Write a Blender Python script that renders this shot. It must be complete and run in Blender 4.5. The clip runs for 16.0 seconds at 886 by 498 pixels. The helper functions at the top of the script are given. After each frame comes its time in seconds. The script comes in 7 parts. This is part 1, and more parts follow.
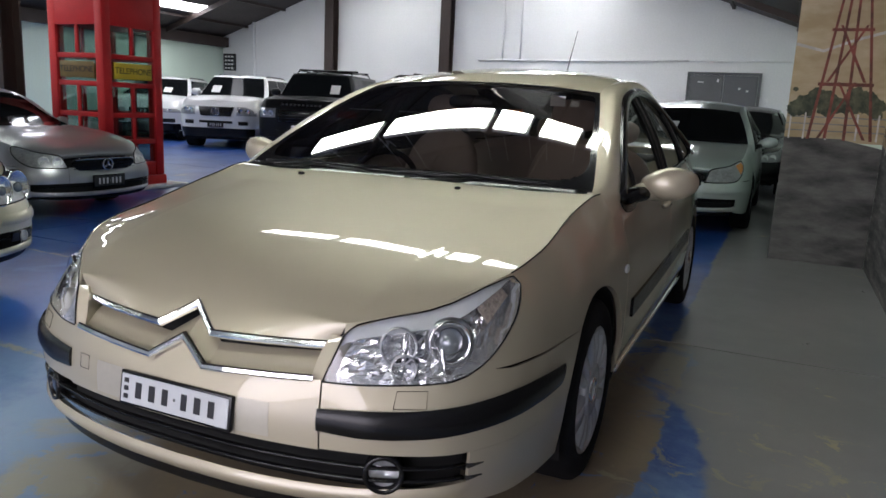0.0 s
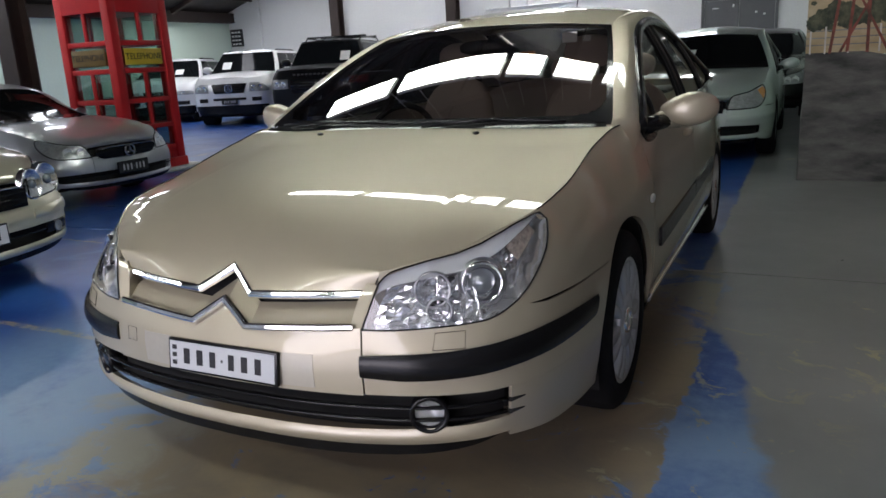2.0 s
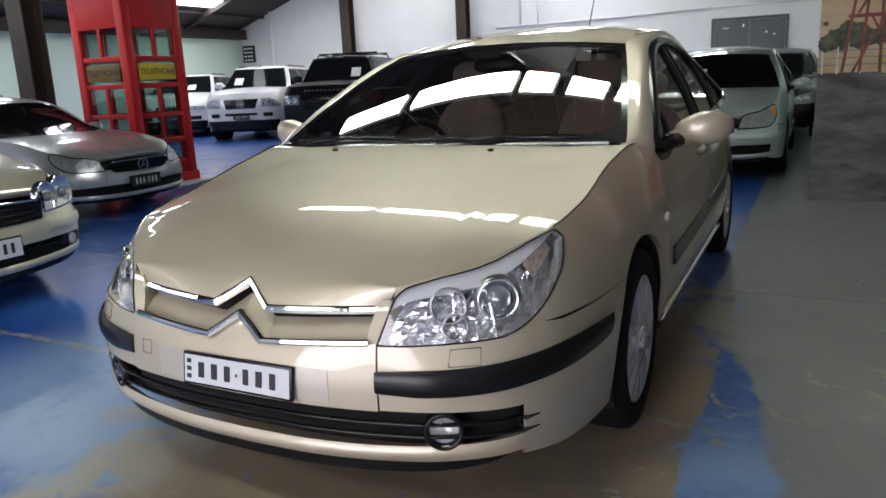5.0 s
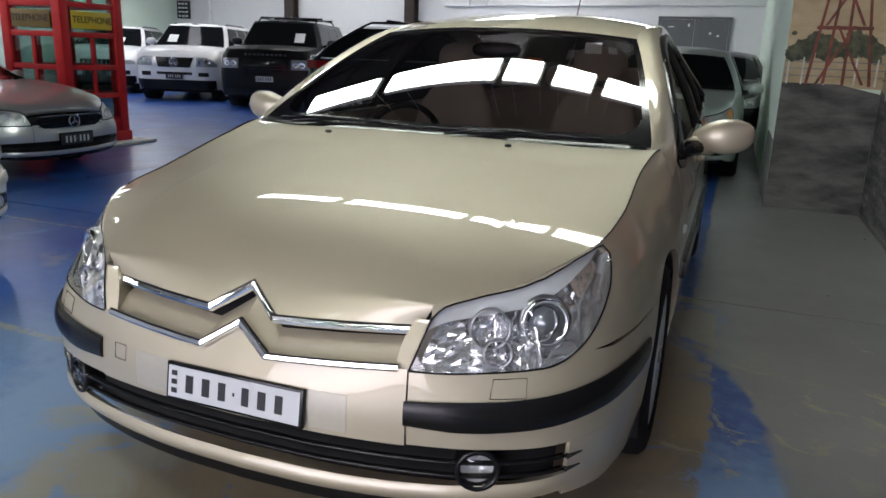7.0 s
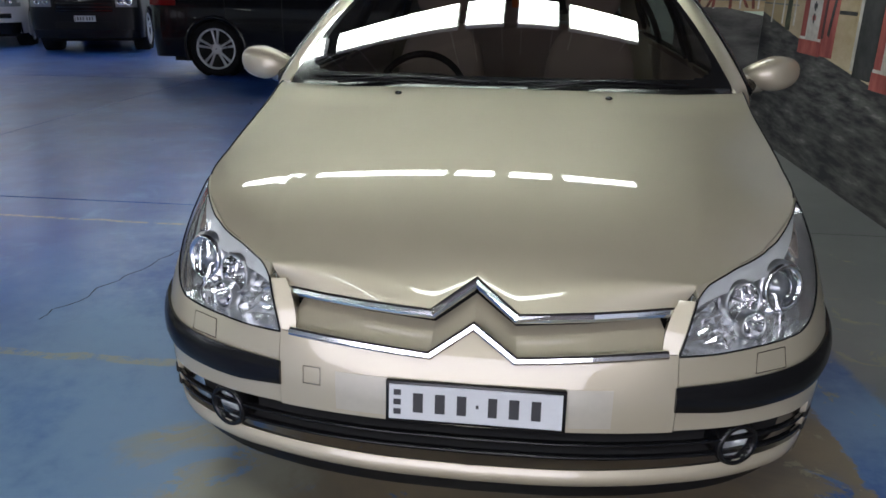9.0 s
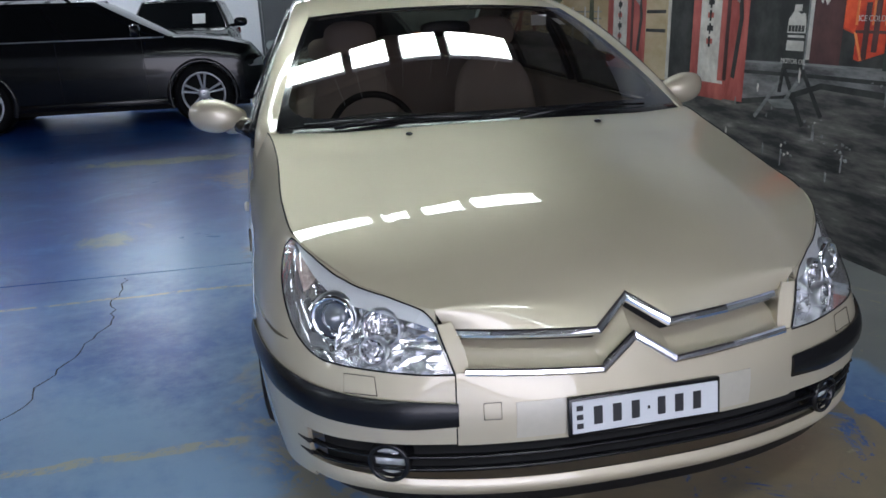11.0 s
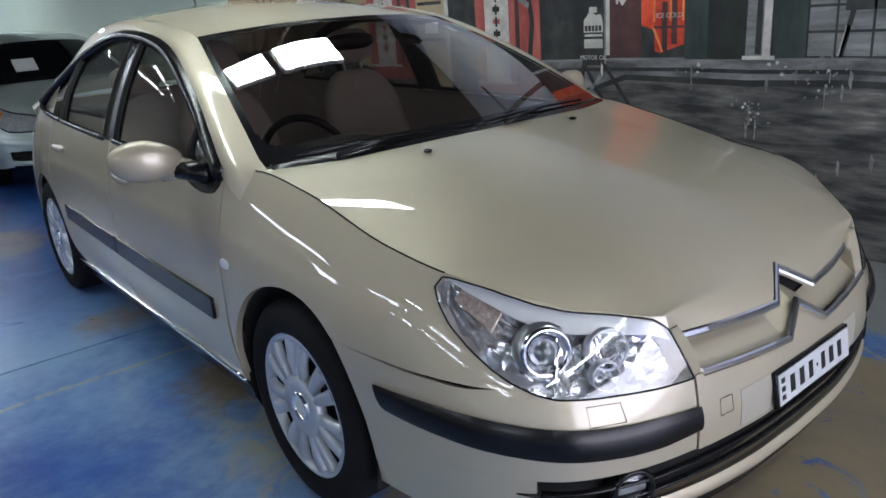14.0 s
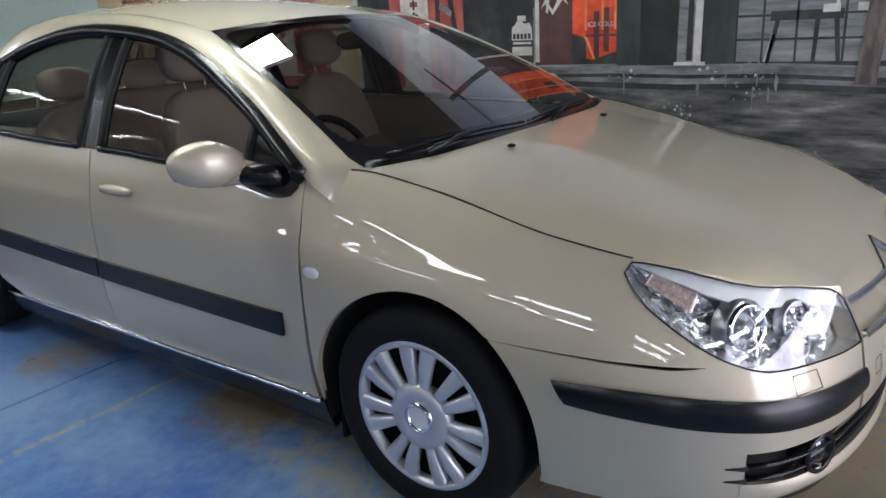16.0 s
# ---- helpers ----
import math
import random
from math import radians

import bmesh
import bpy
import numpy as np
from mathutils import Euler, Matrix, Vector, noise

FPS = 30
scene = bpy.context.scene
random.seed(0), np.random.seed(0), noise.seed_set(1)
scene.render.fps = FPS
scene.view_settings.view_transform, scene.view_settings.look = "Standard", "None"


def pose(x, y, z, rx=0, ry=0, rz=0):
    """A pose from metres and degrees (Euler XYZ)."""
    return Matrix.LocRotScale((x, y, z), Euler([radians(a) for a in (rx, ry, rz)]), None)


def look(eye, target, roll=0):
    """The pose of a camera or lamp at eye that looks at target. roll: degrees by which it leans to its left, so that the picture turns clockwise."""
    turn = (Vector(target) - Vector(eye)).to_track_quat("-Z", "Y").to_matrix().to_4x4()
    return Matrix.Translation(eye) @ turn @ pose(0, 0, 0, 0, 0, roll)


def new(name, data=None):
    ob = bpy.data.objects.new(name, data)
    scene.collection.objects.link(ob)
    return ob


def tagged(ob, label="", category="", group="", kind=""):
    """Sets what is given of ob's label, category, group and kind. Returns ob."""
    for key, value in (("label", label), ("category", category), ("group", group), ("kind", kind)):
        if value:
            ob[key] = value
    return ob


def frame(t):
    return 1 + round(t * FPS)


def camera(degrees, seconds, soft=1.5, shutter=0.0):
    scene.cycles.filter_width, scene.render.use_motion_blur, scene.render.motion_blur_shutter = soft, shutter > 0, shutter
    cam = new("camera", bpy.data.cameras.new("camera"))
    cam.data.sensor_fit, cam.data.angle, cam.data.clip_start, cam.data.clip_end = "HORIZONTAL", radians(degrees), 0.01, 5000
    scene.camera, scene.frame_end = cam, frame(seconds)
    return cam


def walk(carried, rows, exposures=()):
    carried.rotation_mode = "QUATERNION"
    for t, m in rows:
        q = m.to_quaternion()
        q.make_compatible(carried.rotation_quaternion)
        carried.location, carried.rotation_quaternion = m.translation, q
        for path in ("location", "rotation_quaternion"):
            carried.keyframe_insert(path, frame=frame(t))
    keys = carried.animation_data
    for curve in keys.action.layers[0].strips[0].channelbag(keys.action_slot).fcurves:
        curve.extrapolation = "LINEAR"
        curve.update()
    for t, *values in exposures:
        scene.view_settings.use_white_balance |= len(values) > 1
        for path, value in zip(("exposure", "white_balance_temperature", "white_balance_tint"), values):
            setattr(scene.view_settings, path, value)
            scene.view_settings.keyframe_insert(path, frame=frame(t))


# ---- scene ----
LENS = 61.86
PATH = [
    (0, (1.403, -1.360, 1.266), (0.596, 0.430, 0.884), 2.68),
    (0.5, (1.415, -1.361, 1.263), (0.644, 0.437, 0.849), 1.97),
    (1, (1.405, -1.369, 1.234), (0.602, 0.398, 0.754), 1.11),
    (1.5, (1.406, -1.392, 1.240), (0.498, 0.328, 0.775), -2.48),
    (2, (1.417, -1.391, 1.231), (0.555, 0.346, 0.740), -3.11),
    (2.5, (1.421, -1.388, 1.243), (0.632, 0.390, 0.780), -2.48),
    (3, (1.428, -1.394, 1.235), (0.674, 0.400, 0.776), -1.97),
    (3.5, (1.427, -1.401, 1.236), (0.651, 0.386, 0.785), -1.70),
    (4, (1.419, -1.395, 1.232), (0.602, 0.373, 0.779), -0.96),
    (4.5, (1.414, -1.399, 1.234), (0.580, 0.364, 0.791), -1.92),
    (5, (1.397, -1.401, 1.232), (0.514, 0.337, 0.785), -2.67),
    (5.2, (1.382, -1.406, 1.233), (0.465, 0.313, 0.782), -1.86),
    (7.3, (0.908, -1.253, 1.273), (0.254, 0.569, 0.769), 1.67),
    (7.5, (0.811, -1.233, 1.284), (0.179, 0.602, 0.799), 0.64),
    (8, (0.560, -1.193, 1.283), (0.095, 0.667, 0.716), -0.42),
    (8.5, (0.346, -1.248, 1.288), (-0.019, 0.629, 0.703), -0.20),
    (9, (0.100, -1.332, 1.314), (-0.121, 0.537, 0.637), 0.63),
    (9.2, (0.027, -1.342, 1.308), (-0.199, 0.525, 0.626), 1.47),
    (11.3, (-0.848, -1.368, 1.376), (-0.393, 0.491, 0.795), -2.41),
    (11.5, (-0.893, -1.347, 1.356), (-0.412, 0.517, 0.815), -2.65),
    (12, (-1.083, -1.216, 1.372), (-0.410, 0.567, 0.763), -4.12),
    (12.5, (-1.254, -1.134, 1.368), (-0.508, 0.633, 0.799), -2.70),
    (13, (-1.486, -1.042, 1.390), (-0.526, 0.579, 0.715), -2.11),
    (13.5, (-1.627, -0.932, 1.387), (-0.594, 0.656, 0.744), -0.15),
    (14, (-1.744, -0.693, 1.389), (-0.556, 0.792, 0.771), -4.43),
    (14.5, (-1.892, -0.527, 1.393), (-0.642, 0.918, 0.801), -1.65),
    (15, (-2.090, -0.366, 1.403), (-0.706, 0.924, 0.755), -3.13),
    (15.5, (-2.211, -0.181, 1.397), (-0.750, 1.047, 0.799), -2.43),
    (16, (-2.283, -0.051, 1.369), (-0.749, 1.079, 0.762), -3.19),
]
cam = camera(LENS, 16.0, soft=1.6)
walk(cam, [(t, look(eye, target, roll)) for t, eye, target, roll in PATH],
     [(0, 0.12, 6280, 16), (1.5, 0.04, 6280, 16), (2.8, 0.06, 6280, 16), (4.5, 0.36, 6280, 16), (5.5, 0.34, 6280, 16), (7.5, 0.13, 6260, 15), (8, 0.05, 6250, 15), (9, -0.02, 6080, 13), (11.5, 0.12, 5780, 13), (13.5, 0.18, 5800, 14), (14.5, 0.31, 5850, 16), (16, 0.46, 6000, 18)])

# ---- sky, daylight and the building's openings ----
BACK, LEFT, RIGHT, FRONT = 18.2, -15.6, 2.165, -7.0
RETURN_X, RETURN_Y = 1.38, 6.10
RIDGE_X, EAVE, SLOPE = -6.6, 3.1, 0.35
world = bpy.data.worlds.new("sky")
scene.world = world
world.use_nodes = True
sky = world.node_tree.nodes.new("ShaderNodeTexSky")
sky.sky_type, sky.sun_disc = "NISHITA", False
sky.sun_elevation, sky.sun_rotation = radians(50), radians(200)
world.node_tree.nodes["Background"].inputs[1].default_value = 0.12
world.node_tree.links.new(sky.outputs[0], world.node_tree.nodes["Background"].inputs[0])


def area_lamp(name, m, sx, sy, power, colour):
    d = bpy.data.lights.new(name, "AREA")
    d.shape, d.size, d.size_y, d.energy, d.color = "RECTANGLE", sx, sy, power, colour
    ob = new(name, d)
    ob.matrix_world = m
    return ob


# daylight through the open roller door behind the walk
area_lamp("daylight_roller_door", look((-0.95, FRONT + 0.15, 1.55), (-0.95, 5, 1.1)), 5.8, 2.8, 290, (1.0, 0.925, 0.985))


# ---- materials ----
def mat(name, rgb, rough=0.5, metal=0.0, coat=0.0, var=0.12, scale=6.0, fine=60.0, bump=0.0, alpha=None, spec=None):
    """A surface with colour that varies at two scales, and fine relief."""
    m = bpy.data.materials.new(name)
    m.use_nodes = True
    nt = m.node_tree
    b = nt.nodes["Principled BSDF"]
    b.inputs["Roughness"].default_value, b.inputs["Metallic"].default_value = rough, metal
    b.inputs["Coat Weight"].default_value, b.inputs["Coat Roughness"].default_value = coat, 0.03
    if spec is not None:
        b.inputs["Specular IOR Level"].default_value = spec
    if var <= 0 and bump <= 0:
        b.inputs["Base Color"].default_value = (*rgb, 1)
        return m
    geo = nt.nodes.new("ShaderNodeTexCoord")
    big, small = nt.nodes.new("ShaderNodeTexNoise"), nt.nodes.new("ShaderNodeTexNoise")
    for n, s in ((big, scale), (small, fine)):
        n.inputs["Scale"].default_value, n.inputs["Detail"].default_value = s, 4.0
        nt.links.new(geo.outputs["Object"], n.inputs["Vector"])
    add = nt.nodes.new("ShaderNodeMath")
    add.operation = "ADD"
    nt.links.new(big.outputs["Fac"], add.inputs[0])
    nt.links.new(small.outputs["Fac"], add.inputs[1])
    ramp = nt.nodes.new("ShaderNodeMapRange")
    ramp.inputs["From Min"].default_value, ramp.inputs["From Max"].default_value = 0.6, 1.4
    ramp.inputs["To Min"].default_value, ramp.inputs["To Max"].default_value = 1 - var, 1 + var
    nt.links.new(add.outputs[0], ramp.inputs["Value"])
    mul = nt.nodes.new("ShaderNodeVectorMath")
    mul.operation = "SCALE"
    mul.inputs[0].default_value = rgb
    nt.links.new(ramp.outputs[0], mul.inputs["Scale"])
    nt.links.new(mul.outputs[0], b.inputs["Base Color"])
    if bump > 0:
        bp = nt.nodes.new("ShaderNodeBump")
        bp.inputs["Strength"].default_value, bp.inputs["Distance"].default_value = bump, 0.004
        nt.links.new(small.outputs["Fac"], bp.inputs["Height"])
        nt.links.new(bp.outputs[0], b.inputs["Normal"])
    return m


def glow(name, rgb, power):
    m = bpy.data.materials.new(name)
    m.use_nodes = True
    b = m.node_tree.nodes["Principled BSDF"]
    b.inputs["Base Color"].default_value = (*rgb, 1)
    b.inputs["Emission Color"].default_value, b.inputs["Emission Strength"].default_value = (*rgb, 1), power
    return m


def glass(name, tint, rough=0.0, clear=0.9, fresnel=1.0):
    """Thin sheet glass: what is behind it shows through a tint, and its face mirrors more at a grazing view."""
    m = bpy.data.materials.new(name)
    m.use_nodes = True
    nt = m.node_tree
    out = nt.nodes["Material Output"]
    tr, gl, mix, lw, pw, mr = (nt.nodes.new(k) for k in ("ShaderNodeBsdfTransparent", "ShaderNodeBsdfGlossy", "ShaderNodeMixShader", "ShaderNodeLayerWeight", "ShaderNodeMath", "ShaderNodeMapRange"))
    tr.inputs[0].default_value = (*[c * clear for c in tint], 1)
    gl.inputs[0].default_value, gl.inputs["Roughness"].default_value = (1, 1, 1, 1), rough
    lw.inputs[0].default_value = 0.5
    pw.operation, pw.inputs[1].default_value = "POWER", 3.6
    mr.inputs["To Min"].default_value, mr.inputs["To Max"].default_value = 0.075 * fresnel, fresnel
    nt.links.new(lw.outputs["Facing"], pw.inputs[0])
    nt.links.new(pw.outputs[0], mr.inputs["Value"])
    nt.links.new(mr.outputs[0], mix.inputs[0])
    nt.links.new(tr.outputs[0], mix.inputs[1])
    nt.links.new(gl.outputs[0], mix.inputs[2])
    nt.links.new(mix.outputs[0], out.inputs[0])
    return m


def car_paint(name, rgb, metal=0.55, rough=0.32, coat=0.8):
    m = mat(name, rgb, rough, metal, coat, 0.05, 3.0, 900.0)
    m.node_tree.nodes["Principled BSDF"].inputs["Coat Roughness"].default_value = 0.012
    return m


GOLD = car_paint("champagne_paint", (0.462, 0.412, 0.308), 0.43, 0.48, 1.0)
SILVER = car_paint("silver_paint", (0.50, 0.52, 0.55), 0.6, 0.3)
PALE = car_paint("pale_green_silver_paint", (0.52, 0.60, 0.57), 0.4, 0.3)
WHITE = car_paint("white_car_paint", (0.80, 0.80, 0.80), 0.0, 0.35)
BLACK = car_paint("black_car_paint", (0.006, 0.006, 0.007), 0.0, 0.35)
DARK = car_paint("dark_grey_car_paint", (0.007, 0.008, 0.010), 0.0, 0.22)
CREAM = car_paint("cream_gold_paint", (0.55, 0.52, 0.40), 0.5, 0.3)
for _m in (BLACK, DARK):
    _m.node_tree.nodes["Principled BSDF"].inputs["Coat Weight"].default_value = 0.25
    _m.node_tree.nodes["Principled BSDF"].inputs["Specular IOR Level"].default_value = 0.2
TAILRED = mat("red_lamp_plastic", (0.14, 0.006, 0.006), 0.12, 0.0, 0.3, 0.15, 40, 160)
RUBBER = mat("tyre_rubber", (0.009, 0.009, 0.010), 0.8, 0, 0, 0.2, 20, 200, 0.2, None, 0.12)
PLASTIC = mat("black_plastic", (0.006, 0.006, 0.007), 0.22, 0, 0, 0.15, 15, 300, 0.06, None, 0.28)
MATTE = mat("matt_black", (0.006, 0.006, 0.006), 0.9, 0, 0, 0.1, 10, 90)
GLOSSBLACK = mat("gloss_black_frit", (0.008, 0.008, 0.009), 0.12, 0, 0.5, 0.05)
CHROME = mat("chrome", (0.88, 0.88, 0.89), 0.10, 1.0, 0, 0.03, 8, 80)
SATIN = mat("satin_aluminium", (0.55, 0.56, 0.58), 0.3, 1.0, 0, 0.06, 10, 150)
WHEELSILVER = mat("wheel_silver", (0.52, 0.54, 0.58), 0.33, 0.55, 0.6, 0.06, 8, 200)
LENSBALL = mat("projector_glass", (0.20, 0.22, 0.24), 0.05, 0.5, 1.0, 0.05)
REFLECTOR = mat("lamp_reflector", (0.80, 0.81, 0.82), 0.15, 0.85, 0, 0.05, 30, 120)
BEZEL = mat("lamp_bezel_grey", (0.66, 0.68, 0.69), 0.3, 0.2, 0.3, 0.05)
AMBER = mat("amber_ribbed_plastic", (0.60, 0.50, 0.44), 0.2, 0.5, 0.5, 0.55, 70, 160)
AMBERCLEAR = mat("amber_lamp_plastic", (0.75, 0.30, 0.06), 0.1, 0.2, 1.0, 0.2, 60, 160)
LENS_GLASS = glass("clear_lamp_cover", (1, 1, 1), 0.0, 0.96)
CAR_GLASS = glass("car_window_glass", (0.68, 0.66, 0.63), 0.0, 0.62)
SIDE_GLASS = glass("side_window_glass", (0.74, 0.76, 0.75), 0.0, 0.93, 0.10)
DARKGLASS = mat("dark_window_glass", (0.006, 0.007, 0.008), 0.06, 0, 0, 0.0, spec=0.06)
PLATEWHITE = mat("number_plate_white", (0.52, 0.53, 0.55), 0.4, 0, 0.2, 0.04, 20, 200)
INK = mat("black_ink", (0.01, 0.01, 0.012), 0.5, 0, 0, 0.1)
PAPER = mat("white_paper", (0.8, 0.8, 0.79), 0.8, 0, 0, 0.03)
CLOTH = mat("beige_seat_cloth", (0.50, 0.42, 0.365), 0.9, 0, 0, 0.12, 8, 350, 0.4)
TRIM = mat("grey_dash_plastic", (0.055, 0.053, 0.05), 0.6, 0, 0, 0.1, 10, 300, 0.2)
WALLWHITE = mat("white_painted_wall", (0.76, 0.77, 0.77), 0.7, 0, 0, 0.07, 0.6, 25, 0.15)
WALLGREEN = mat("pale_green_wall", (0.60, 0.72, 0.62), 0.7, 0, 0, 0.07, 0.6, 25, 0.15)
BROWNSTEEL = mat("dark_brown_steel", (0.035, 0.022, 0.018), 0.55, 0.1, 0, 0.25, 3, 40, 0.2)
ROOFDARK = mat("dark_roof_boards", (0.06, 0.05, 0.045), 0.8, 0, 0, 0.35, 1.5, 20, 0.2)
DOORGREY = mat("grey_door_paint", (0.10, 0.105, 0.11), 0.5, 0, 0, 0.12, 3, 30)
RED = mat("red_box_paint", (0.60, 0.012, 0.014), 0.55, 0, 0.0, 0.12, 4, 40, 0.08)
YELLOW = mat("yellow_sign", (0.75, 0.55, 0.04), 0.5, 0, 0, 0.06)
SKYLIGHT = glow("skylight_sheet", (0.95, 0.98, 1.0), 14.0)
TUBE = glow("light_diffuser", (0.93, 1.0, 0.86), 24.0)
# glow of the fill panels added over the rear hall
FILL_REAR = glow("rear_fill_diffuser", (0.97, 1.0, 0.95), 45.0)


# ---- mesh helpers ----
def mesh_of(name, verts, faces, material, smooth=True):
    me = bpy.data.meshes.new(name)
    me.from_pydata([tuple(float(c) for c in v) for v in verts], [], faces)
    me.materials.append(material)
    me.update()
    if smooth:
        me.polygons.foreach_set("use_smooth", [True] * len(me.polygons))
    return me


def part(name, vf, material, parent=None, label="", smooth=True):
    """One mesh object from (verts, faces) or a bmesh, under a thing or a part of it."""
    if isinstance(vf, bmesh.types.BMesh):
        me = bpy.data.meshes.new(name)
        vf.to_mesh(me)
        vf.free()
        me.materials.append(material)
        if smooth:
            me.polygons.foreach_set("use_smooth", [True] * len(me.polygons))
    else:
        me = mesh_of(name, vf[0], vf[1], material, smooth)
    ob = new(name, me)
    if parent is not None:
        ob.parent = parent
    if label:
        ob["label"] = label
    return ob


def empty(name, label, category, m=None, group="", kind=""):
    ob = new(name)
    ob.empty_display_size = 0.2
    if m is not None:
        ob.matrix_world = m
    return tagged(ob, label, category, group, kind)


def join(*vfs):
    vs, fs = [], []
    for v, f in vfs:
        k = len(vs)
        vs.extend(v)
        fs.extend([tuple(i + k for i in q) for q in f])
    return vs, fs


def moved(vf, m):
    return [tuple(m @ Vector(v)) for v in vf[0]], vf[1]


def mirrored(vf):
    return [(-x, y, z) for x, y, z in vf[0]], [tuple(reversed(q)) for q in vf[1]]


def box(x0, x1, y0, y1, z0, z1, bevel=0.0):
    """A box with chamfered edges."""
    bm = bmesh.new()
    bmesh.ops.create_cube(bm, size=1.0, matrix=Matrix.Translation(((x0 + x1) / 2, (y0 + y1) / 2, (z0 + z1) / 2)) @ Matrix.Diagonal((x1 - x0, y1 - y0, z1 - z0, 1)))
    if bevel > 0:
        bmesh.ops.bevel(bm, geom=bm.edges[:], offset=bevel, segments=2, affect="EDGES", profile=0.5)
    vf = [tuple(v.co) for v in bm.verts], [tuple(v.index for v in f.verts) for f in bm.faces]
    bm.free()
    return vf


def grid_faces(nu, nv, flip=False, base=0, closed=False):
    fs = []
    for i in range(nu - (0 if closed else 1)):
        for j in range(nv - 1):
            a, b = base + i * nv + j, base + ((i + 1) % nu) * nv + j
            q = (a, b, b + 1, a + 1)
            fs.append(tuple(reversed(q)) if flip else q)
    return fs


def tube(points, radius, n=8, caps=True):
    """A round bar along points."""
    P = [Vector(p) for p in points]
    vs, fs = [], []
    for i, p in enumerate(P):
        d = (P[min(i + 1, len(P) - 1)] - P[max(i - 1, 0)]).normalized()
        a = d.cross(Vector((0, 0, 1)) if abs(d.z) < 0.9 else Vector((1, 0, 0))).normalized()
        b = d.cross(a)
        r = radius[i] if isinstance(radius, (list, tuple)) else radius
        vs.extend([tuple(p + (a * math.cos(k * 2 * math.pi / n) + b * math.sin(k * 2 * math.pi / n)) * r) for k in range(n)])
    for i in range(len(P) - 1):
        for k in range(n):
            fs.append((i * n + k, i * n + (k + 1) % n, (i + 1) * n + (k + 1) % n, (i + 1) * n + k))
    if caps:
        fs.append(tuple(reversed(range(n))))
        fs.append(tuple((len(P) - 1) * n + k for k in range(n)))
    return vs, fs


def lathe(profile, n=32, axis="x"):
    """Turns (radius, along) points round an axis through the origin."""
    vs = []
    for k in range(n):
        c, s = math.cos(2 * math.pi * k / n), math.sin(2 * math.pi * k / n)
        for r, h in profile:
            vs.append({"x": (h, r * c, r * s), "y": (r * s, h, r * c), "z": (r * c, r * s, h)}[axis])
    return vs, grid_faces(n, len(profile), closed=True)


def blob(cx, cy, cz, rx, ry, rz, px=2.6, n=20, m=12):
    """A rounded cushion: a superellipsoid."""
    vs, fs = [], []
    e = 2.0 / px
    sp = lambda w: math.copysign(abs(w) ** e, w)
    for i in range(m + 1):
        a = -math.pi / 2 + math.pi * i / m
        for k in range(n):
            t = 2 * math.pi * k / n
            vs.append((cx + rx * sp(math.cos(a)) * sp(math.cos(t)), cy + ry * sp(math.cos(a)) * sp(math.sin(t)), cz + rz * sp(math.sin(a))))
    for i in range(m):
        for k in range(n):
            fs.append((i * n + k, i * n + (k + 1) % n, (i + 1) * n + (k + 1) % n, (i + 1) * n + k))
    return vs, fs


def smooth_keys(keys):
    """A smooth function through (t, value...) rows."""
    T = np.array([k[0] for k in keys], float)
    V = np.array([k[1:] for k in keys], float)
    D = np.zeros_like(V)
    for i in range(len(T)):
        if i == 0 or i == len(T) - 1:
            j = min(max(i, 1), len(T) - 1)
            D[i] = (V[j] - V[j - 1]) / (T[j] - T[j - 1])
        else:
            h0, h1 = T[i] - T[i - 1], T[i + 1] - T[i]
            D[i] = ((V[i] - V[i - 1]) / h0 * h1 + (V[i + 1] - V[i]) / h1 * h0) / (h0 + h1)

    def f(t):
        t = min(max(t, T[0]), T[-1])
        i = min(max(int(np.searchsorted(T, t, side="right")) - 1, 0), len(T) - 2)
        h = T[i + 1] - T[i]
        u = (t - T[i]) / h
        r = V[i] * (2 * u**3 - 3 * u**2 + 1) + D[i] * h * (u**3 - 2 * u**2 + u) + V[i + 1] * (-2 * u**3 + 3 * u**2) + D[i + 1] * h * (u**3 - u**2)
        return r if len(r) > 1 else float(r[0])
    return f


def poly_keys(keys):
    """A function of straight pieces through (t, value...) rows."""
    T = [k[0] for k in keys]

    def f(t):
        r = [float(np.interp(t, T, [k[1 + c] for k in keys])) for c in range(len(keys[0]) - 1)]
        return np.array(r) if len(r) > 1 else r[0]
    return f


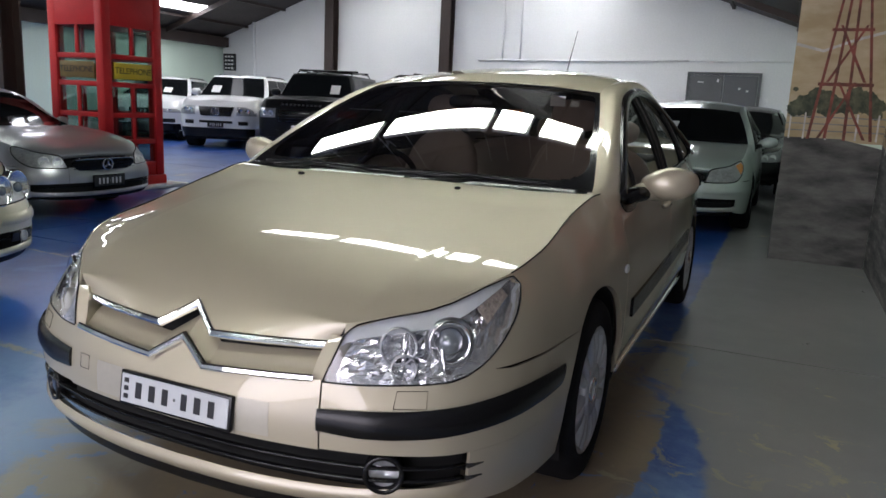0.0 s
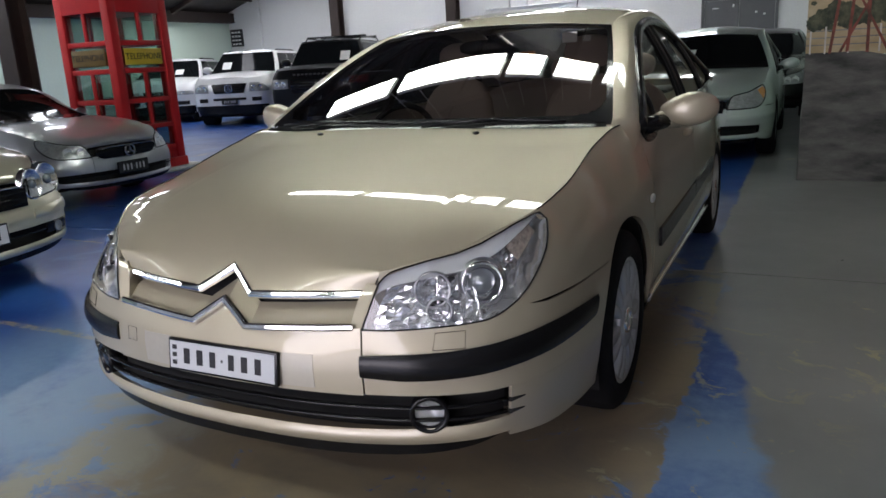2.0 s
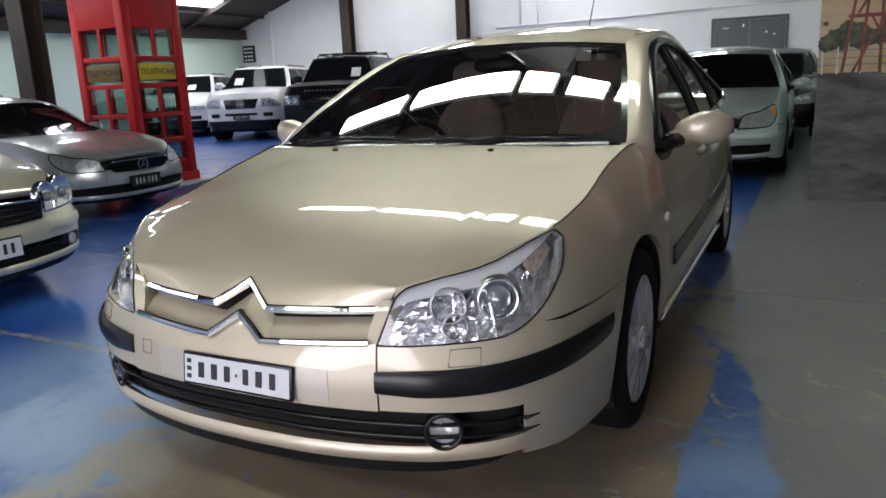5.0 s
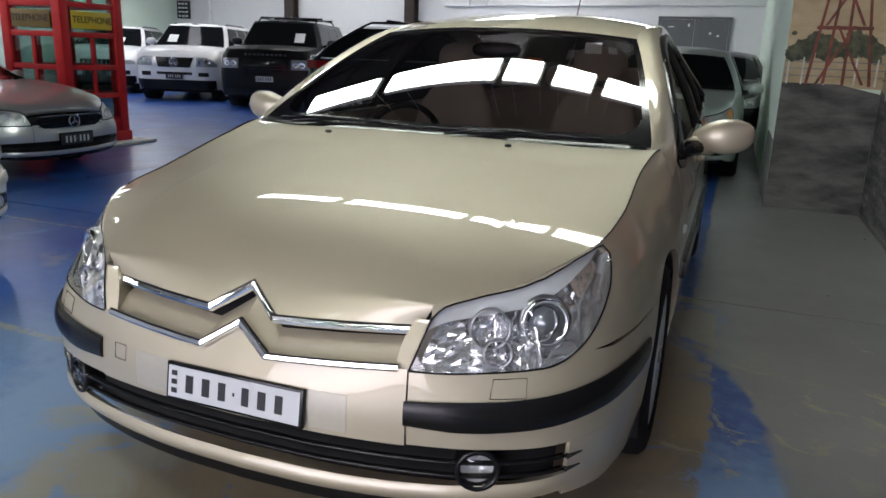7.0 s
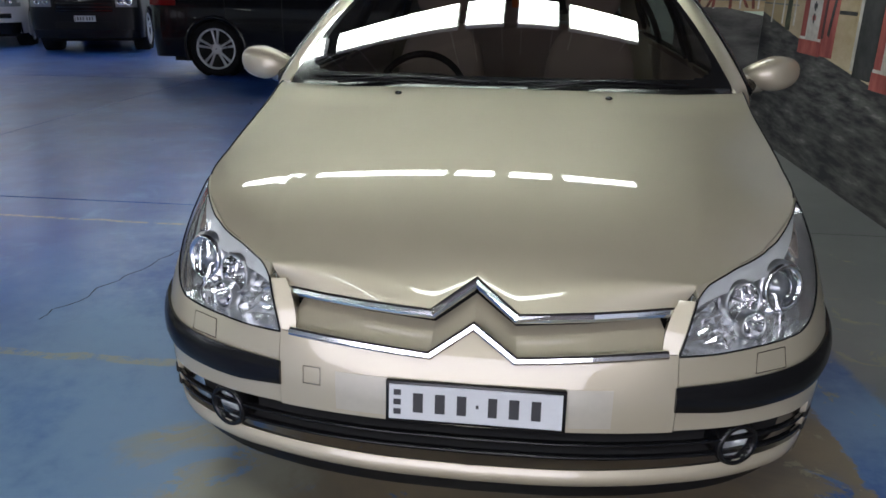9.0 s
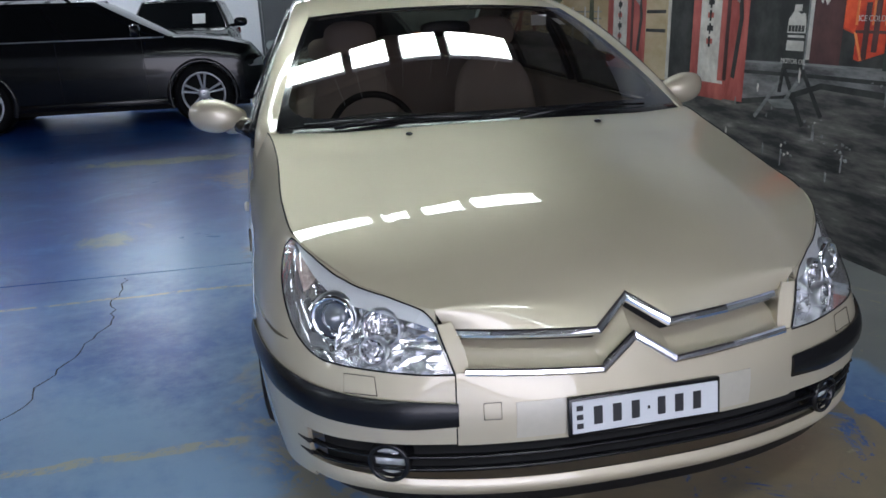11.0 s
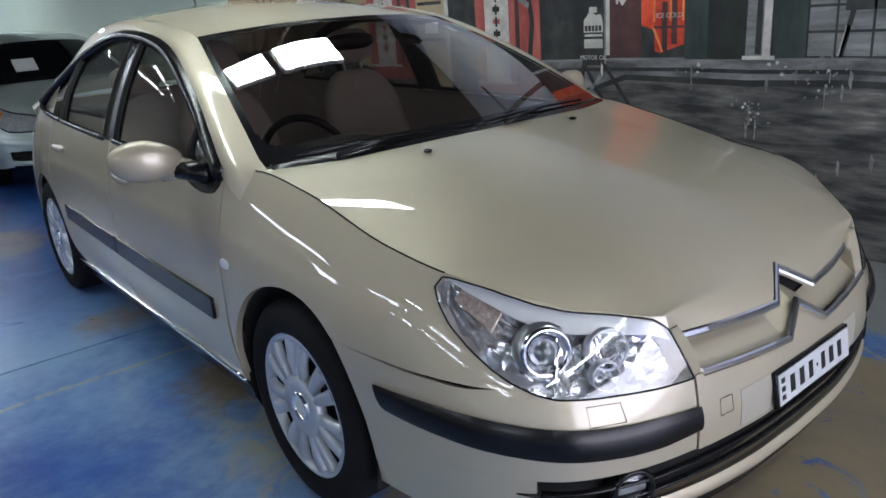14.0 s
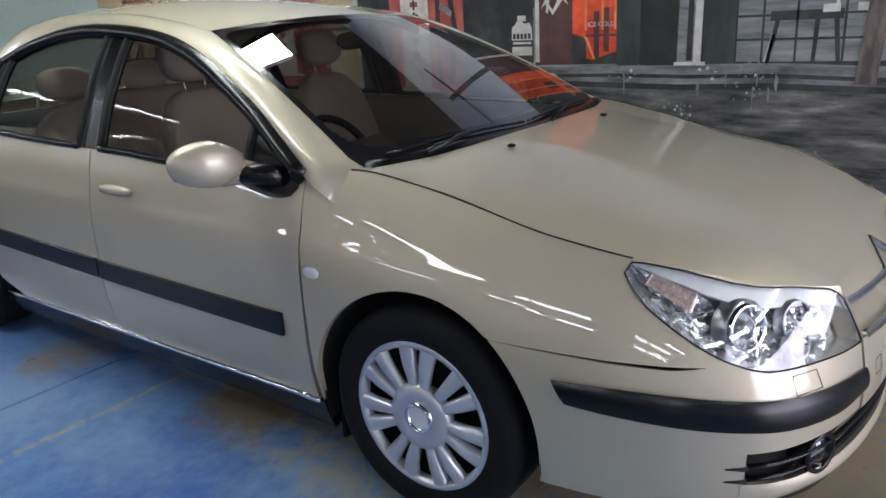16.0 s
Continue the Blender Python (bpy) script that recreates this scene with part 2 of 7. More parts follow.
def panel(P, gap=0.0022, roll=0.014, flip=False):
    """A sheet-metal panel from a grid of points [nu][nv][3]: its rim drawn in by the gap and turned inwards."""
    P = np.array(P, float)
    nu, nv = P.shape[:2]
    du, dv = np.gradient(P, axis=0), np.gradient(P, axis=1)
    N = np.cross(du, dv)
    N /= np.linalg.norm(N, axis=2, keepdims=True) + 1e-9
    if flip:
        N = -N
    nd = lambda a: a / (np.linalg.norm(a, axis=-1, keepdims=True) + 1e-9)
    Q = P.copy()
    if gap > 0:
        Q[0] += nd(P[1] - P[0]) * gap
        Q[-1] += nd(P[-2] - P[-1]) * gap
        Q[:, 0] += nd(P[:, 1] - P[:, 0]) * gap
        Q[:, -1] += nd(P[:, -2] - P[:, -1]) * gap
    vs, fs = [tuple(v) for v in Q.reshape(-1, 3)], grid_faces(nu, nv, flip)
    if roll > 0:
        ring = [(i, 0) for i in range(nu)] + [(nu - 1, j) for j in range(1, nv)] + [(i, nv - 1) for i in range(nu - 2, -1, -1)] + [(0, j) for j in range(nv - 2, 0, -1)]
        k, m = len(vs), len(ring)
        vs += [tuple(Q[i, j]) for i, j in ring] + [tuple(Q[i, j] - N[i, j] * roll) for i, j in ring]
        for a in range(m):
            b = (a + 1) % m
            q = (k + a, k + m + a, k + m + b, k + b)
            fs.append(tuple(reversed(q)) if flip else q)
    return vs, fs


# ---- cars ----
# the outline of the body in plan, with the height, set-in, fullness and tuck-under of its flank
FLANK = [
    (0.00, 0.048, 0.700, 0.110, 1.6, 0.03), (0.25, 0.058, 0.702, 0.100, 1.6, 0.03), (0.44, 0.088, 0.715, 0.055, 1.5, 0.03),
    (0.60, 0.136, 0.738, 0.110, 1.5, 0.03), (0.74, 0.222, 0.758, 0.140, 1.7, 0.03), (0.825, 0.350, 0.789, 0.135, 1.8, 0.03),
    (0.872, 0.520, 0.818, 0.115, 2.0, 0.03), (0.895, 0.720, 0.850, 0.115, 2.2, 0.03), (0.907, 1.100, 0.938, 0.118, 2.6, 0.04),
    (0.911, 1.320, 0.972, 0.098, 3.0, 0.04), (0.913, 1.500, 0.950, 0.064, 3.4, 0.05), (0.916, 2.400, 0.965, 0.045, 4.0, 0.06), (0.912, 3.200, 0.985, 0.055, 4.0, 0.06),
    (0.900, 3.900, 1.010, 0.090, 3.0, 0.05), (0.860, 4.300, 1.020, 0.120, 2.5, 0.04), (0.720, 4.580, 1.020, 0.120, 2.5, 0.03),
    (0.400, 4.700, 1.020, 0.100, 2.5, 0.03), (0.000, 4.730, 1.020, 0.090, 2.5, 0.03),
]
along = [0.0]
for p, q in zip(FLANK, FLANK[1:]):
    along.append(along[-1] + math.hypot(q[0] - p[0], q[1] - p[1]))
flank = smooth_keys([(s, *r) for s, r in zip(along, FLANK)])
S_TAB = np.linspace(0, along[-1], 1500)
F_TAB = np.array([flank(s) for s in S_TAB])
WIDEST, LOWEST = 0.47, 0.20
HUB_F, HUB_R, HUB_Z, ARCH = 1.085, 3.835, 0.318, 0.366


def s_y(y):
    return float(np.interp(y, F_TAB[:, 1], S_TAB))


def s_x(x):
    k = int(np.argmax(F_TAB[:, 0]))
    return float(np.interp(x, F_TAB[:k, 0], S_TAB[:k]))


def skin(s, z, out=0.0):
    """The body's flank at the way s round the plan and the height z; out: metres proud of it."""
    x, y, zt, dt, ex, dl = flank(s)
    a, b = flank(max(s - 0.004, 0)), flank(min(s + 0.004, along[-1]))
    tx, ty = b[0] - a[0], b[1] - a[1]
    n = math.hypot(tx, ty) or 1
    nx, ny = ty / n, -tx / n
    if z > WIDEST:
        d = dt * min((z - WIDEST) / (zt - WIDEST), 1.2) ** ex
    else:
        d = dl * ((WIDEST - z) / (WIDEST - LOWEST)) ** 2
    k = max(0.0, min(1.0, (y - 0.75) / 0.6)) * max(0.0, min(1.0, (4.4 - y) / 0.6))
    fold = 0.706 + 0.090 * min(y - 0.55, 0.9) + 0.012 * max(0.0, y - 1.45)
    d -= 0.0042 * k * math.tanh((fold - z) / 0.026)
    return np.array((x - nx * (d - out), y - ny * (d - out), z))


def s_at(y, z):
    """The way round the plan at which the flank has the depth y at the height z."""
    a, b = 0.0, s_y(2.0)
    for _ in range(40):
        m = (a + b) / 2
        a, b = (m, b) if skin(m, z)[1] < y else (a, m)
    return a


def top_z(s):
    return float(flank(s)[2])


def ruled(A, B, nu, nv, out=0.0):
    """Points on the flank between two lines of (s, z)."""
    P = np.zeros((nu, nv, 3))
    for i in range(nu):
        a, b = np.array(A(i / (nu - 1))), np.array(B(i / (nu - 1)))
        for j in range(nv):
            s, z = a + (b - a) * j / (nv - 1)
            P[i, j] = skin(s, z, out)
    return P


def ruled_by(A, B, nu, nv, edge):
    """Points on the flank between two lines of (s, z), the first column drawn onto an edge line of (s, z)."""
    P = np.zeros((nu, nv, 3))
    ez, es = [q[1] for q in edge], [q[0] for q in edge]
    a0, b0 = np.array(A(0)), np.array(B(0))
    for i in range(nu):
        a, b = np.array(A(i / (nu - 1))), np.array(B(i / (nu - 1)))
        for j in range(nv):
            s, z = a + (b - a) * j / (nv - 1)
            s0, z0 = a0 + (b0 - a0) * j / (nv - 1)
            P[i, j] = skin(s + (float(np.interp(z0, ez, es)) - s0) * (1 - i / (nu - 1)) ** 5, z)
    return P


def path(*pts):
    """A line of straight pieces through (s, z) points, by length."""
    L = [0.0]
    for p, q in zip(pts, pts[1:]):
        L.append(L[-1] + math.hypot(q[0] - p[0], q[1] - p[1]))
    f = poly_keys([(l / L[-1], *p) for l, p in zip(L, pts)])
    return f


def arch_line(hub, a0, a1, n=14):
    return [(s_y(hub + ARCH * math.cos(radians(a0 + (a1 - a0) * k / (n - 1)))), HUB_Z + ARCH * math.sin(radians(a0 + (a1 - a0) * k / (n - 1)))) for k in range(n)]


# side rails of the cabin: inner line (windscreen, roof, rear glass) and outer line (side windows)
RAIL_BACK = smooth_keys([(0, 0.800, 1.335, 0.985), (0.35, 0.715, 1.745, 1.190), (0.7, 0.592, 2.130, 1.354), (1.0, 0.585, 2.700, 1.438),
                       (1.4, 0.585, 3.370, 1.408), (1.8, 0.610, 3.740, 1.255), (2.1, 0.680, 4.020, 1.100), (2.3, 0.740, 4.300, 1.020)])
RAIL_OUT = smooth_keys([(-0.2, 0.850, 1.310, 0.850), (0, 0.862, 1.435, 0.930), (0.35, 0.777, 1.796, 1.156), (0.7, 0.690, 2.230, 1.326), (1.0, 0.655, 2.700, 1.378),
                        (1.4, 0.660, 3.200, 1.335), (1.8, 0.730, 3.600, 1.200), (2.1, 0.815, 3.860, 1.065), (2.3, 0.838, 4.000, 1.015)])


def RAIL_IN(t):
    """The inner line: nearly straight up the windscreen, curved behind it; under the wing below its foot."""
    if t > 0.7:
        return RAIL_BACK(t)
    if t < 0:
        w = -t / 0.2
        return np.array((0.782, 1.335 - 0.14 * w, 0.985 - 0.060 * w))
    w = t / 0.7
    arc = 4 * w * (1 - w)
    return np.array((0.782 - 0.190 * w + 0.006 * arc, 1.335 + 0.795 * w, 0.976 + 0.378 * w + 0.021 * arc))


CROWN_BACK = smooth_keys([(0.5, -0.10, 0.022), (0.7, -0.092, 0.031), (1.0, 0.0, 0.050), (1.4, 0.05, 0.045), (1.8, 0.08, 0.04), (2.1, 0.1, 0.03), (2.3, 0.12, 0.01)])


def CROWN(t):
    """How far the middle of the cabin stands before and above its rails."""
    if t > 0.7:
        return CROWN_BACK(t)
    w = t / 0.7
    return np.array((-0.125 + 0.033 * w, 0.007 + 0.024 * w - 0.0115 * 4 * w * (1 - w)))


def cabin(t, u):
    x, y, z = RAIL_IN(t)
    dy, dz = CROWN(t)
    w, w2 = 1 - abs(u) ** 2, 1 - abs(u) ** 2.2
    return np.array((x * u, y + dy * w, z + dz * w2))


HOOD_Z = smooth_keys([(0.140, 0.706), (0.20, 0.753), (0.30, 0.804), (0.44, 0.852), (0.56, 0.8800), (0.80, 0.925), (1.10, 0.973), (1.25, 0.991)])


# the crease that runs from the lamp's shoulder up the bonnet: depth, half width
CREASE = smooth_keys([(0.16, 0.452), (0.20, 0.463), (0.25, 0.483), (0.35, 0.500), (0.45, 0.512), (0.57, 0.524), (0.75, 0.538), (1.0, 0.556), (1.3, 0.575)])
S_NOSE = s_x(0.488)
Y_NOSE = float(skin(S_NOSE, top_z(S_NOSE))[1])


def hood_point(v, u):
    """The bonnet: v from the nose to the screen, u across it; a crease runs down each side."""
    s = S_NOSE + v * (s_y(1.335) - S_NOSE)
    xe, ye, ze = skin(s, top_z(s))
    yc = 0.172 + (ye - Y_NOSE) / (1.335 - Y_NOSE) * (1.185 - 0.172)
    w = abs(u)
    x = w * xe
    y = ye + (yc - ye) * (1 - w**2)
    zc = HOOD_Z(yc)
    xc = min(CREASE(y), xe)
    drop = min(0.014 + 0.006 * v, max(zc - ze, 0.0))
    inner = zc - drop * (x / max(xc, 1e-6)) ** 2
    plain = zc - max(zc - ze, 0) * (x / xe) ** 2
    if xe - xc < 0.02:
        z = plain
    else:
        k = min(1.0, (xe - xc - 0.02) / 0.10)
        q = (x - xc) / (xe - xc)
        outer = (zc - drop) + (ze - zc + drop) * (0.55 * q + 0.45 * q * abs(q))
        t = 1 / (1 + math.exp(max(-60.0, min(60.0, -(x - xc) / 0.018))))
        z = k * (inner * (1 - t) + outer * t) + (1 - k) * plain
    z += 0.0012 * math.exp(-(((x - xc) / 0.013) ** 2)) * max(0.0, 1 - 1.1 * v) * min(1.0, 0.35 + 5 * v)
    return np.array((xe * u, y, z))


def masked(P, keep, flip=False):
    nu, nv = P.shape[:2]
    vs = [tuple(v) for v in P.reshape(-1, 3)]
    fs = [f for k, f in enumerate(grid_faces(nu, nv, flip)) if keep(k // (nv - 1), k % (nv - 1))]
    used = sorted({i for f in fs for i in f})
    m = {o: n for n, o in enumerate(used)}
    return [vs[o] for o in used], [tuple(m[i] for i in f) for f in fs]


def bar_along(points, h, d, up=(0, 0, 1), closed_ends=True):
    """A bright moulding: a bar of rounded section along points, h high and d deep."""
    P = [np.array(p, float) for p in points]
    prof = [(-0.5, 0.0), (-0.42, 0.75), (-0.2, 1.0), (0.2, 1.0), (0.42, 0.75), (0.5, 0.0)]
    vs = []
    for i, p in enumerate(P):
        t = P[min(i + 1, len(P) - 1)] - P[max(i - 1, 0)]
        t /= np.linalg.norm(t)
        o = np.cross(t, np.array(up, float))
        o /= np.linalg.norm(o)
        w = np.cross(o, t)
        k = 1.0
        if 0 < i < len(P) - 1:
            a, b = P[i] - P[i - 1], P[i + 1] - P[i]
            k = 1 / max(0.45, math.sqrt((1 + np.dot(a, b) / np.linalg.norm(a) / np.linalg.norm(b)) / 2))
        vs += [tuple(p + w * (q * h * k) + o * (e * d)) for q, e in prof]
    n = len(prof)
    fs = grid_faces(len(P), n)
    if closed_ends:
        fs += [tuple(range(n)), tuple(reversed([(len(P) - 1) * n + k for k in range(n)]))]
    return vs, fs


def wheel_parts(car, x, y, z, r, side, style, warp_scale=1.0):
    """A wheel: tyre, rim or cover with spokes, hub badge."""
    w = empty("wheel", "", "")
    del_keys = [k for k in w.keys()]
    for k in del_keys:
        del w[k]
    w.parent = car
    w.location = (x, y, z)
    R = r
    rim = r * (0.70 if r < 0.35 else 0.75)
    tyre = lathe([(rim - 0.012, -0.10), (R * 0.86, -0.105), (R * 0.965, -0.092), (R, -0.07), (R, 0.055), (R * 0.985, 0.082), (R * 0.93, 0.100), (R * 0.82, 0.108), (rim + 0.012, 0.104), (rim - 0.006, 0.092)], 44)
    part("tyre", tyre if side > 0 else mirrored(tyre), RUBBER, w)
    dark = lathe([(0.02, 0.0), (rim * 0.75, 0.0), (rim, 0.02), (rim, 0.085)], 36)
    part("brake_drum", dark if side > 0 else mirrored(dark), MATTE, w)
    spokes = []
    pieces = [lathe([(rim * 0.90, 0.070), (rim * 0.915, 0.094), (rim * 0.97, 0.099), (rim + 0.008, 0.092), (rim + 0.004, 0.07)], 56)]
    if style == "cover":
        n, hub = 14, rim * 0.42
        pieces.append(lathe([(rim * 0.20, 0.100), (rim * 0.30, 0.104), (hub, 0.102), (hub * 1.06, 0.092), (hub * 1.05, 0.07)], 56))
        for k in range(n):
            a = 2 * math.pi * (k + (0.10 if k % 2 else -0.10)) / n
            ca, sa = math.cos(a), math.sin(a)
            w0, w1 = rim * 0.066, rim * 0.112
            row = []
            for rr, hw, hx in ((hub * 0.98, w0, 0.100), (rim * 0.7, (w0 + w1) / 2 * 1.02, 0.103), (rim * 0.93, w1, 0.097)):
                for dw, dx in ((-1.0, -0.022), (-0.92, -0.004), (-0.5, 0.0), (0.5, 0.0), (0.92, -0.004), (1.0, -0.022)):
                    yy, zz = rr, hw * dw
                    row.append((hx + dx, yy * ca - zz * sa, yy * sa + zz * ca))
            spokes.append((row, grid_faces(3, 6, True)))
    else:
        n, hub = (5, rim * 0.26)
        pieces.append(lathe([(0.01, 0.085), (hub * 0.7, 0.085), (hub, 0.078), (hub * 1.05, 0.05)], 40))
        for k in range(n):
            for off in (-0.15, 0.15):
                a = 2 * math.pi * k / n + off * 1.15 + 0.3
                ca, sa = math.cos(a), math.sin(a)
                row = []
                for rr, hw, hx, sh in ((hub * 0.8, rim * 0.05, 0.083, 0.0), (rim * 0.6, rim * 0.055, 0.080, 0), (rim * 0.95, rim * 0.07, 0.088, 0)):
                    for dw, dx in ((-1.0, -0.03), (-0.8, -0.003), (0.8, -0.003), (1.0, -0.03)):
                        row.append((hx + dx, rr * ca - hw * dw * sa, rr * sa + hw * dw * ca))
                pieces.append((row, grid_faces(3, 4, True)))
    vf = join(*pieces)
    cover = part("wheel_cover" if style == "cover" else "rim", vf if side > 0 else mirrored(vf), WHEELSILVER, w, "silver wheel cover with paired spokes" if style == "cover" else "silver alloy rim with double spokes")
    for sp in spokes:
        part("spoke", sp if side > 0 else mirrored(sp), WHEELSILVER, w)
    ring = lathe([(rim * 0.155, 0.098), (rim * 0.165, 0.108), (rim * 0.195, 0.108), (rim * 0.205, 0.098)], 32)
    cap = lathe([(0.001, 0.101), (rim * 0.16, 0.101)], 32)
    if style == "cover":
        part("hub_ring", ring if side > 0 else mirrored(ring), CHROME, w)
        part("hub_badge", cap if side > 0 else mirrored(cap), BEZEL, w)
    return w


def car_body(name, label, paint, m, warp=None, detail=False, glass_mat=None, wheel_r=0.318, style="alloy", front="plain", category="car", dense=1.0):
    """A parked car; its front faces -y before m is applied."""
    car = empty(name, label, category, None, "parked cars")
    W = warp or (lambda v: v)

    def add(pname, vf, material, parent=car, plabel="", smooth=True):
        return part(pname, ([tuple(W(v)) for v in vf[0]], vf[1]), material, parent, plabel, smooth)

    def both(pname, vf, material, parent=car, plabel=""):
        return add(pname, vf, material, parent, plabel), add(pname, mirrored(vf), material, parent, plabel)

    k = lambda n: max(4, int(n * dense))
    seam = 0.602
    sC = s_x(0.436)
    # bonnet
    CH_LO = poly_keys([(0, 0.626), (0.092, 0.567), (0.41, 0.584), (0.44, 0.586)])
    CH_UP = poly_keys([(0, 0.703), (0.092, 0.647), (0.424, 0.658), (0.44, 0.659)])
    fy = lambda x, base: base + 0.25 * x * x * (1 if abs(x) > 0.1 else 0.5)
    rise = lambda x: max(0.0, 1 - abs(x) / 0.092)
    # depth of the two bright bars: bowed in plan, laid back at the peak
    FYU = lambda x: 0.098 + 0.34 * x * x + 0.055 * rise(x)
    FYL = lambda x: 0.060 + 0.26 * x * x + 0.034 * rise(x)
    nv = 261 if detail else k(48)
    nh = 84 if detail else k(44)
    if detail:
        # the nose runs down onto the upper chevron bar
        nose_rows = []
        for i in range(7):
            w = i / 7
            row = []
            for j in range(nv):
                u = -1 + 2 * j / (nv - 1)
                p0, p1 = hood_point(0, u), hood_point(0.03, u)
                qx = p0[0] * (1 - 0.072 * abs(u) ** 3)
                q = np.array((qx, FYU(qx) - 0.003, CH_UP(abs(qx)) + 0.005))
                c = p0 + (p0 - p1) / np.linalg.norm(p0 - p1) * 0.55 * (1 - 0.8 * abs(u) ** 6) * np.linalg.norm(p0 - q)
                row.append(q * (1 - w) ** 2 + 2 * c * w * (1 - w) + p0 * w * w)
            nose_rows.append(row)
    else:
        nose_rows = [[hood_point(0, -1 + 2 * j / (nv - 1)) + np.array((0, dy, dz)) for j in range(nv)] for dy, dz in ((0.030, -0.046), (0.017, -0.041), (0.006, -0.029), (0.000, -0.013))]
    P = np.array(nose_rows + [[hood_point((i / (nh - 1)) ** 1.15, -1 + 2 * j / (nv - 1)) for j in range(nv)] for i in range(nh)])
    add("bonnet", panel(P, 0.003, 0.02, True), paint)
    # front bumper: beside the grille, under the lamps, round to the wheel
    at = lambda y, z: (s_at(y, z), z)
    lampline = [(sC, 0.580), at(0.130, 0.579), at(0.172, 0.582), at(0.203, 0.585), at(0.246, 0.590), at(0.280, 0.600), at(0.327, 0.620)]
    arcF = arch_line(HUB_F, 179, 128.5, 12)
    bump_up = ruled(path((sC, 0.408), (s_y(HUB_F - 0.355), 0.408)), path(*lampline, at(0.356, 0.606), at(0.42, 0.598), (s_y(HUB_F - 0.232), seam)), k(44), k(14))
    def to_arch(P):
        """Draws a bumper piece's rear edge onto the round of the wheel arch."""
        nu = len(P)
        for j in range(P.shape[1]):
            z = P[-1, j, 2]
            want = HUB_F - math.sqrt(max(ARCH**2 - (z - HUB_Z) ** 2, 0.01))
            move = want - P[-1, j, 1]
            for i in range(nu):
                P[i, j, 1] += move * (i / (nu - 1)) ** 6
        return P

    bump_up = to_arch(bump_up)
    B = empty("front_bumper", "", "")
    for key in list(B.keys()):
        del B[key]
    B.parent = car
    both("bumper_wing", panel(bump_up, 0.001, 0.012), paint, B)
    low_side = ruled(path((s_y(0.262), 0.262), (s_y(0.45), 0.240), (s_y(HUB_F - 0.358), 0.232)), path((s_y(0.262), 0.4085), (s_y(HUB_F - 0.355), 0.4085)), k(24), k(9))
    low_side = to_arch(low_side)
    both("bumper_side", panel(low_side, 0, 0.012), paint, B)
    n = k(41)
    nose = np.zeros((n, 9, 3))
    for i in range(n):
        x = -0.4335 + 0.867 * i / (n - 1)
        s = s_x(abs(x))
        for j in range(9):
            z = 0.408 + (CH_LO(abs(x)) - 0.408) * j / 8
            q = skin(s, z, 0.004)
            nose[i, j] = (math.copysign(q[0], x) if abs(x) > 1e-6 else 0, q[1], z)
    add("bumper_centre", panel(nose, 0, 0.015), paint, B)
    # grille slot between the two bright chevron bars
    xs = [-0.424, -0.25, -0.094, -0.047, 0, 0.047, 0.094, 0.25, 0.424]
    shelf = np.array([[(x * (1 - 0.02 * j), FYL(x) + 0.006 + 0.022 * j, CH_LO(abs(x)) + 0.0165 * j - 0.003) for j in range(4)] for x in xs])
    if detail:
        add("grille_shelf", panel(shelf, 0, 0.0), paint, B, "", False)
        for sg in (1, -1):
            add("grille_cheek", ([(sg * 0.424, 0.100, 0.566), (sg * 0.418, 0.205, 0.566), (sg * 0.420, 0.205, 0.69), (sg * 0.428, 0.150, 0.69)], [(0, 1, 2, 3) if sg < 0 else (3, 2, 1, 0)]), paint, B)
    slot = np.array([[(x, (FYU(x) + 0.045) if detail else fy(x, 0.160), CH_LO(abs(x)) + 0.005 + (CH_UP(abs(x)) - CH_LO(abs(x)) - 0.004) * j / 3) for j in range(4)] for x in xs])
    add("grille_slot", panel(slot, 0, 0.0), MATTE, B)
    if detail:
        pts_u = [(x, FYU(x), CH_UP(abs(x))) for x in (-0.424, -0.34, -0.25, -0.16, -0.092, 0, 0.092, 0.16, 0.25, 0.34, 0.424)]
        pts_l = [(x, FYL(x), CH_LO(abs(x))) for x in (-0.408, -0.33, -0.25, -0.16, -0.092, 0, 0.092, 0.16, 0.25, 0.33, 0.408)]
        add("chevron_bar", bar_along(pts_u, 0.023, 0.012, (0, 0.45, 0.9)), CHROME, B, "chrome grille bar with a peak in the middle", False)
        add("chevron_bar", bar_along(pts_l, 0.021, 0.012, (0, 0.35, 0.94)), CHROME, B, "chrome grille bar with a peak in the middle", False)
    else:
        g = np.array([[(x, fy(x, 0.040) - 0.004, 0.545 + 0.13 * j / 4) for j in range(5)] for x in np.linspace(-0.40, 0.40, 9)])
        if front == "star":
            for j in range(5):
                g[:, j, 0] *= (0.80, 0.93, 1.0, 1.0, 0.93)[j]
        add("grille", panel(g, 0, 0.02), PLASTIC, B, "black grille")
        for j in range(3):
            add("grille_slat", bar_along([(x, fy(x, 0.036) - 0.003, 0.565 + 0.036 * j) for x in np.linspace(-0.39, 0.39, 7)], 0.007, 0.008), PLASTIC, B)
        if front == "star":
            add("badge", moved(lathe([(0.058, 0.0), (0.065, 0.008), (0.072, 0.0)], 24, "y"), pose(0, 0.016, 0.61, 180)), CHROME, B, "chrome ring badge")
            for a in (90, 210, 330):
                ca, sa = math.cos(radians(a)), math.sin(radians(a))
                add("badge_arm", tube([(0, 0.012, 0.61), (0.064 * ca, 0.012, 0.61 + 0.064 * sa)], [0.012, 0.004], 6), CHROME, B)
    # lower intake with slats, painted lip, black spoiler
    nI = k(36)
    sI = s_y(0.275)
    op = np.zeros((2 * nI - 1, 4, 3))
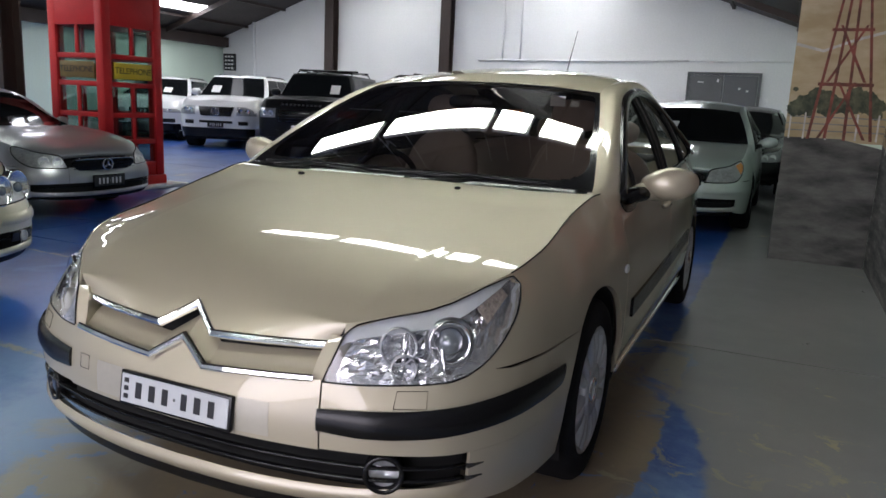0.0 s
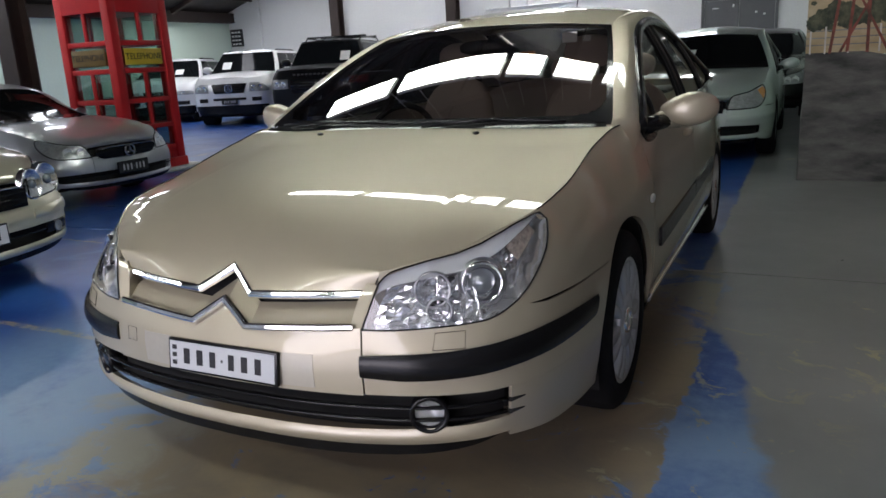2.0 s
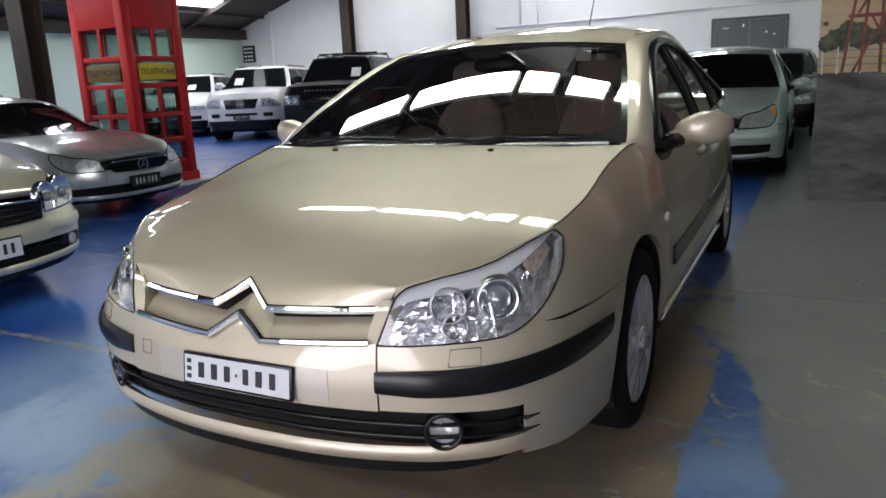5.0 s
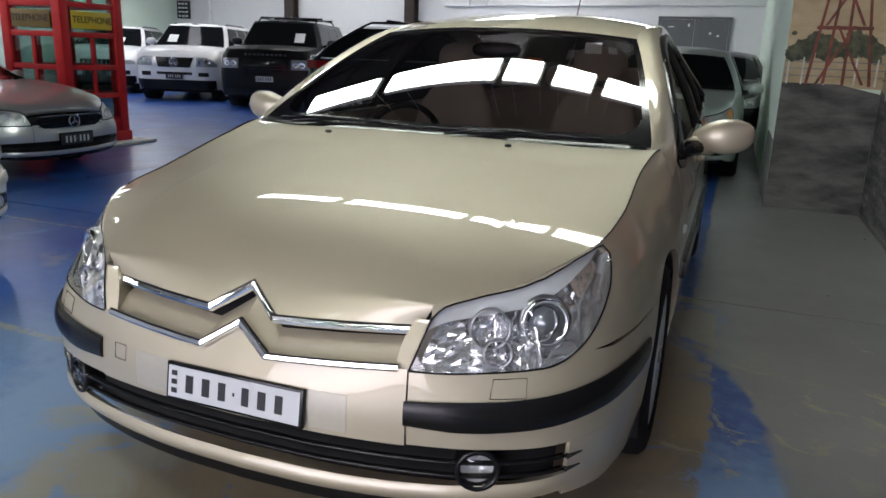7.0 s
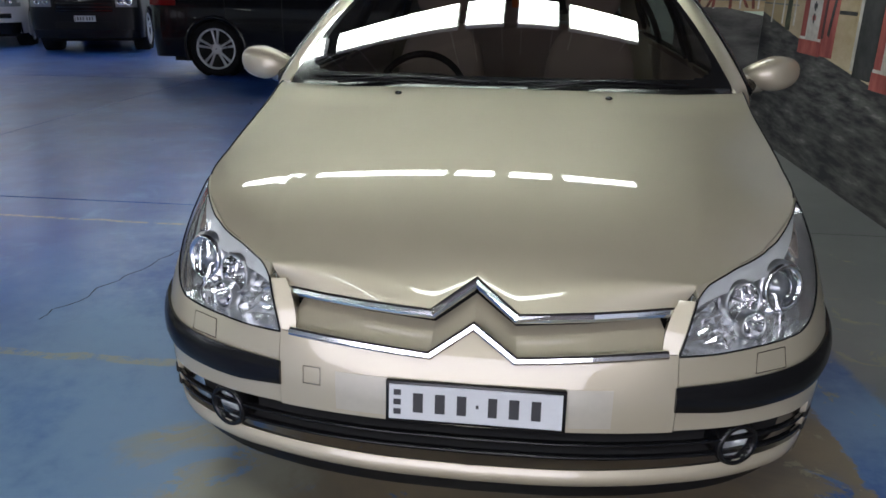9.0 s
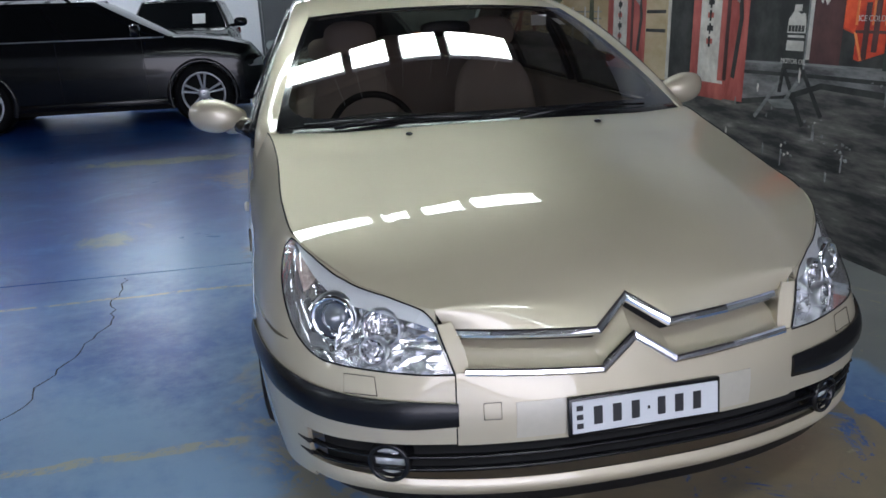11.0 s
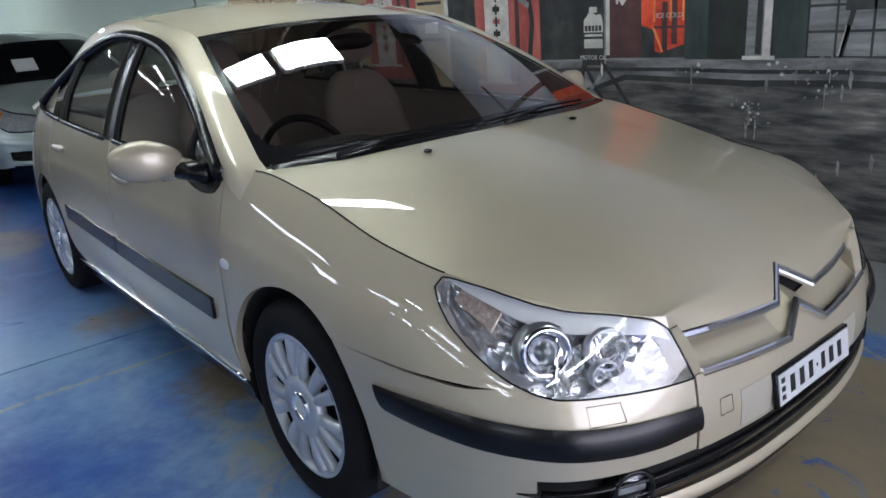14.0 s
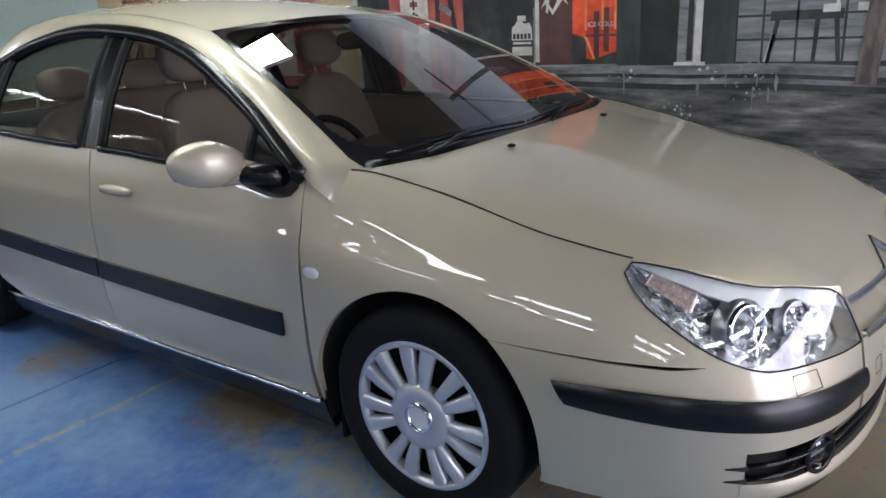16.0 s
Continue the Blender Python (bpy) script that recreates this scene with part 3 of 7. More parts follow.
    lipP = np.zeros((2 * nI - 1, 6, 3))
    spl = np.zeros((2 * nI - 1, 4, 3))
    slats = []
    for i in range(2 * nI - 1):
        w = (i - (nI - 1)) / (nI - 1)
        s, sg = abs(w) * sI, (1 if w >= 0 else -1)
        t = abs(w)
        for j in range(4):
            q = skin(s, 0.288 + 0.127 * j / 3, -0.055)
            op[i, j] = (sg * q[0], q[1], q[2])
            s2 = abs(w) * s_y(0.30)
            q = skin(s2, 0.222 + 0.05 * j / 3, -0.014)
            spl[i, j] = (sg * q[0], q[1], q[2] - 0.012 + 0.024 * t * t + 0.048 * t**6 * (1 - j / 3))
        s3 = abs(w) * s_y(0.268)
        for j in range(6):
            zz = 0.252 + 0.048 * j / 5 + 0.026 * t * t
            q = skin(s3, zz, 0.012 * math.sin(math.pi * j / 5) * (1 - t**6) + 0.001)
            lipP[i, j] = (sg * q[0], q[1], zz)
    add("intake_back", panel(op, 0, 0), MATTE, B)
    add("bumper_lip", panel(lipP, 0, 0.03), paint, B)
    add("spoiler", panel(spl, 0, 0.012), PLASTIC, B)
    for zz in (0.335, 0.370) if detail else (0.37,):
        line = []
        for i in range(41):
            w = -1 + 2 * i / 40
            q = skin(abs(w) * s_y(0.255), zz, -0.012)
            line.append((math.copysign(q[0], w), q[1], zz))
        add("intake_slat", bar_along(line, 0.010, 0.012), PLASTIC, B)
    if detail:
        for sg in (1, -1):
            q = skin(s_x(0.595), 0.352, -0.006)
            mm = pose(sg * q[0], q[1], q[2], 0, 0, sg * 24)
            fog = add("fog_lamp", moved(lathe([(0.050, 0.05), (0.054, 0.0), (0.050, -0.008), (0.041, -0.006), (0.038, 0.014)], 32, "y"), mm), PLASTIC, B)
            add("reflector", moved(lathe([(0.038, 0.012), (0.030, 0.028), (0.015, 0.036), (0.002, 0.038)], 28, "y"), mm), BEZEL, fog)
            add("lens", moved(lathe([(0.001, -0.006), (0.014, -0.005), (0.028, -0.001), (0.039, 0.008)], 28, "y"), mm), LENS_GLASS, fog, "clear round lens")
            for zz in (0.335, 0.370):
                q0, q1 = skin(s_y(0.258), zz, 0.0), skin(s_y(0.300), zz, 0.0)
                add("intake_nick", tube([(sg * q0[0], q0[1], zz), (sg * q1[0], q1[1], zz)], [0.007, 0.002], 6), MATTE, B)
    # rubbing strips
    st_lo = path((s_x(0.430), 0.459), at(0.112, 0.452), at(0.142, 0.453), at(0.183, 0.458), at(0.270, 0.467), at(0.377, 0.473), at(0.524, 0.478), at(0.645, 0.484))
    st_hi = path((s_x(0.430), 0.516), at(0.119, 0.521), at(0.165, 0.525), at(0.221, 0.533), at(0.298, 0.540), at(0.393, 0.546), at(0.535, 0.546), at(0.682, 0.540))
    st = ruled(st_lo, st_hi, k(48), 7, 0.0)
    nrm = ruled(st_lo, st_hi, k(48), 7, 0.013) - st
    for j in range(7):
        st[:, j] += nrm[:, j] * (0.55 + 0.45 * math.sin(math.pi * j / 6) ** 0.6)
    if detail or front in ("plain", "amber", "twin"):
        both("bumper_strip", panel(st, 0, 0.025), PLASTIC if detail else paint, B, "black bumper strip" if detail else "")
    # headlamps
    tipS = s_at(0.540, 0.812)
    LAMP_BACK = [at(0.373, 0.645), at(0.430, 0.681), at(0.487, 0.720), at(0.525, 0.756), at(0.551, 0.790)]
    lo = path(*lampline, *LAMP_BACK)
    hi_pts = [at(y, z) for y, z in ((0.148, 0.693), (0.158, 0.706), (0.174, 0.720), (0.198, 0.729), (0.245, 0.738), (0.306, 0.751), (0.344, 0.762), (0.382, 0.777), (0.430, 0.796), (0.475, 0.808), (0.517, 0.815), (0.541, 0.811))]
    hi_pts = [(q, min(z, top_z(q) - 0.003)) for q, z in hi_pts]
    hi = path(*hi_pts)
    cover = ruled(lo, hi, k(34), k(16), 0.001)
    if detail:
        rim_line = path(*[(q, top_z(q) + 0.001) for q, z in hi_pts])
        both("bonnet_shoulder", panel(ruled(hi, rim_line, 34, 5, 0.0015), 0, 0.006), paint)
    for sg in (1, -1):
        side = (lambda vf: vf) if sg > 0 else mirrored
        if detail:
            lamp = add("headlamp", side(panel(cover, 0.003, 0.0)), LENS_GLASS, car, "clear headlamp cover")
            back = ruled(lo, hi, 34, 16, -0.050)
            for i in range(34):
                for j in range(16):
                    back[i, j] += min(1.0, i / 5, (33 - i) / 5) * np.array((-0.6, 0.8, 0)) * (0.007 * math.sin(i * 1.9) * math.cos(j * 1.3) + 0.006 * math.sin(i * 0.7 + j * 2.2)) + np.array((0, 0, 0.004 * math.sin(i * 2.7 + j)))
            rim = [(i, 0) for i in range(34)] + [(33, j) for j in range(1, 16)] + [(i, 15) for i in range(32, -1, -1)] + [(0, j) for j in range(14, 0, -1)]
            wall = [tuple(cover[i, j]) for i, j in rim] + [tuple(back[i, j]) for i, j in rim]
            nn = len(rim)
            wf = [(a, (a + 1) % nn, nn + (a + 1) % nn, nn + a) for a in range(nn)]
            add("housing_wall", side((wall, wf)), REFLECTOR, lamp)
            add("housing", side(panel(back, 0, 0)), REFLECTOR, lamp, "mirrored lamp housing", False)
            for fq in (0.30, 0.46):
                vl = [tuple(back[int(fq * 33), j] * 0.75 + cover[int(fq * 33), j] * 0.25) for j in range(1, 12)]
                add("housing_rib", side(tube(vl, 0.006, 6)), CHROME, lamp)
            # painted cheek round the lamp's inner corner
            out = np.array((-0.005, 0, 0.0))
            ck = [tuple(cover[0, j] + out) for j in range(16)] + [tuple(cover[0, j] + np.array((-0.010, 0.070, 0.0))) for j in range(16)]
            ck += [tuple(cover[i, 15] + np.array((-0.005 if i == 0 else 0, 0.002, 0.004))) for i in range(9)] + [tuple(cover[i, 15] + np.array((-0.008, 0.060, 0.006 * (1 - i / 8)))) for i in range(9)]
            cf = [(j, j + 1, 17 + j, 16 + j) for j in range(15)] + [(32 + i, 33 + i, 42 + i, 41 + i) for i in range(8)]
            add("lamp_cheek", side((ck, cf)), paint, lamp)
            post = np.zeros((6, 5, 3))
            for i in range(6):
                q = np.array(lo(0)) * (1 - 0.97 * i / 5) + np.array(hi(0)) * 0.97 * i / 5
                p_out = skin(q[0], q[1], 0.0)
                p_in = np.array((0.398 + 0.030 * (i / 5) ** 2, p_out[1] + 0.004, q[1]))
                for j in range(5):
                    post[i, j] = p_in + (p_out + np.array((-0.003, 0, 0)) - p_in) * j / 4
            add("grille_post", side(panel(post, 0, 0.045, True)), paint, B)
            gask = [tuple(cover[i, j]) for i, j in rim]
            add("gasket", side(tube(gask + gask[:1], 0.0022, 6, False)), PLASTIC, lamp)
            # bezel under the upper edge
            mid = path(*[tuple(0.27 * np.array(lo(q)) + 0.73 * np.array(hi(q))) for q in np.linspace(0, 1, 25)])
            bz = ruled(mid, hi, 34, 4, -0.012)
            add("bezel", side(panel(bz, 0, 0.012)), BEZEL, lamp, "pale grey bezel along the upper edge")
            for (fx, fz, r0, kind) in ((0.290, 0.668, 0.045, "projector"), (0.205, 0.662, 0.043, "bowl"), (0.190, 0.612, 0.030, "bowl")):
                q = skin(s_at(fx, fz), fz, -0.030)
                mm = pose(q[0], q[1], q[2], -8, 0, 28)
                if kind == "projector":
                    add("projector_ring", side(moved(lathe([(r0 * 1.25, 0.03), (r0 * 1.25, -0.012), (r0 * 1.12, -0.016), (r0 * 1.02, -0.004), (r0 * 0.8, 0.01)], 36, "y"), mm)), CHROME, lamp)
                    add("projector_shroud", side(moved(lathe([(r0 * 1.45, 0.035), (r0 * 1.42, 0.0), (r0 * 1.27, -0.004)], 36, "y"), mm)), SATIN, lamp)
                    add("projector_lens", side(moved(lathe([(r0 * 0.8, 0.008), (r0 * 0.6, -0.008), (r0 * 0.3, -0.018), (0.001, -0.021)], 32, "y"), mm)), LENSBALL, lamp, "grey glass projector lens")
                else:
                    add("reflector_bowl", side(moved(lathe([(r0, -0.012), (r0 * 0.9, 0.004), (r0 * 0.62, 0.024), (r0 * 0.25, 0.032), (0.001, 0.030)], 14, "y"), mm)), CHROME, lamp, "", False)
                    add("bowl_ring", side(moved(lathe([(r0 * 1.12, 0.012), (r0 * 1.12, -0.014), (r0 * 1.02, -0.016), (r0, -0.010)], 28, "y"), mm)), SATIN, lamp)
                    add("bulb", side(moved(blob(0, 0.004, 0, 0.006, 0.016, 0.006, 2, 12, 8), mm)), SATIN, lamp)
            ind = ruled(path(at(0.400, 0.705), at(0.505, 0.762)), path(at(0.395, 0.742), at(0.495, 0.790)), 18, 5, -0.020)
            ind[::2] += 0.0035 * np.array((-0.8, 0.4, 0))
            add("indicator", side(panel(ind, 0, 0.01)), AMBER, lamp, "amber ribbed indicator")
        else:
            lamp = add("headlamp", side(panel(cover, 0.004, 0.01)), LAMPFACE, car, "clear headlamp")
            nU, nV = cover.shape[:2]
            ring_ = [(i, 0) for i in range(nU)] + [(nU - 1, j) for j in range(1, nV)] + [(i, nV - 1) for i in range(nU - 2, -1, -1)] + [(0, j) for j in range(nV - 2, 0, -1)]
            line = [tuple(cover[i, j]) for i, j in ring_]
            add("gasket", side(tube(line + line[:1], 0.006, 5, False)), PLASTIC, lamp)
            if front == "amber":
                cut = int(nU * 0.72)
                add("indicator", side(panel(cover[cut:-1, 1:-1] + np.array((0.004, -0.004, 0)), 0, 0)), AMBERCLEAR, lamp, "amber indicator")
            for fx, fz, r0 in () if front == "amber" else ((0.66, 0.655, 0.055), (0.53, 0.650, 0.050)):
                q = skin(s_x(fx), fz, 0.004)
                mm = pose(q[0], q[1], q[2], -8, 0, 24)
                add("lamp_ring", side(moved(lathe([(r0, 0.012), (r0, -0.004), (r0 * 0.86, -0.004), (r0 * 0.7, 0.004), (0.001, 0.006)], 24, "y"), mm)), BEZEL, lamp)
    # wings, doors, rear quarters
    nvw = 72 if detail else k(18)
    wing = ruled_by(path(at(0.327, seam + 0.004), (s_y(HUB_F - 0.232), seam), *arch_line(HUB_F, 128.5, 8, 16), (s_y(HUB_F + 0.372), 0.262)),
                 path((tipS, top_z(tipS)), *[(s_y(y), top_z(s_y(y))) for y in (0.7, 0.9, 1.1, 1.25, 1.36, 1.45)], (s_y(1.475), top_z(s_y(1.475)))), 90 if detail else k(52), nvw, [lampline[-1], *LAMP_BACK, (tipS, top_z(tipS))])
    arr = arch_line(HUB_R, 172, 128, 8)
    doorF = ruled(path((s_y(1.4758), 0.262), (s_y(2.545), 0.262)), path((s_y(1.4758), top_z(s_y(1.4758))), (s_y(2.545), top_z(s_y(2.545)))), 40 if detail else k(20), nvw)
    doorR = ruled(path((s_y(2.550), 0.262), (s_y(3.30), 0.262), (s_y(3.455), 0.33), *arr[1:]), path((s_y(2.550), top_z(s_y(2.55))), (s_y(3.58), top_z(s_y(3.58)))), 40 if detail else k(24), nvw)
    quart = ruled(path(*arch_line(HUB_R, 128, 4, 14), (s_y(4.25), 0.262), (s_y(4.5), 0.262), (along[-1], 0.262)),
                  path((s_y(3.585), top_z(s_y(3.585))), (s_y(3.8), top_z(s_y(3.8))), (s_y(4.2), 1.02), (along[-1], 1.02)), k(60), k(18))
    both("front_wing", panel(wing, 0.0002, 0.02), paint)
    fd = both("front_door", panel(doorF, 0.0003, 0.02), paint)
    rd = both("rear_door", panel(doorR, 0.0013, 0.02), paint)
    both("rear_quarter", panel(quart, 0.0, 0.02), paint)
    sillP = ruled(path((s_y(1.455), 0.150), (s_y(3.47), 0.150)), path((s_y(1.455), 0.258), (s_y(3.47), 0.258)), k(16), 5, 0.004)
    both("sill", panel(sillP, 0, 0.05), PLASTIC if detail else paint)
    if detail:
        both("sill_trim", bar_along([skin(s_y(1.47 + 1.98 * i / 24), 0.264, 0.003) for i in range(25)], 0.018, 0.010), CHROME, car, "thin chrome strip")
        for side_i, sg in ((0, 1), (1, -1)):
            side = (lambda vf: vf) if sg > 0 else mirrored
            for dr, y0, y1, z0, z1 in ((fd[side_i], 1.562, 2.541, 0.470, 0.535), (rd[side_i], 2.554, 3.36, 0.494, 0.560)):
                mo = ruled(path((s_y(y0), z0), (s_y(y1), z0 + 0.022)), path((s_y(y0), z0 + 0.072), (s_y(y1), z0 + 0.094)), 26, 5, 0.012)
                add("side_moulding", side(panel(mo, 0, 0.014)), PLASTIC, dr, "black rubbing strip")
            for dr, yh in ((fd[side_i], 2.37), (rd[side_i], 3.36)):
                zh = 0.842 + (yh - 2.37) * 0.03
                q = skin(s_y(yh), zh, 0.0)
                h = add("door_handle", side(blob(q[0] + 0.012, yh, zh, 0.020, 0.095, 0.019, 2.4)), paint, dr)
                add("handle_cup", side(moved(lathe([(0.001, 0.0), (0.030, 0.002), (0.036, 0.0015)], 24), pose(q[0] + 0.001, yh - 0.01, zh - 0.004))), paint, h)
            q = skin(s_y(1.468), 0.690, 0.004)
            rp = add("side_repeater", side(blob(q[0], 1.425, 0.690, 0.008, 0.030, 0.017, 2.2)), BEZEL, car, "clear side repeater lamp")
    if detail:
        # thin dark tube drawn in place of the shaded gap between bonnet and wing
        seam_pts = [tuple(skin(q, top_z(q), 0.0) + np.array((-0.001, 0, 0.0015))) for q in np.linspace(tipS, s_y(1.33), 40)]
        both("bonnet_gap_line", tube(seam_pts, 0.0022, 6), MATTE, car, "thin dark gap beside the bonnet")
    # cabin: screens, roof, rails, side glass
    gm, sm = (CAR_GLASS, SIDE_GLASS) if detail else (DARKGLASS, DARKGLASS)
    nW, mW = (90, 180) if detail else (k(26), k(40))
    ws = np.array([[cabin(0.7 * i / (nW - 1), -1 + 2 * j / (mW - 1)) for j in range(mW)] for i in range(nW)])

    def border(i, j):
        """Whether a cell of the screen lies in its black edge, which is wider below and rounded at the corners."""
        up, wd = (i + 0.5) / (nW - 1) * 0.86, abs((j + 0.5) / (mW - 1) - 0.5) * 1.5
        r = 0.11 if up < 0.4 else 0.06
        dx, dz = wd - (0.722 - r), abs(up - 0.445) - (0.385 - r)
        return dx > r or dz > r or (dx > 0 and dz > 0 and math.hypot(dx, dz) > r)

    wsob = add("windscreen", masked(ws, lambda i, j: not border(i, j), True), gm, car, "laminated windscreen")
    add("screen_border", masked(ws, border, True), GLOSSBLACK, wsob, "black screen border")
    rg = np.array([[cabin(1.42 + 0.80 * i / 13, -0.97 + 1.94 * j / 19) for j in range(20)] for i in range(14)])
    add("rear_screen", panel(rg, 0, 0, True), gm)
    rf = np.array([[cabin(0.7 + 0.72 * i / (k(20) - 1), -1 + 2 * j / (k(24) - 1)) for j in range(k(24))] for i in range(k(20))])
    add("roof", panel(rf, 0, 0.015, True), paint)
    for sg in (1, -1):
        side = (lambda vf: vf) if sg > 0 else mirrored
        nr = k(44)
        rail = np.zeros((nr, 9, 3))
        for i in range(nr):
            t = -0.2 + 2.5 * i / (nr - 1)
            a, b = RAIL_IN(t), RAIL_OUT(t)
            f = 0.036 if t > 0 else 0.036 + 0.36 * t
            c = (a + b) / 2 + np.array((f, 0, f))
            for j in range(9):
                w = j / 8
                rail[i, j] = a * (1 - w) ** 2 + 2 * c * w * (1 - w) + b * w**2
        rl = add("roof_rail", side(panel(rail, 0, 0.012, True)), paint, car)
        cp = np.array([[RAIL_OUT(1.85 + 0.45 * i / 9) * (1 - w) + skin(s_y(3.62 + 0.55 * i / 9), top_z(s_y(3.62 + 0.55 * i / 9))) * w for w in np.linspace(0, 1, 4)] for i in range(10)])
        add("rear_pillar", side(panel(cp, 0, 0.0, True)), paint, rl)
        tt = np.linspace(0, 2.3, 400)
        oy = np.array([RAIL_OUT(t)[1] for t in tt])

        def dlo(y0, y1, n1, inset=0.006):
            G = np.zeros((n1, 8, 3))
            for i in range(n1):
                y = y0 + (y1 - y0) * i / (n1 - 1)
                up = RAIL_OUT(float(np.interp(y, oy, tt)))
                dn = skin(s_y(y), top_z(s_y(y)))
                for j in range(8):
                    w = j / 7
                    G[i, j] = dn * (1 - w) + up * w + np.array((0.018 * math.sin(math.pi * w) - inset, 0, 0))
            return G
        fdo, rdo = fd[0 if sg > 0 else 1], rd[0 if sg > 0 else 1]
        for dr, y0, y1, nm in ((fdo, 1.695, 2.49, "door_glass"), (rdo, 2.63, 3.36, "door_glass"), (car, 3.40, 3.84, "quarter_glass")):
            G = dlo(y0, y1, k(22), 0.012)
            add(nm, side(panel(G, 0, 0)), sm, dr)
            if detail:
                for col in (G[0], G[-1]):
                    add("glass_channel", side(tube([tuple(p + np.array((0.004, 0, 0))) for p in col], 0.016, 6)), MATTE, dr)
            add("waist_seal", side(tube([tuple(p + np.array((0.012, 0, 0.006))) for p in G[:, 0]], 0.014, 6)), PLASTIC, dr)
        G = dlo(1.475, 3.845, k(70), 0.008)
        add("window_frame", side(tube([tuple(p + np.array((0.006, 0, -0.006))) for p in G[:, -1]], 0.028, 8)), PLASTIC, car, "black window frame" if detail else "")
        for y0, y1, mt in ((1.47, 1.705, PLASTIC), (2.465, 2.525, MATTE), (2.525, 2.595, PLASTIC), (2.595, 2.660, MATTE), (3.335, 3.415, MATTE)):
            add("window_pillar", side(panel(dlo(y0, y1, 6, 0.004), 0, 0)), mt, fdo if y0 < 2 else rdo)
        # mirror on a black sail-shaped foot
        sail = np.zeros((10, 6, 3))
        for i in range(10):
            y = 1.495 + 0.215 * i / 9
            zt = top_z(s_y(y))
            low = zt - 0.058 * math.sin(math.pi * (0.12 + 0.80 * (i / 9) ** 0.6)) ** 0.6
            for j in range(6):
                sail[i, j] = skin(s_y(y), low + (zt + 0.004 - low) * j / 5, 0.006)
        add("mirror_foot", side(panel(sail, 0, 0.012)), PLASTIC, fdo, "black sail-shaped mirror foot")
        mir = blob(1.000, 1.715, 1.000, 0.112, 0.062, 0.066, 2.3, 28, 16)
        mir = ([(x, y, 1.000 + (z - 1.000) * (0.62 + 0.38 * min(1.0, max(0.0, (x - 0.888) / 0.11)))) for x, y, z in mir[0]], mir[1])
        mir = ([(x, y - 0.030 * (1 - ((x - 1.005) / 0.12) ** 2) + 0.12 * (x - 1.005), z + 0.006 * (x - 1.0) / 0.12) for x, y, z in mir[0]], mir[1])
        mo = add("door_mirror", side(mir), paint, fdo)
        add("mirror_glass", side(box(0.935, 1.075, 1.755, 1.768, 0.955, 1.03, 0.004)), CHROME, mo)
        add("mirror_neck", side(tube([(0.950, 1.702, 0.972), (0.905, 1.668, 0.962), (0.872, 1.640, 0.955)], [0.050, 0.036, 0.026], 14)), paint, mo)
        add("mirror_arm", side(tube([(0.85, 1.56, 0.945), (0.885, 1.62, 0.952), (0.935, 1.69, 0.962)], [0.036, 0.032, 0.028], 10)), PLASTIC, mo)
    if detail:
        for sg in (1, -1):
            add("mud_flap", box(sg * 0.76 - 0.09, sg * 0.76 + 0.09, HUB_F + 0.335, HUB_F + 0.350, 0.12, 0.33, 0.005), PLASTIC, car)
    # floor pan and wheel wells
    add("underbody", box(-0.66, 0.66, 0.55, 4.4, 0.19, 0.26, 0.01), MATTE)
    for hy in (HUB_F, HUB_R):
        for sg in (1, -1):
            well = lathe([(ARCH + 0.004, 0.0), (ARCH + 0.004, 0.30), (0.10, 0.30)], 40)
            vv = [(x, y, z) for x, y, z in well[0]]
            ff = [f for f in well[1] if min(vv[i][2] for i in f) > -0.12]
            v2 = moved((vv, ff), pose(0.885, hy, HUB_Z, 0, 0, 180))
            add("wheel_well", v2 if sg > 0 else mirrored(v2), MATTE)
            c = W((sg * (0.795 if detail else 0.80), hy, HUB_Z))
            wheel_parts(car, c[0], c[1], wheel_r, wheel_r, sg, style)
    car.matrix_world = m
    return car, fd, rd, B


# ---- the building ----
# stains and bared patches of the floor: x, y, half widths, colour
SPOTS = ((-1.05, 5.35, 0.45, 0.45, (0.25, 0.18, 0.11)), (-1.95, 6.5, 0.9, 0.22, (0.30, 0.30, 0.16)), (-0.80, 3.10, 0.28, 0.20, (0.24, 0.17, 0.10)),
         (-0.70, 2.02, 0.32, 0.28, (0.17, 0.12, 0.075)), (-1.98, 3.62, 0.22, 0.20, (0.24, 0.25, 0.18)))


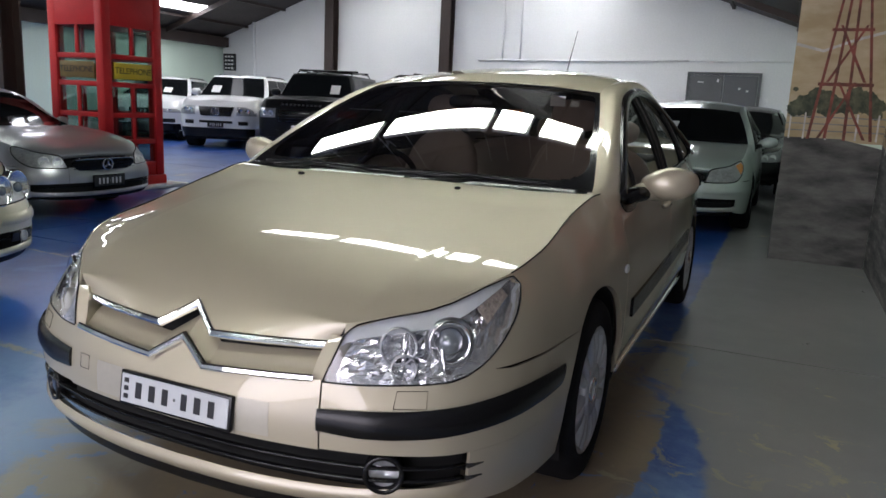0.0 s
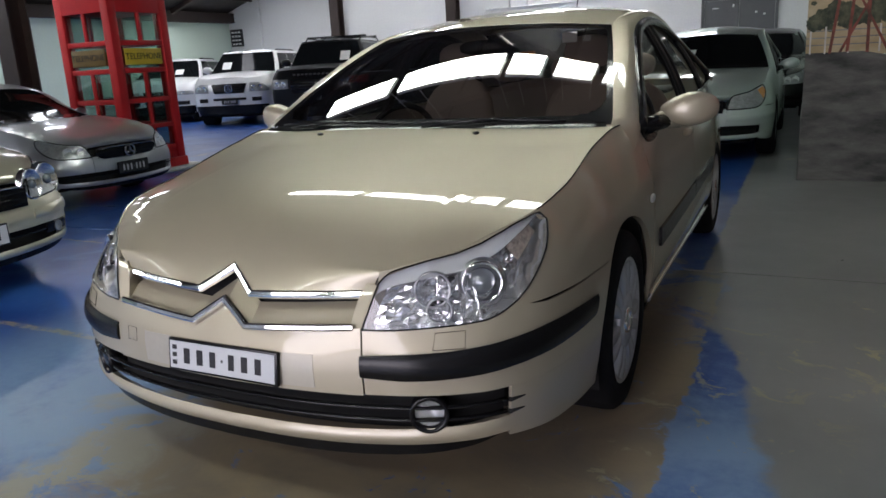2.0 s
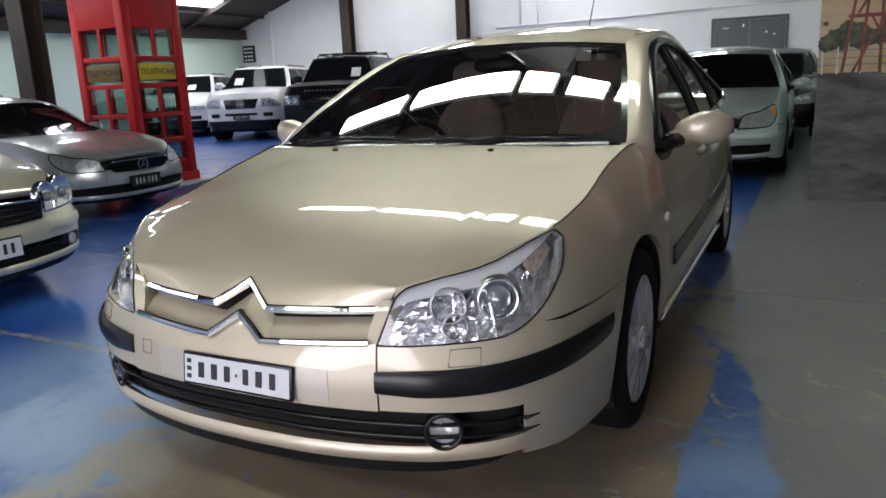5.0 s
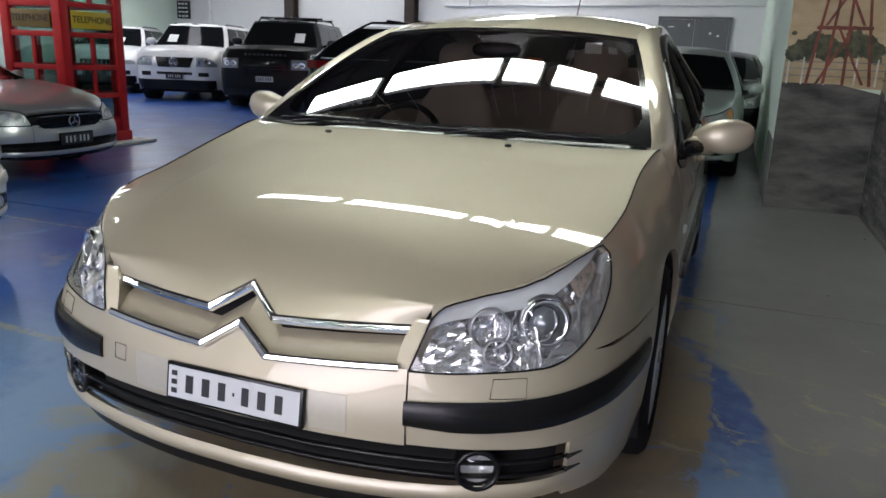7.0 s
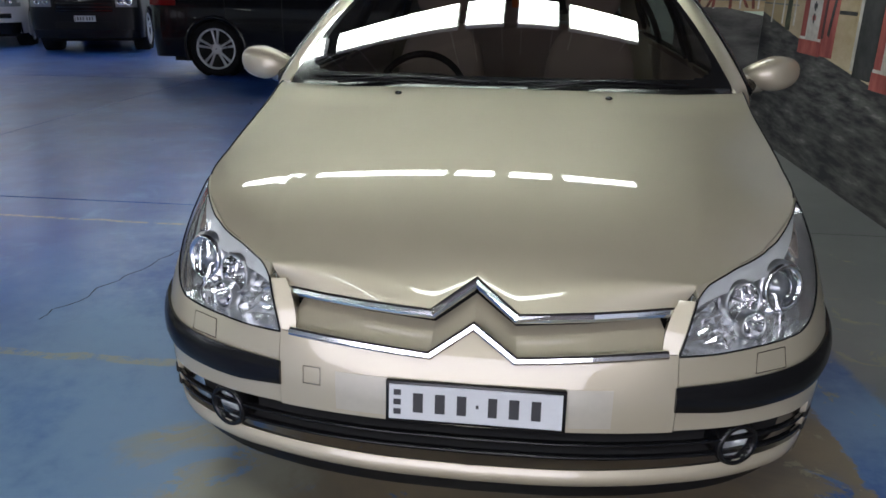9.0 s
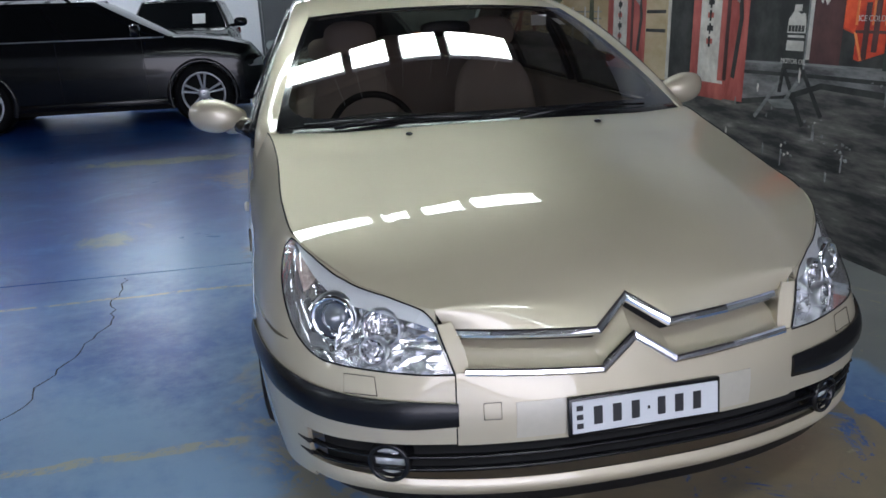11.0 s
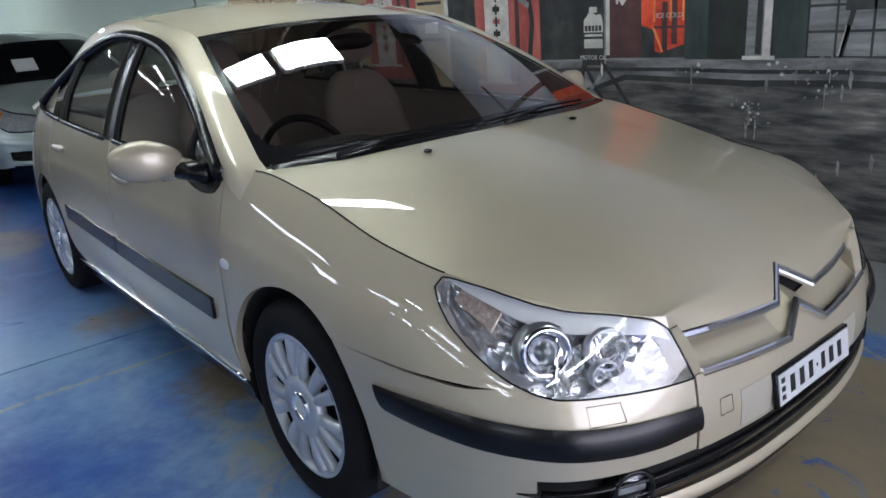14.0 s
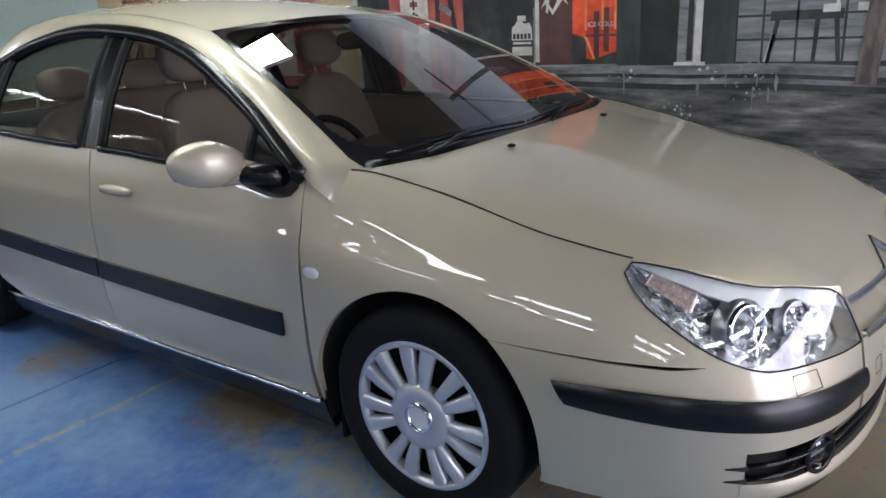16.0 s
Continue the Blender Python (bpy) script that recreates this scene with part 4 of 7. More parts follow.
def floor_material():
    m = bpy.data.materials.new("worn_blue_floor_paint")
    m.use_nodes = True
    nt = m.node_tree
    N, L = nt.nodes.new, nt.links.new
    b = nt.nodes["Principled BSDF"]
    geo = N("ShaderNodeNewGeometry")
    sep = N("ShaderNodeSeparateXYZ")
    L(geo.outputs["Position"], sep.inputs[0])

    def noise_tex(scale, detail=5.0, rough=0.6, dist=0.0):
        n = N("ShaderNodeTexNoise")
        n.inputs["Scale"].default_value, n.inputs["Detail"].default_value = scale, detail
        n.inputs["Roughness"].default_value, n.inputs["Distortion"].default_value = rough, dist
        L(geo.outputs["Position"], n.inputs["Vector"])
        return n.outputs["Fac"]

    def math_node(op, a, c):
        n = N("ShaderNodeMath")
        n.operation = op
        n.use_clamp = False
        for i, v in enumerate((a, c)):
            if isinstance(v, (int, float)):
                n.inputs[i].default_value = v
            else:
                L(v, n.inputs[i])
        return n.outputs[0]

    def step(v, lo, hi):
        n = N("ShaderNodeMapRange")
        n.interpolation_type = "SMOOTHSTEP"
        n.inputs["From Min"].default_value, n.inputs["From Max"].default_value = lo, hi
        L(v, n.inputs["Value"])
        return n.outputs[0]

    def mix(f, a, c):
        n = N("ShaderNodeMix")
        n.data_type = "RGBA"
        for i, v in ((6, a), (7, c)):
            if isinstance(v, tuple):
                n.inputs[i].default_value = (*v, 1)
            else:
                L(v, n.inputs[i])
        L(f, n.inputs[0])
        return n.outputs[2]

    x, y = sep.outputs[0], sep.outputs[1]
    n1, n2, n3, n4 = noise_tex(0.55), noise_tex(2.6, 6, 0.65, 0.6), noise_tex(14, 5, 0.7), noise_tex(1.1, 3)
    blue = mix(step(n4, 0.35, 0.7), (0.011, 0.050, 0.26), (0.032, 0.115, 0.39))
    blue = mix(step(n2, 0.52, 0.75), blue, (0.085, 0.19, 0.43))
    # paler, scuffed paint in the slab before the joint, plus painted-in floor gloss
    n5 = noise_tex(0.8, 5, 0.6, 0.3)
    near = math_node("MULTIPLY", step(math_node("SUBTRACT", 5.0, y), 0.0, 2.6), step(math_node("ADD", x, 2.5), 0.0, 1.0))
    blue = mix(math_node("MULTIPLY", near, step(math_node("ADD", n5, math_node("MULTIPLY", n3, 0.25)), 0.42, 0.74)), blue, (0.19, 0.30, 0.48))

    def spot(cx, cy, rx, ry):
        a, c = math_node("DIVIDE", math_node("SUBTRACT", x, cx), rx), math_node("DIVIDE", math_node("SUBTRACT", y, cy), ry)
        q = math_node("ADD", math_node("MULTIPLY", a, a), math_node("MULTIPLY", c, c))
        q = math_node("ADD", q, math_node("MULTIPLY", math_node("SUBTRACT", n2, 0.5), 3.4))
        q = math_node("ADD", q, math_node("MULTIPLY", math_node("SUBTRACT", n3, 0.5), 2.6))
        return math_node("MULTIPLY", step(math_node("SUBTRACT", 1.0, q), -0.1, 1.1), 0.75)
    grey = mix(step(n1, 0.35, 0.7), (0.20, 0.21, 0.208), (0.285, 0.29, 0.285))
    bare = mix(step(n2, 0.35, 0.7), (0.27, 0.215, 0.14), (0.185, 0.16, 0.125))
    ochre = (0.42, 0.34, 0.14)
    wob = math_node("MULTIPLY", math_node("SUBTRACT", n2, 0.5), 0.10)
    wob3 = math_node("MULTIPLY", math_node("SUBTRACT", n3, 0.5), 0.08)
    # grey bay along the mural
    gx = math_node("ADD", x, math_node("ADD", wob, wob3))
    bay = step(math_node("ADD", gx, math_node("ADD", math_node("MULTIPLY", math_node("SUBTRACT", n4, 0.5), 0.75), math_node("MULTIPLY", step(math_node("SUBTRACT", 2.1, y), 0.0, 1.6), -0.22))), 1.09, 1.15)
    far_bay = step(gx, 0.93, 0.96)
    col = mix(math_node("MAXIMUM", bay, math_node("MULTIPLY", far_bay, step(y, 2.2, 3.0))), blue, grey)
    # paint worn off under the car: bare concrete patch with a ragged rim
    dx = math_node("MULTIPLY", math_node("SUBTRACT", x, 0.28), 1.0)
    dy = math_node("MULTIPLY", math_node("SUBTRACT", y, 0.95), 0.52)
    d = math_node("SQRT", math_node("ADD", math_node("MULTIPLY", dx, dx), math_node("MULTIPLY", dy, dy)), 0.0)
    d = math_node("ADD", d, math_node("MULTIPLY", math_node("SUBTRACT", n2, 0.5), 0.9))
    worn = step(math_node("SUBTRACT", 1.02, d), 0.0, 0.22)
    inside = step(math_node("SUBTRACT", 1.085, gx), 0.0, 0.015)
    worn = math_node("MULTIPLY", worn, inside)
    # flecks of blue paint that still hold, and a pale scraped rim round the bare patch
    fleck = noise_tex(3.2, 9, 0.72, 0.9)
    rim = math_node("MULTIPLY", step(math_node("SUBTRACT", 1.34, d), 0.0, 0.20), inside)
    col = mix(math_node("MULTIPLY", math_node("MULTIPLY", rim, step(fleck, 0.44, 0.52)), 0.85), col, (0.33, 0.30, 0.20))
    worn = math_node("MULTIPLY", worn, step(fleck, 0.36, 0.41))
    col = mix(worn, col, bare)
    for cx, cy, rx, ry, tint in SPOTS:
        col = mix(spot(cx, cy, rx, ry), col, tint)
    # old ochre lines, and ochre flakes in the grey bay
    def line(lo, hi, xmax):
        a = math_node("MULTIPLY", step(math_node("ADD", y, wob), lo, lo + 0.012), step(math_node("MULTIPLY", math_node("ADD", y, wob), -1.0), -hi, -hi + 0.012))
        a = math_node("MULTIPLY", math_node("MULTIPLY", a, step(n3, 0.36, 0.56)), 0.62)
        return math_node("MULTIPLY", a, step(math_node("MULTIPLY", x, -1.0), -xmax, -xmax + 0.05))
    for lo, hi, xm in ((0.90, 0.960, -0.95), (2.475, 2.515, -0.6)):
        col = mix(line(lo, hi, xm), col, ochre)
    flakes = math_node("MULTIPLY", step(noise_tex(1.9, 6, 0.6, 0.4), 0.66, 0.68), step(gx, 1.2, 1.3))
    col = mix(flakes, col, (0.42, 0.38, 0.22))
    chips = math_node("MULTIPLY", step(noise_tex(3.4, 9, 0.75, 1.2), 0.56, 0.575), step(gx, 1.15, 1.2))
    chips = math_node("MULTIPLY", chips, math_node("MAXIMUM", spot(1.63, 1.76, 0.34, 0.16), spot(1.85, 1.30, 0.30, 0.60)))
    col = mix(chips, col, (0.46, 0.41, 0.22))
    edge = math_node("MULTIPLY", step(gx, 0.62, 0.9), math_node("MULTIPLY", step(math_node("SUBTRACT", 1.75, x), 0.0, 0.5), step(math_node("SUBTRACT", 2.8, y), 0.0, 1.2)))
    flecks = math_node("MULTIPLY", step(noise_tex(5.0, 9, 0.74, 1.0), 0.585, 0.605), math_node("MULTIPLY", edge, 0.75))
    col = mix(flecks, col, (0.36, 0.33, 0.21))
    patches = step(noise_tex(0.9, 6, 0.62, 0.5), 0.63, 0.69)
    col = mix(math_node("MULTIPLY", math_node("MULTIPLY", patches, 0.45), step(math_node("MULTIPLY", x, -1.0), -0.9, -0.7)), col, (0.28, 0.27, 0.23))
    scuff = step(n3, 0.62, 0.74)
    sc = N("ShaderNodeMix")
    sc.data_type = "RGBA"
    sc.inputs[7].default_value = (0.30, 0.36, 0.46, 1)
    L(math_node("MULTIPLY", scuff, 0.09), sc.inputs[0])
    L(col, sc.inputs[6])
    L(sc.outputs[2], b.inputs["Base Color"])
    r = N("ShaderNodeMapRange")
    r.inputs["To Min"].default_value, r.inputs["To Max"].default_value = 0.22, 0.40
    L(n2, r.inputs["Value"])
    L(r.outputs[0], b.inputs["Roughness"])
    bp = N("ShaderNodeBump")
    bp.inputs["Strength"].default_value, bp.inputs["Distance"].default_value = 0.15, 0.003
    L(n3, bp.inputs["Height"])
    L(bp.outputs[0], b.inputs["Normal"])
    return m


FLOOR = floor_material()
JOINT = mat("joint_sealant", (0.02, 0.022, 0.03), 0.8, 0, 0, 0.2)


def structure(name, vf, material, label, smooth=False, parent=None):
    ob = part(name, vf, material, parent, "", smooth)
    return tagged(ob, label, "", "", "structure")


floor = structure("floor", box(LEFT - 0.3, RIGHT + 0.3, FRONT - 0.3, BACK + 0.3, -0.3, -0.012), JOINT, "concrete floor with worn blue paint and grey bay")
YJ, XJ = [FRONT - 0.3, -3.2, 2.87, 8.8, 14.8, BACK + 0.3], [LEFT - 0.3, -10.0, -4.6, RIGHT + 0.3]
for i in range(len(XJ) - 1):
    for j in range(len(YJ) - 1):
        part("slab", box(XJ[i] + 0.003, XJ[i + 1] - 0.003, YJ[j] + 0.006, YJ[j + 1] - 0.006, -0.1, 0.0, 0.002), FLOOR, floor, "", False)
# a wandering crack in the slabs beside the car
rng = random.Random(4)
cv, cf = [], []
cx = -1.86
for i in range(34):
    y = 1.20 + i * 0.049
    cx += rng.uniform(-0.030, 0.030) + (-1.70 - cx) * 0.08
    w = 0.0022 + 0.0022 * rng.random()
    cv += [(cx - w, y, 0.0012), (cx + w, y, 0.0012)]
    if i:
        cf.append((2 * i - 2, 2 * i - 1, 2 * i + 1, 2 * i))
part("crack", (cv, cf), JOINT, floor, "thin dark crack", False)


def gable_z(x):
    return EAVE + SLOPE * ((RIGHT - x) if x > RIDGE_X else (x - LEFT))


def wall_poly(name, pts, y0, y1, material, label):
    """A wall of uniform thickness from an outline in x and z."""
    n = len(pts)
    vs = [(x, y0, z) for x, z in pts] + [(x, y1, z) for x, z in pts]
    fs = [tuple(range(n)), tuple(reversed(range(n, 2 * n)))] + [(i, n + i, n + (i + 1) % n, (i + 1) % n) for i in range(n)]
    fs = [tuple(reversed(f)) for f in fs]
    return structure(name, (vs, fs), material, label)


gab = lambda x0, x1: [(x0, 0.0), (x1, 0.0), (x1, gable_z(x1))] + ([(RIDGE_X, gable_z(RIDGE_X))] if x0 < RIDGE_X < x1 else []) + [(x0, gable_z(x0))]
wall_north = wall_poly("wall_north", gab(LEFT, RIGHT), BACK, BACK + 0.25, WALLWHITE, "white painted end wall of the hall")
wall_west = structure("wall_west", box(LEFT - 0.25, LEFT, FRONT, BACK, 0, EAVE + 0.1), WALLGREEN, "pale green painted side wall")
# the wall with the mural, and the shallow return that ends it
wall_east = structure("wall_east", box(RIGHT + 0.004, RIGHT + 0.25, FRONT, RETURN_Y, 0, EAVE + 0.1), WALLWHITE, "side wall that carries the painted mural")
wall_return = structure("wall_return", box(RETURN_X, RIGHT + 0.25, RETURN_Y + 0.004, BACK - 0.002, 0, EAVE + 0.4), WALLGREEN, "pale painted return of the side wall")
# front wall with the roller door opening
wall_south = wall_poly("wall_south", [(LEFT, 0), (-3.9, 0), (-3.9, 3.0), (2.0, 3.0), (2.0, 0), (RIGHT, 0), (RIGHT, gable_z(RIGHT)), (RIDGE_X, gable_z(RIDGE_X)), (LEFT, gable_z(LEFT))], FRONT - 0.25, FRONT, WALLWHITE, "front wall with a wide roller door opening")
ground = structure("ground", box(-60, 60, -60, FRONT - 0.3, -0.35, -0.05), mat("asphalt", (0.06, 0.06, 0.06), 0.9, 0, 0, 0.2, 0.5, 30), "asphalt yard outside the roller door")

# roof: boards between the skylight strips, purlins and rafters
SKY = [(x, x + 0.5, y, y + 2.6) for x in (-14.4, -12.6) for y in (-4.6, 1.5, 7.6, 13.2)]
roof_v, roof_f = [], []


def roof_quad(x0, x1, y0, y1, up=0.0):
    k = len(roof_v)
    for x, y in ((x0, y0), (x1, y0), (x1, y1), (x0, y1)):
        roof_v.append((x, y, gable_z(x) + up))
    for x, y in ((x0, y0), (x1, y0), (x1, y1), (x0, y1)):
        roof_v.append((x, y, gable_z(x) + up + 0.06))
    roof_f.extend([(k + 3, k + 2, k + 1, k), (k + 4, k + 5, k + 6, k + 7), (k, k + 1, k + 5, k + 4), (k + 1, k + 2, k + 6, k + 5), (k + 2, k + 3, k + 7, k + 6), (k + 3, k, k + 4, k + 7)])


ys = sorted({FRONT - 0.25, BACK + 0.25, *[c for s in SKY for c in s[2:4]]})
xs_r = sorted({LEFT - 0.25, RIDGE_X, RIGHT + 0.25, *[c for s in SKY for c in s[:2]]})
for i in range(len(xs_r) - 1):
    for j in range(len(ys) - 1):
        mx, my = (xs_r[i] + xs_r[i + 1]) / 2, (ys[j] + ys[j + 1]) / 2
        if not any(s[0] < mx < s[1] and s[2] < my < s[3] for s in SKY):
            roof_quad(xs_r[i], xs_r[i + 1], ys[j], ys[j + 1])
ceiling = structure("ceiling", (roof_v, roof_f), ROOFDARK, "dark boarded underside of the pitched roof")
for s in SKY:
    vs = [(x, y, gable_z(x) + 0.03) for x, y in ((s[0], s[2]), (s[1], s[2]), (s[1], s[3]), (s[0], s[3]))]
    ob = part("skylight", (vs, [(3, 2, 1, 0)]), SKYLIGHT, None, "", False)
    tagged(ob, "translucent white skylight sheet let into the roof", "skylight", "skylights in the roof", "structure")
for y in np.arange(FRONT + 1.2, BACK, 3.05):
    for x0, x1 in ((LEFT, RIDGE_X), (RIDGE_X, RIGHT)):
        vf = box(-0.07, 0.07, -0.06, 0.06, 0, 1)
        a, c = Vector((x0, y, gable_z(x0) - 0.14)), Vector((x1, y, gable_z(x1) - 0.14))
        d = c - a
        vf = ([tuple(a + d * vz + Vector((0, vy, vx))) for vx, vy, vz in vf[0]], vf[1])
        structure("rafter", vf, BROWNSTEEL, "dark brown roof rafter")
for x in np.arange(LEFT + 1.0, RIGHT, 1.45):
    structure("purlin", box(x - 0.035, x + 0.035, FRONT, BACK, gable_z(x) - 0.075, gable_z(x) - 0.003), BROWNSTEEL, "dark brown purlin under the roof")


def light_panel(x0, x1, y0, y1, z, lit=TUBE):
    """A long diffuser light in a white tray, hung from the roof on rods; also used for added fill."""
    ob = empty("ceiling_light", "long lit white light panel assumed under the roof, out of view", "ceiling light", pose((x0 + x1) / 2, (y0 + y1) / 2, z), "ceiling lights")
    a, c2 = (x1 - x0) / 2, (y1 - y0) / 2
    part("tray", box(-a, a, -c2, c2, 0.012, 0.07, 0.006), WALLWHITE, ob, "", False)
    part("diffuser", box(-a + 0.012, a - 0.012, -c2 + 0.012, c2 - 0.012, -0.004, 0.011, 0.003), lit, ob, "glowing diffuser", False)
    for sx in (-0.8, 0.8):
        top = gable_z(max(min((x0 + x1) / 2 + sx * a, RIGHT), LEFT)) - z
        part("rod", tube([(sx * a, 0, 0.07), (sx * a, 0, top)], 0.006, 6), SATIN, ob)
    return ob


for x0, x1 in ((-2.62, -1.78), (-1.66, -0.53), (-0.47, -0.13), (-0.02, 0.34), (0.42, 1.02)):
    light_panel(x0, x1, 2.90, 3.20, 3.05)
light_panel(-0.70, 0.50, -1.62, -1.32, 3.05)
# fill panels added out of view to brighten the end wall and rear hall
for x, y in ((-10.0, 14.6), (-7.0, 14.6), (-4.0, 14.6), (-1.0, 14.6), (-9.0, 16.75), (-4.0, 16.75)):
    light_panel(x - 0.75, x + 0.75, y - 0.15, y + 0.15, gable_z(x) - 0.42, FILL_REAR)
for x in (-12.5, -8.0):
    for y in (-3.5, 4.5):
        light_panel(x - 0.12, x + 0.12, y - 0.75, y + 0.75, 3.5)
# fill panels added behind the camera to brighten the car's front
for x in (-4.0, -1.9, 0.3):
    light_panel(x - 0.75, x + 0.75, -4.1, -3.86, 3.3)


def column(x, y, h, w=0.15):
    vf = join(box(x - w, x + w, y - w, y - w + 0.03, 0, h, 0.004), box(x - w, x + w, y + w - 0.03, y + w, 0, h, 0.004), box(x - 0.02, x + 0.02, y - w + 0.03, y + w - 0.03, 0, h))
    return structure("column", vf, BROWNSTEEL, "dark brown steel column up to the roof")


for x in (-11.32, -7.52):
    column(x, BACK - 0.18, gable_z(x))
column(-9.15, 6.1, gable_z(-9.15) - 0.2, 0.17)
structure("eave_beam", box(LEFT, LEFT + 0.25, FRONT, BACK, EAVE - 0.32, EAVE - 0.02, 0.01), BROWNSTEEL, "dark eave beam along the green wall")
structure("gutter_board", box(-9.35, -8.95, FRONT + 0.3, BACK - 0.4, gable_z(-9.15) - 0.5, gable_z(-9.15) - 0.2, 0.01), BROWNSTEEL, "dark beam carried by the steel column")

# end wall: dark double door, frame, switch, pipe and conduit
door = empty("door_1", "dark grey double door in the white end wall", "door", None, "", "structure")
for x0, x1 in ((-0.93, -0.155), (-0.145, 0.63)):
    leaf = part("door_leaf", box(x0, x1, BACK - 0.045, BACK - 0.005, 0.01, 2.28, 0.004), DOORGREY, door, "", False)
part("door_handle", tube([(-0.21, BACK - 0.10, 1.0), (-0.21, BACK - 0.10, 1.16)], 0.012), SATIN, door)
for vf in (box(-1.00, -0.935, BACK - 0.06, BACK - 0.004, 0, 2.35, 0.004), box(0.635, 0.70, BACK - 0.06, BACK - 0.004, 0, 2.35, 0.004), box(-0.935, 0.635, BACK - 0.06, BACK - 0.004, 2.285, 2.35, 0.004)):
    part("door_frame", vf, DOORGREY, door, "", False)
for x, z, w, h in ((-0.75, 2.10, 0.14, 0.02), (-0.30, 2.12, 0.04, 0.07), (0.20, 1.95, 0.05, 0.05), (0.38, 1.90, 0.05, 0.04)):
    part("paint_chip", box(x, x + w, BACK - 0.048, BACK - 0.044, z, z + h), WALLWHITE, door, "", False)
tagged(part("light_switch", box(0.80, 0.88, BACK - 0.035, BACK - 0.003, 1.62, 1.76, 0.006), WALLWHITE), "white switch box on the end wall", "switch")
tagged(part("conduit", join(tube([(-6.6, BACK - 0.03, 2.52), (-1.0, BACK - 0.03, 2.60)], 0.022), tube([(-1.0, BACK - 0.03, 2.60), (1.45, BACK - 0.03, 2.62)], 0.012), tube([(-5.4, BACK - 0.03, 2.54), (-5.4, BACK - 0.03, 4.6)], 0.02), tube([(-5.9, BACK - 0.03, 2.54), (-5.9, BACK - 0.03, 4.6)], 0.02)), WALLWHITE), "white painted conduit along the end wall", "conduit")
tagged(part("cabinet_panel", join(box(-15.52, -15.06, BACK - 0.08, BACK - 0.004, 2.05, 2.58, 0.005)), INK), "black board on the end wall with small pale marks", "notice board")
nb = empty("notice_marks", "rows of pale tags on the black board", "tags")
for i in range(3):
    for j in range(4):
        part("tag", box(-15.46 + 0.13 * i, -15.37 + 0.13 * i, BACK - 0.088, BACK - 0.082, 2.10 + 0.12 * j, 2.15 + 0.12 * j), PAPER, nb, "", False)
structure("wall_pipe", tube([(-14.3, BACK - 0.06, 0), (-14.3, BACK - 0.06, 3.6)], 0.05), WALLWHITE, "white down pipe on the end wall")

# ---- the mural: flat paint on the side wall and its return ----
def mural_mat(name, a, b2, scale=3.0, stretch=(1, 1, 1), lo=0.4, hi=0.65, rough=0.7, third=None):
    m = bpy.data.materials.new(name)
    m.use_nodes = True
    nt = m.node_tree
    N, L = nt.nodes.new, nt.links.new
    b = nt.nodes["Principled BSDF"]
    geo, mp, n = N("ShaderNodeNewGeometry"), N("ShaderNodeMapping"), N("ShaderNodeTexNoise")
    mp.inputs["Scale"].default_value = stretch
    L(geo.outputs["Position"], mp.inputs[0])
    L(mp.outputs[0], n.inputs["Vector"])
    n.inputs["Scale"].default_value, n.inputs["Detail"].default_value, n.inputs["Roughness"].default_value = scale, 7.0, 0.65
    r = N("ShaderNodeValToRGB")
    r.color_ramp.elements[0].position, r.color_ramp.elements[1].position = lo, hi
    r.color_ramp.elements[0].color, r.color_ramp.elements[1].color = (*a, 1), (*b2, 1)
    if third:
        e = r.color_ramp.elements.new(min(hi + 0.12, 0.95))
        e.color = (*third, 1)
    L(n.outputs["Fac"], r.inputs[0])
    L(r.outputs[0], b.inputs["Base Color"])
    b.inputs["Roughness"].default_value = rough
    return m


M_ROAD = mural_mat("painted_road", (0.020, 0.021, 0.024), (0.135, 0.130, 0.123), 2.8, (1, 0.75, 4.6), 0.40, 0.60, 0.6, (0.33, 0.315, 0.30))
M_KERB = mural_mat("painted_kerb", (0.045, 0.046, 0.05), (0.24, 0.24, 0.245), 4, (1, 0.8, 3), 0.36, 0.66)
M_DARK = mural_mat("painted_shadow", (0.014, 0.015, 0.016), (0.050, 0.052, 0.050), 4)
M_TEAL = mural_mat("painted_dark_teal", (0.018, 0.030, 0.028), (0.045, 0.06, 0.055), 6, (1, 1, 0.3))
M_BOARD = mural_mat("painted_weatherboard", (0.10, 0.105, 0.105), (0.30, 0.31, 0.31), 4, (1, 0.6, 5), 0.35, 0.7)
M_EDGE = mural_mat("painted_orange_edge", (0.62, 0.14, 0.04), (0.80, 0.28, 0.08), 8)
M_RED = mural_mat("painted_red", (0.42, 0.03, 0.012), (0.75, 0.10, 0.03), 5)
M_PUMP = mural_mat("painted_pump_red", (0.28, 0.055, 0.045), (0.45, 0.12, 0.10), 6, (1, 1, 0.4))
M_PALE = mural_mat("painted_pale", (0.42, 0.40, 0.37), (0.66, 0.64, 0.60), 6)
M_SAND = mural_mat("painted_sand", (0.38, 0.29, 0.16), (0.52, 0.43, 0.29), 1.5, (1, 1, 2.5))
M_LEAF = mural_mat("painted_foliage", (0.03, 0.04, 0.025), (0.11, 0.12, 0.07), 14)
M_RUST = mural_mat("painted_rust", (0.09, 0.035, 0.025), (0.26, 0.07, 0.05), 9)
M_COLA = mural_mat("painted_dull_red", (0.05, 0.022, 0.022), (0.10, 0.04, 0.04), 4)

mural = empty("mural", "wall painting of an old petrol station with pumps and a dark road", "mural", None, "", "structure")


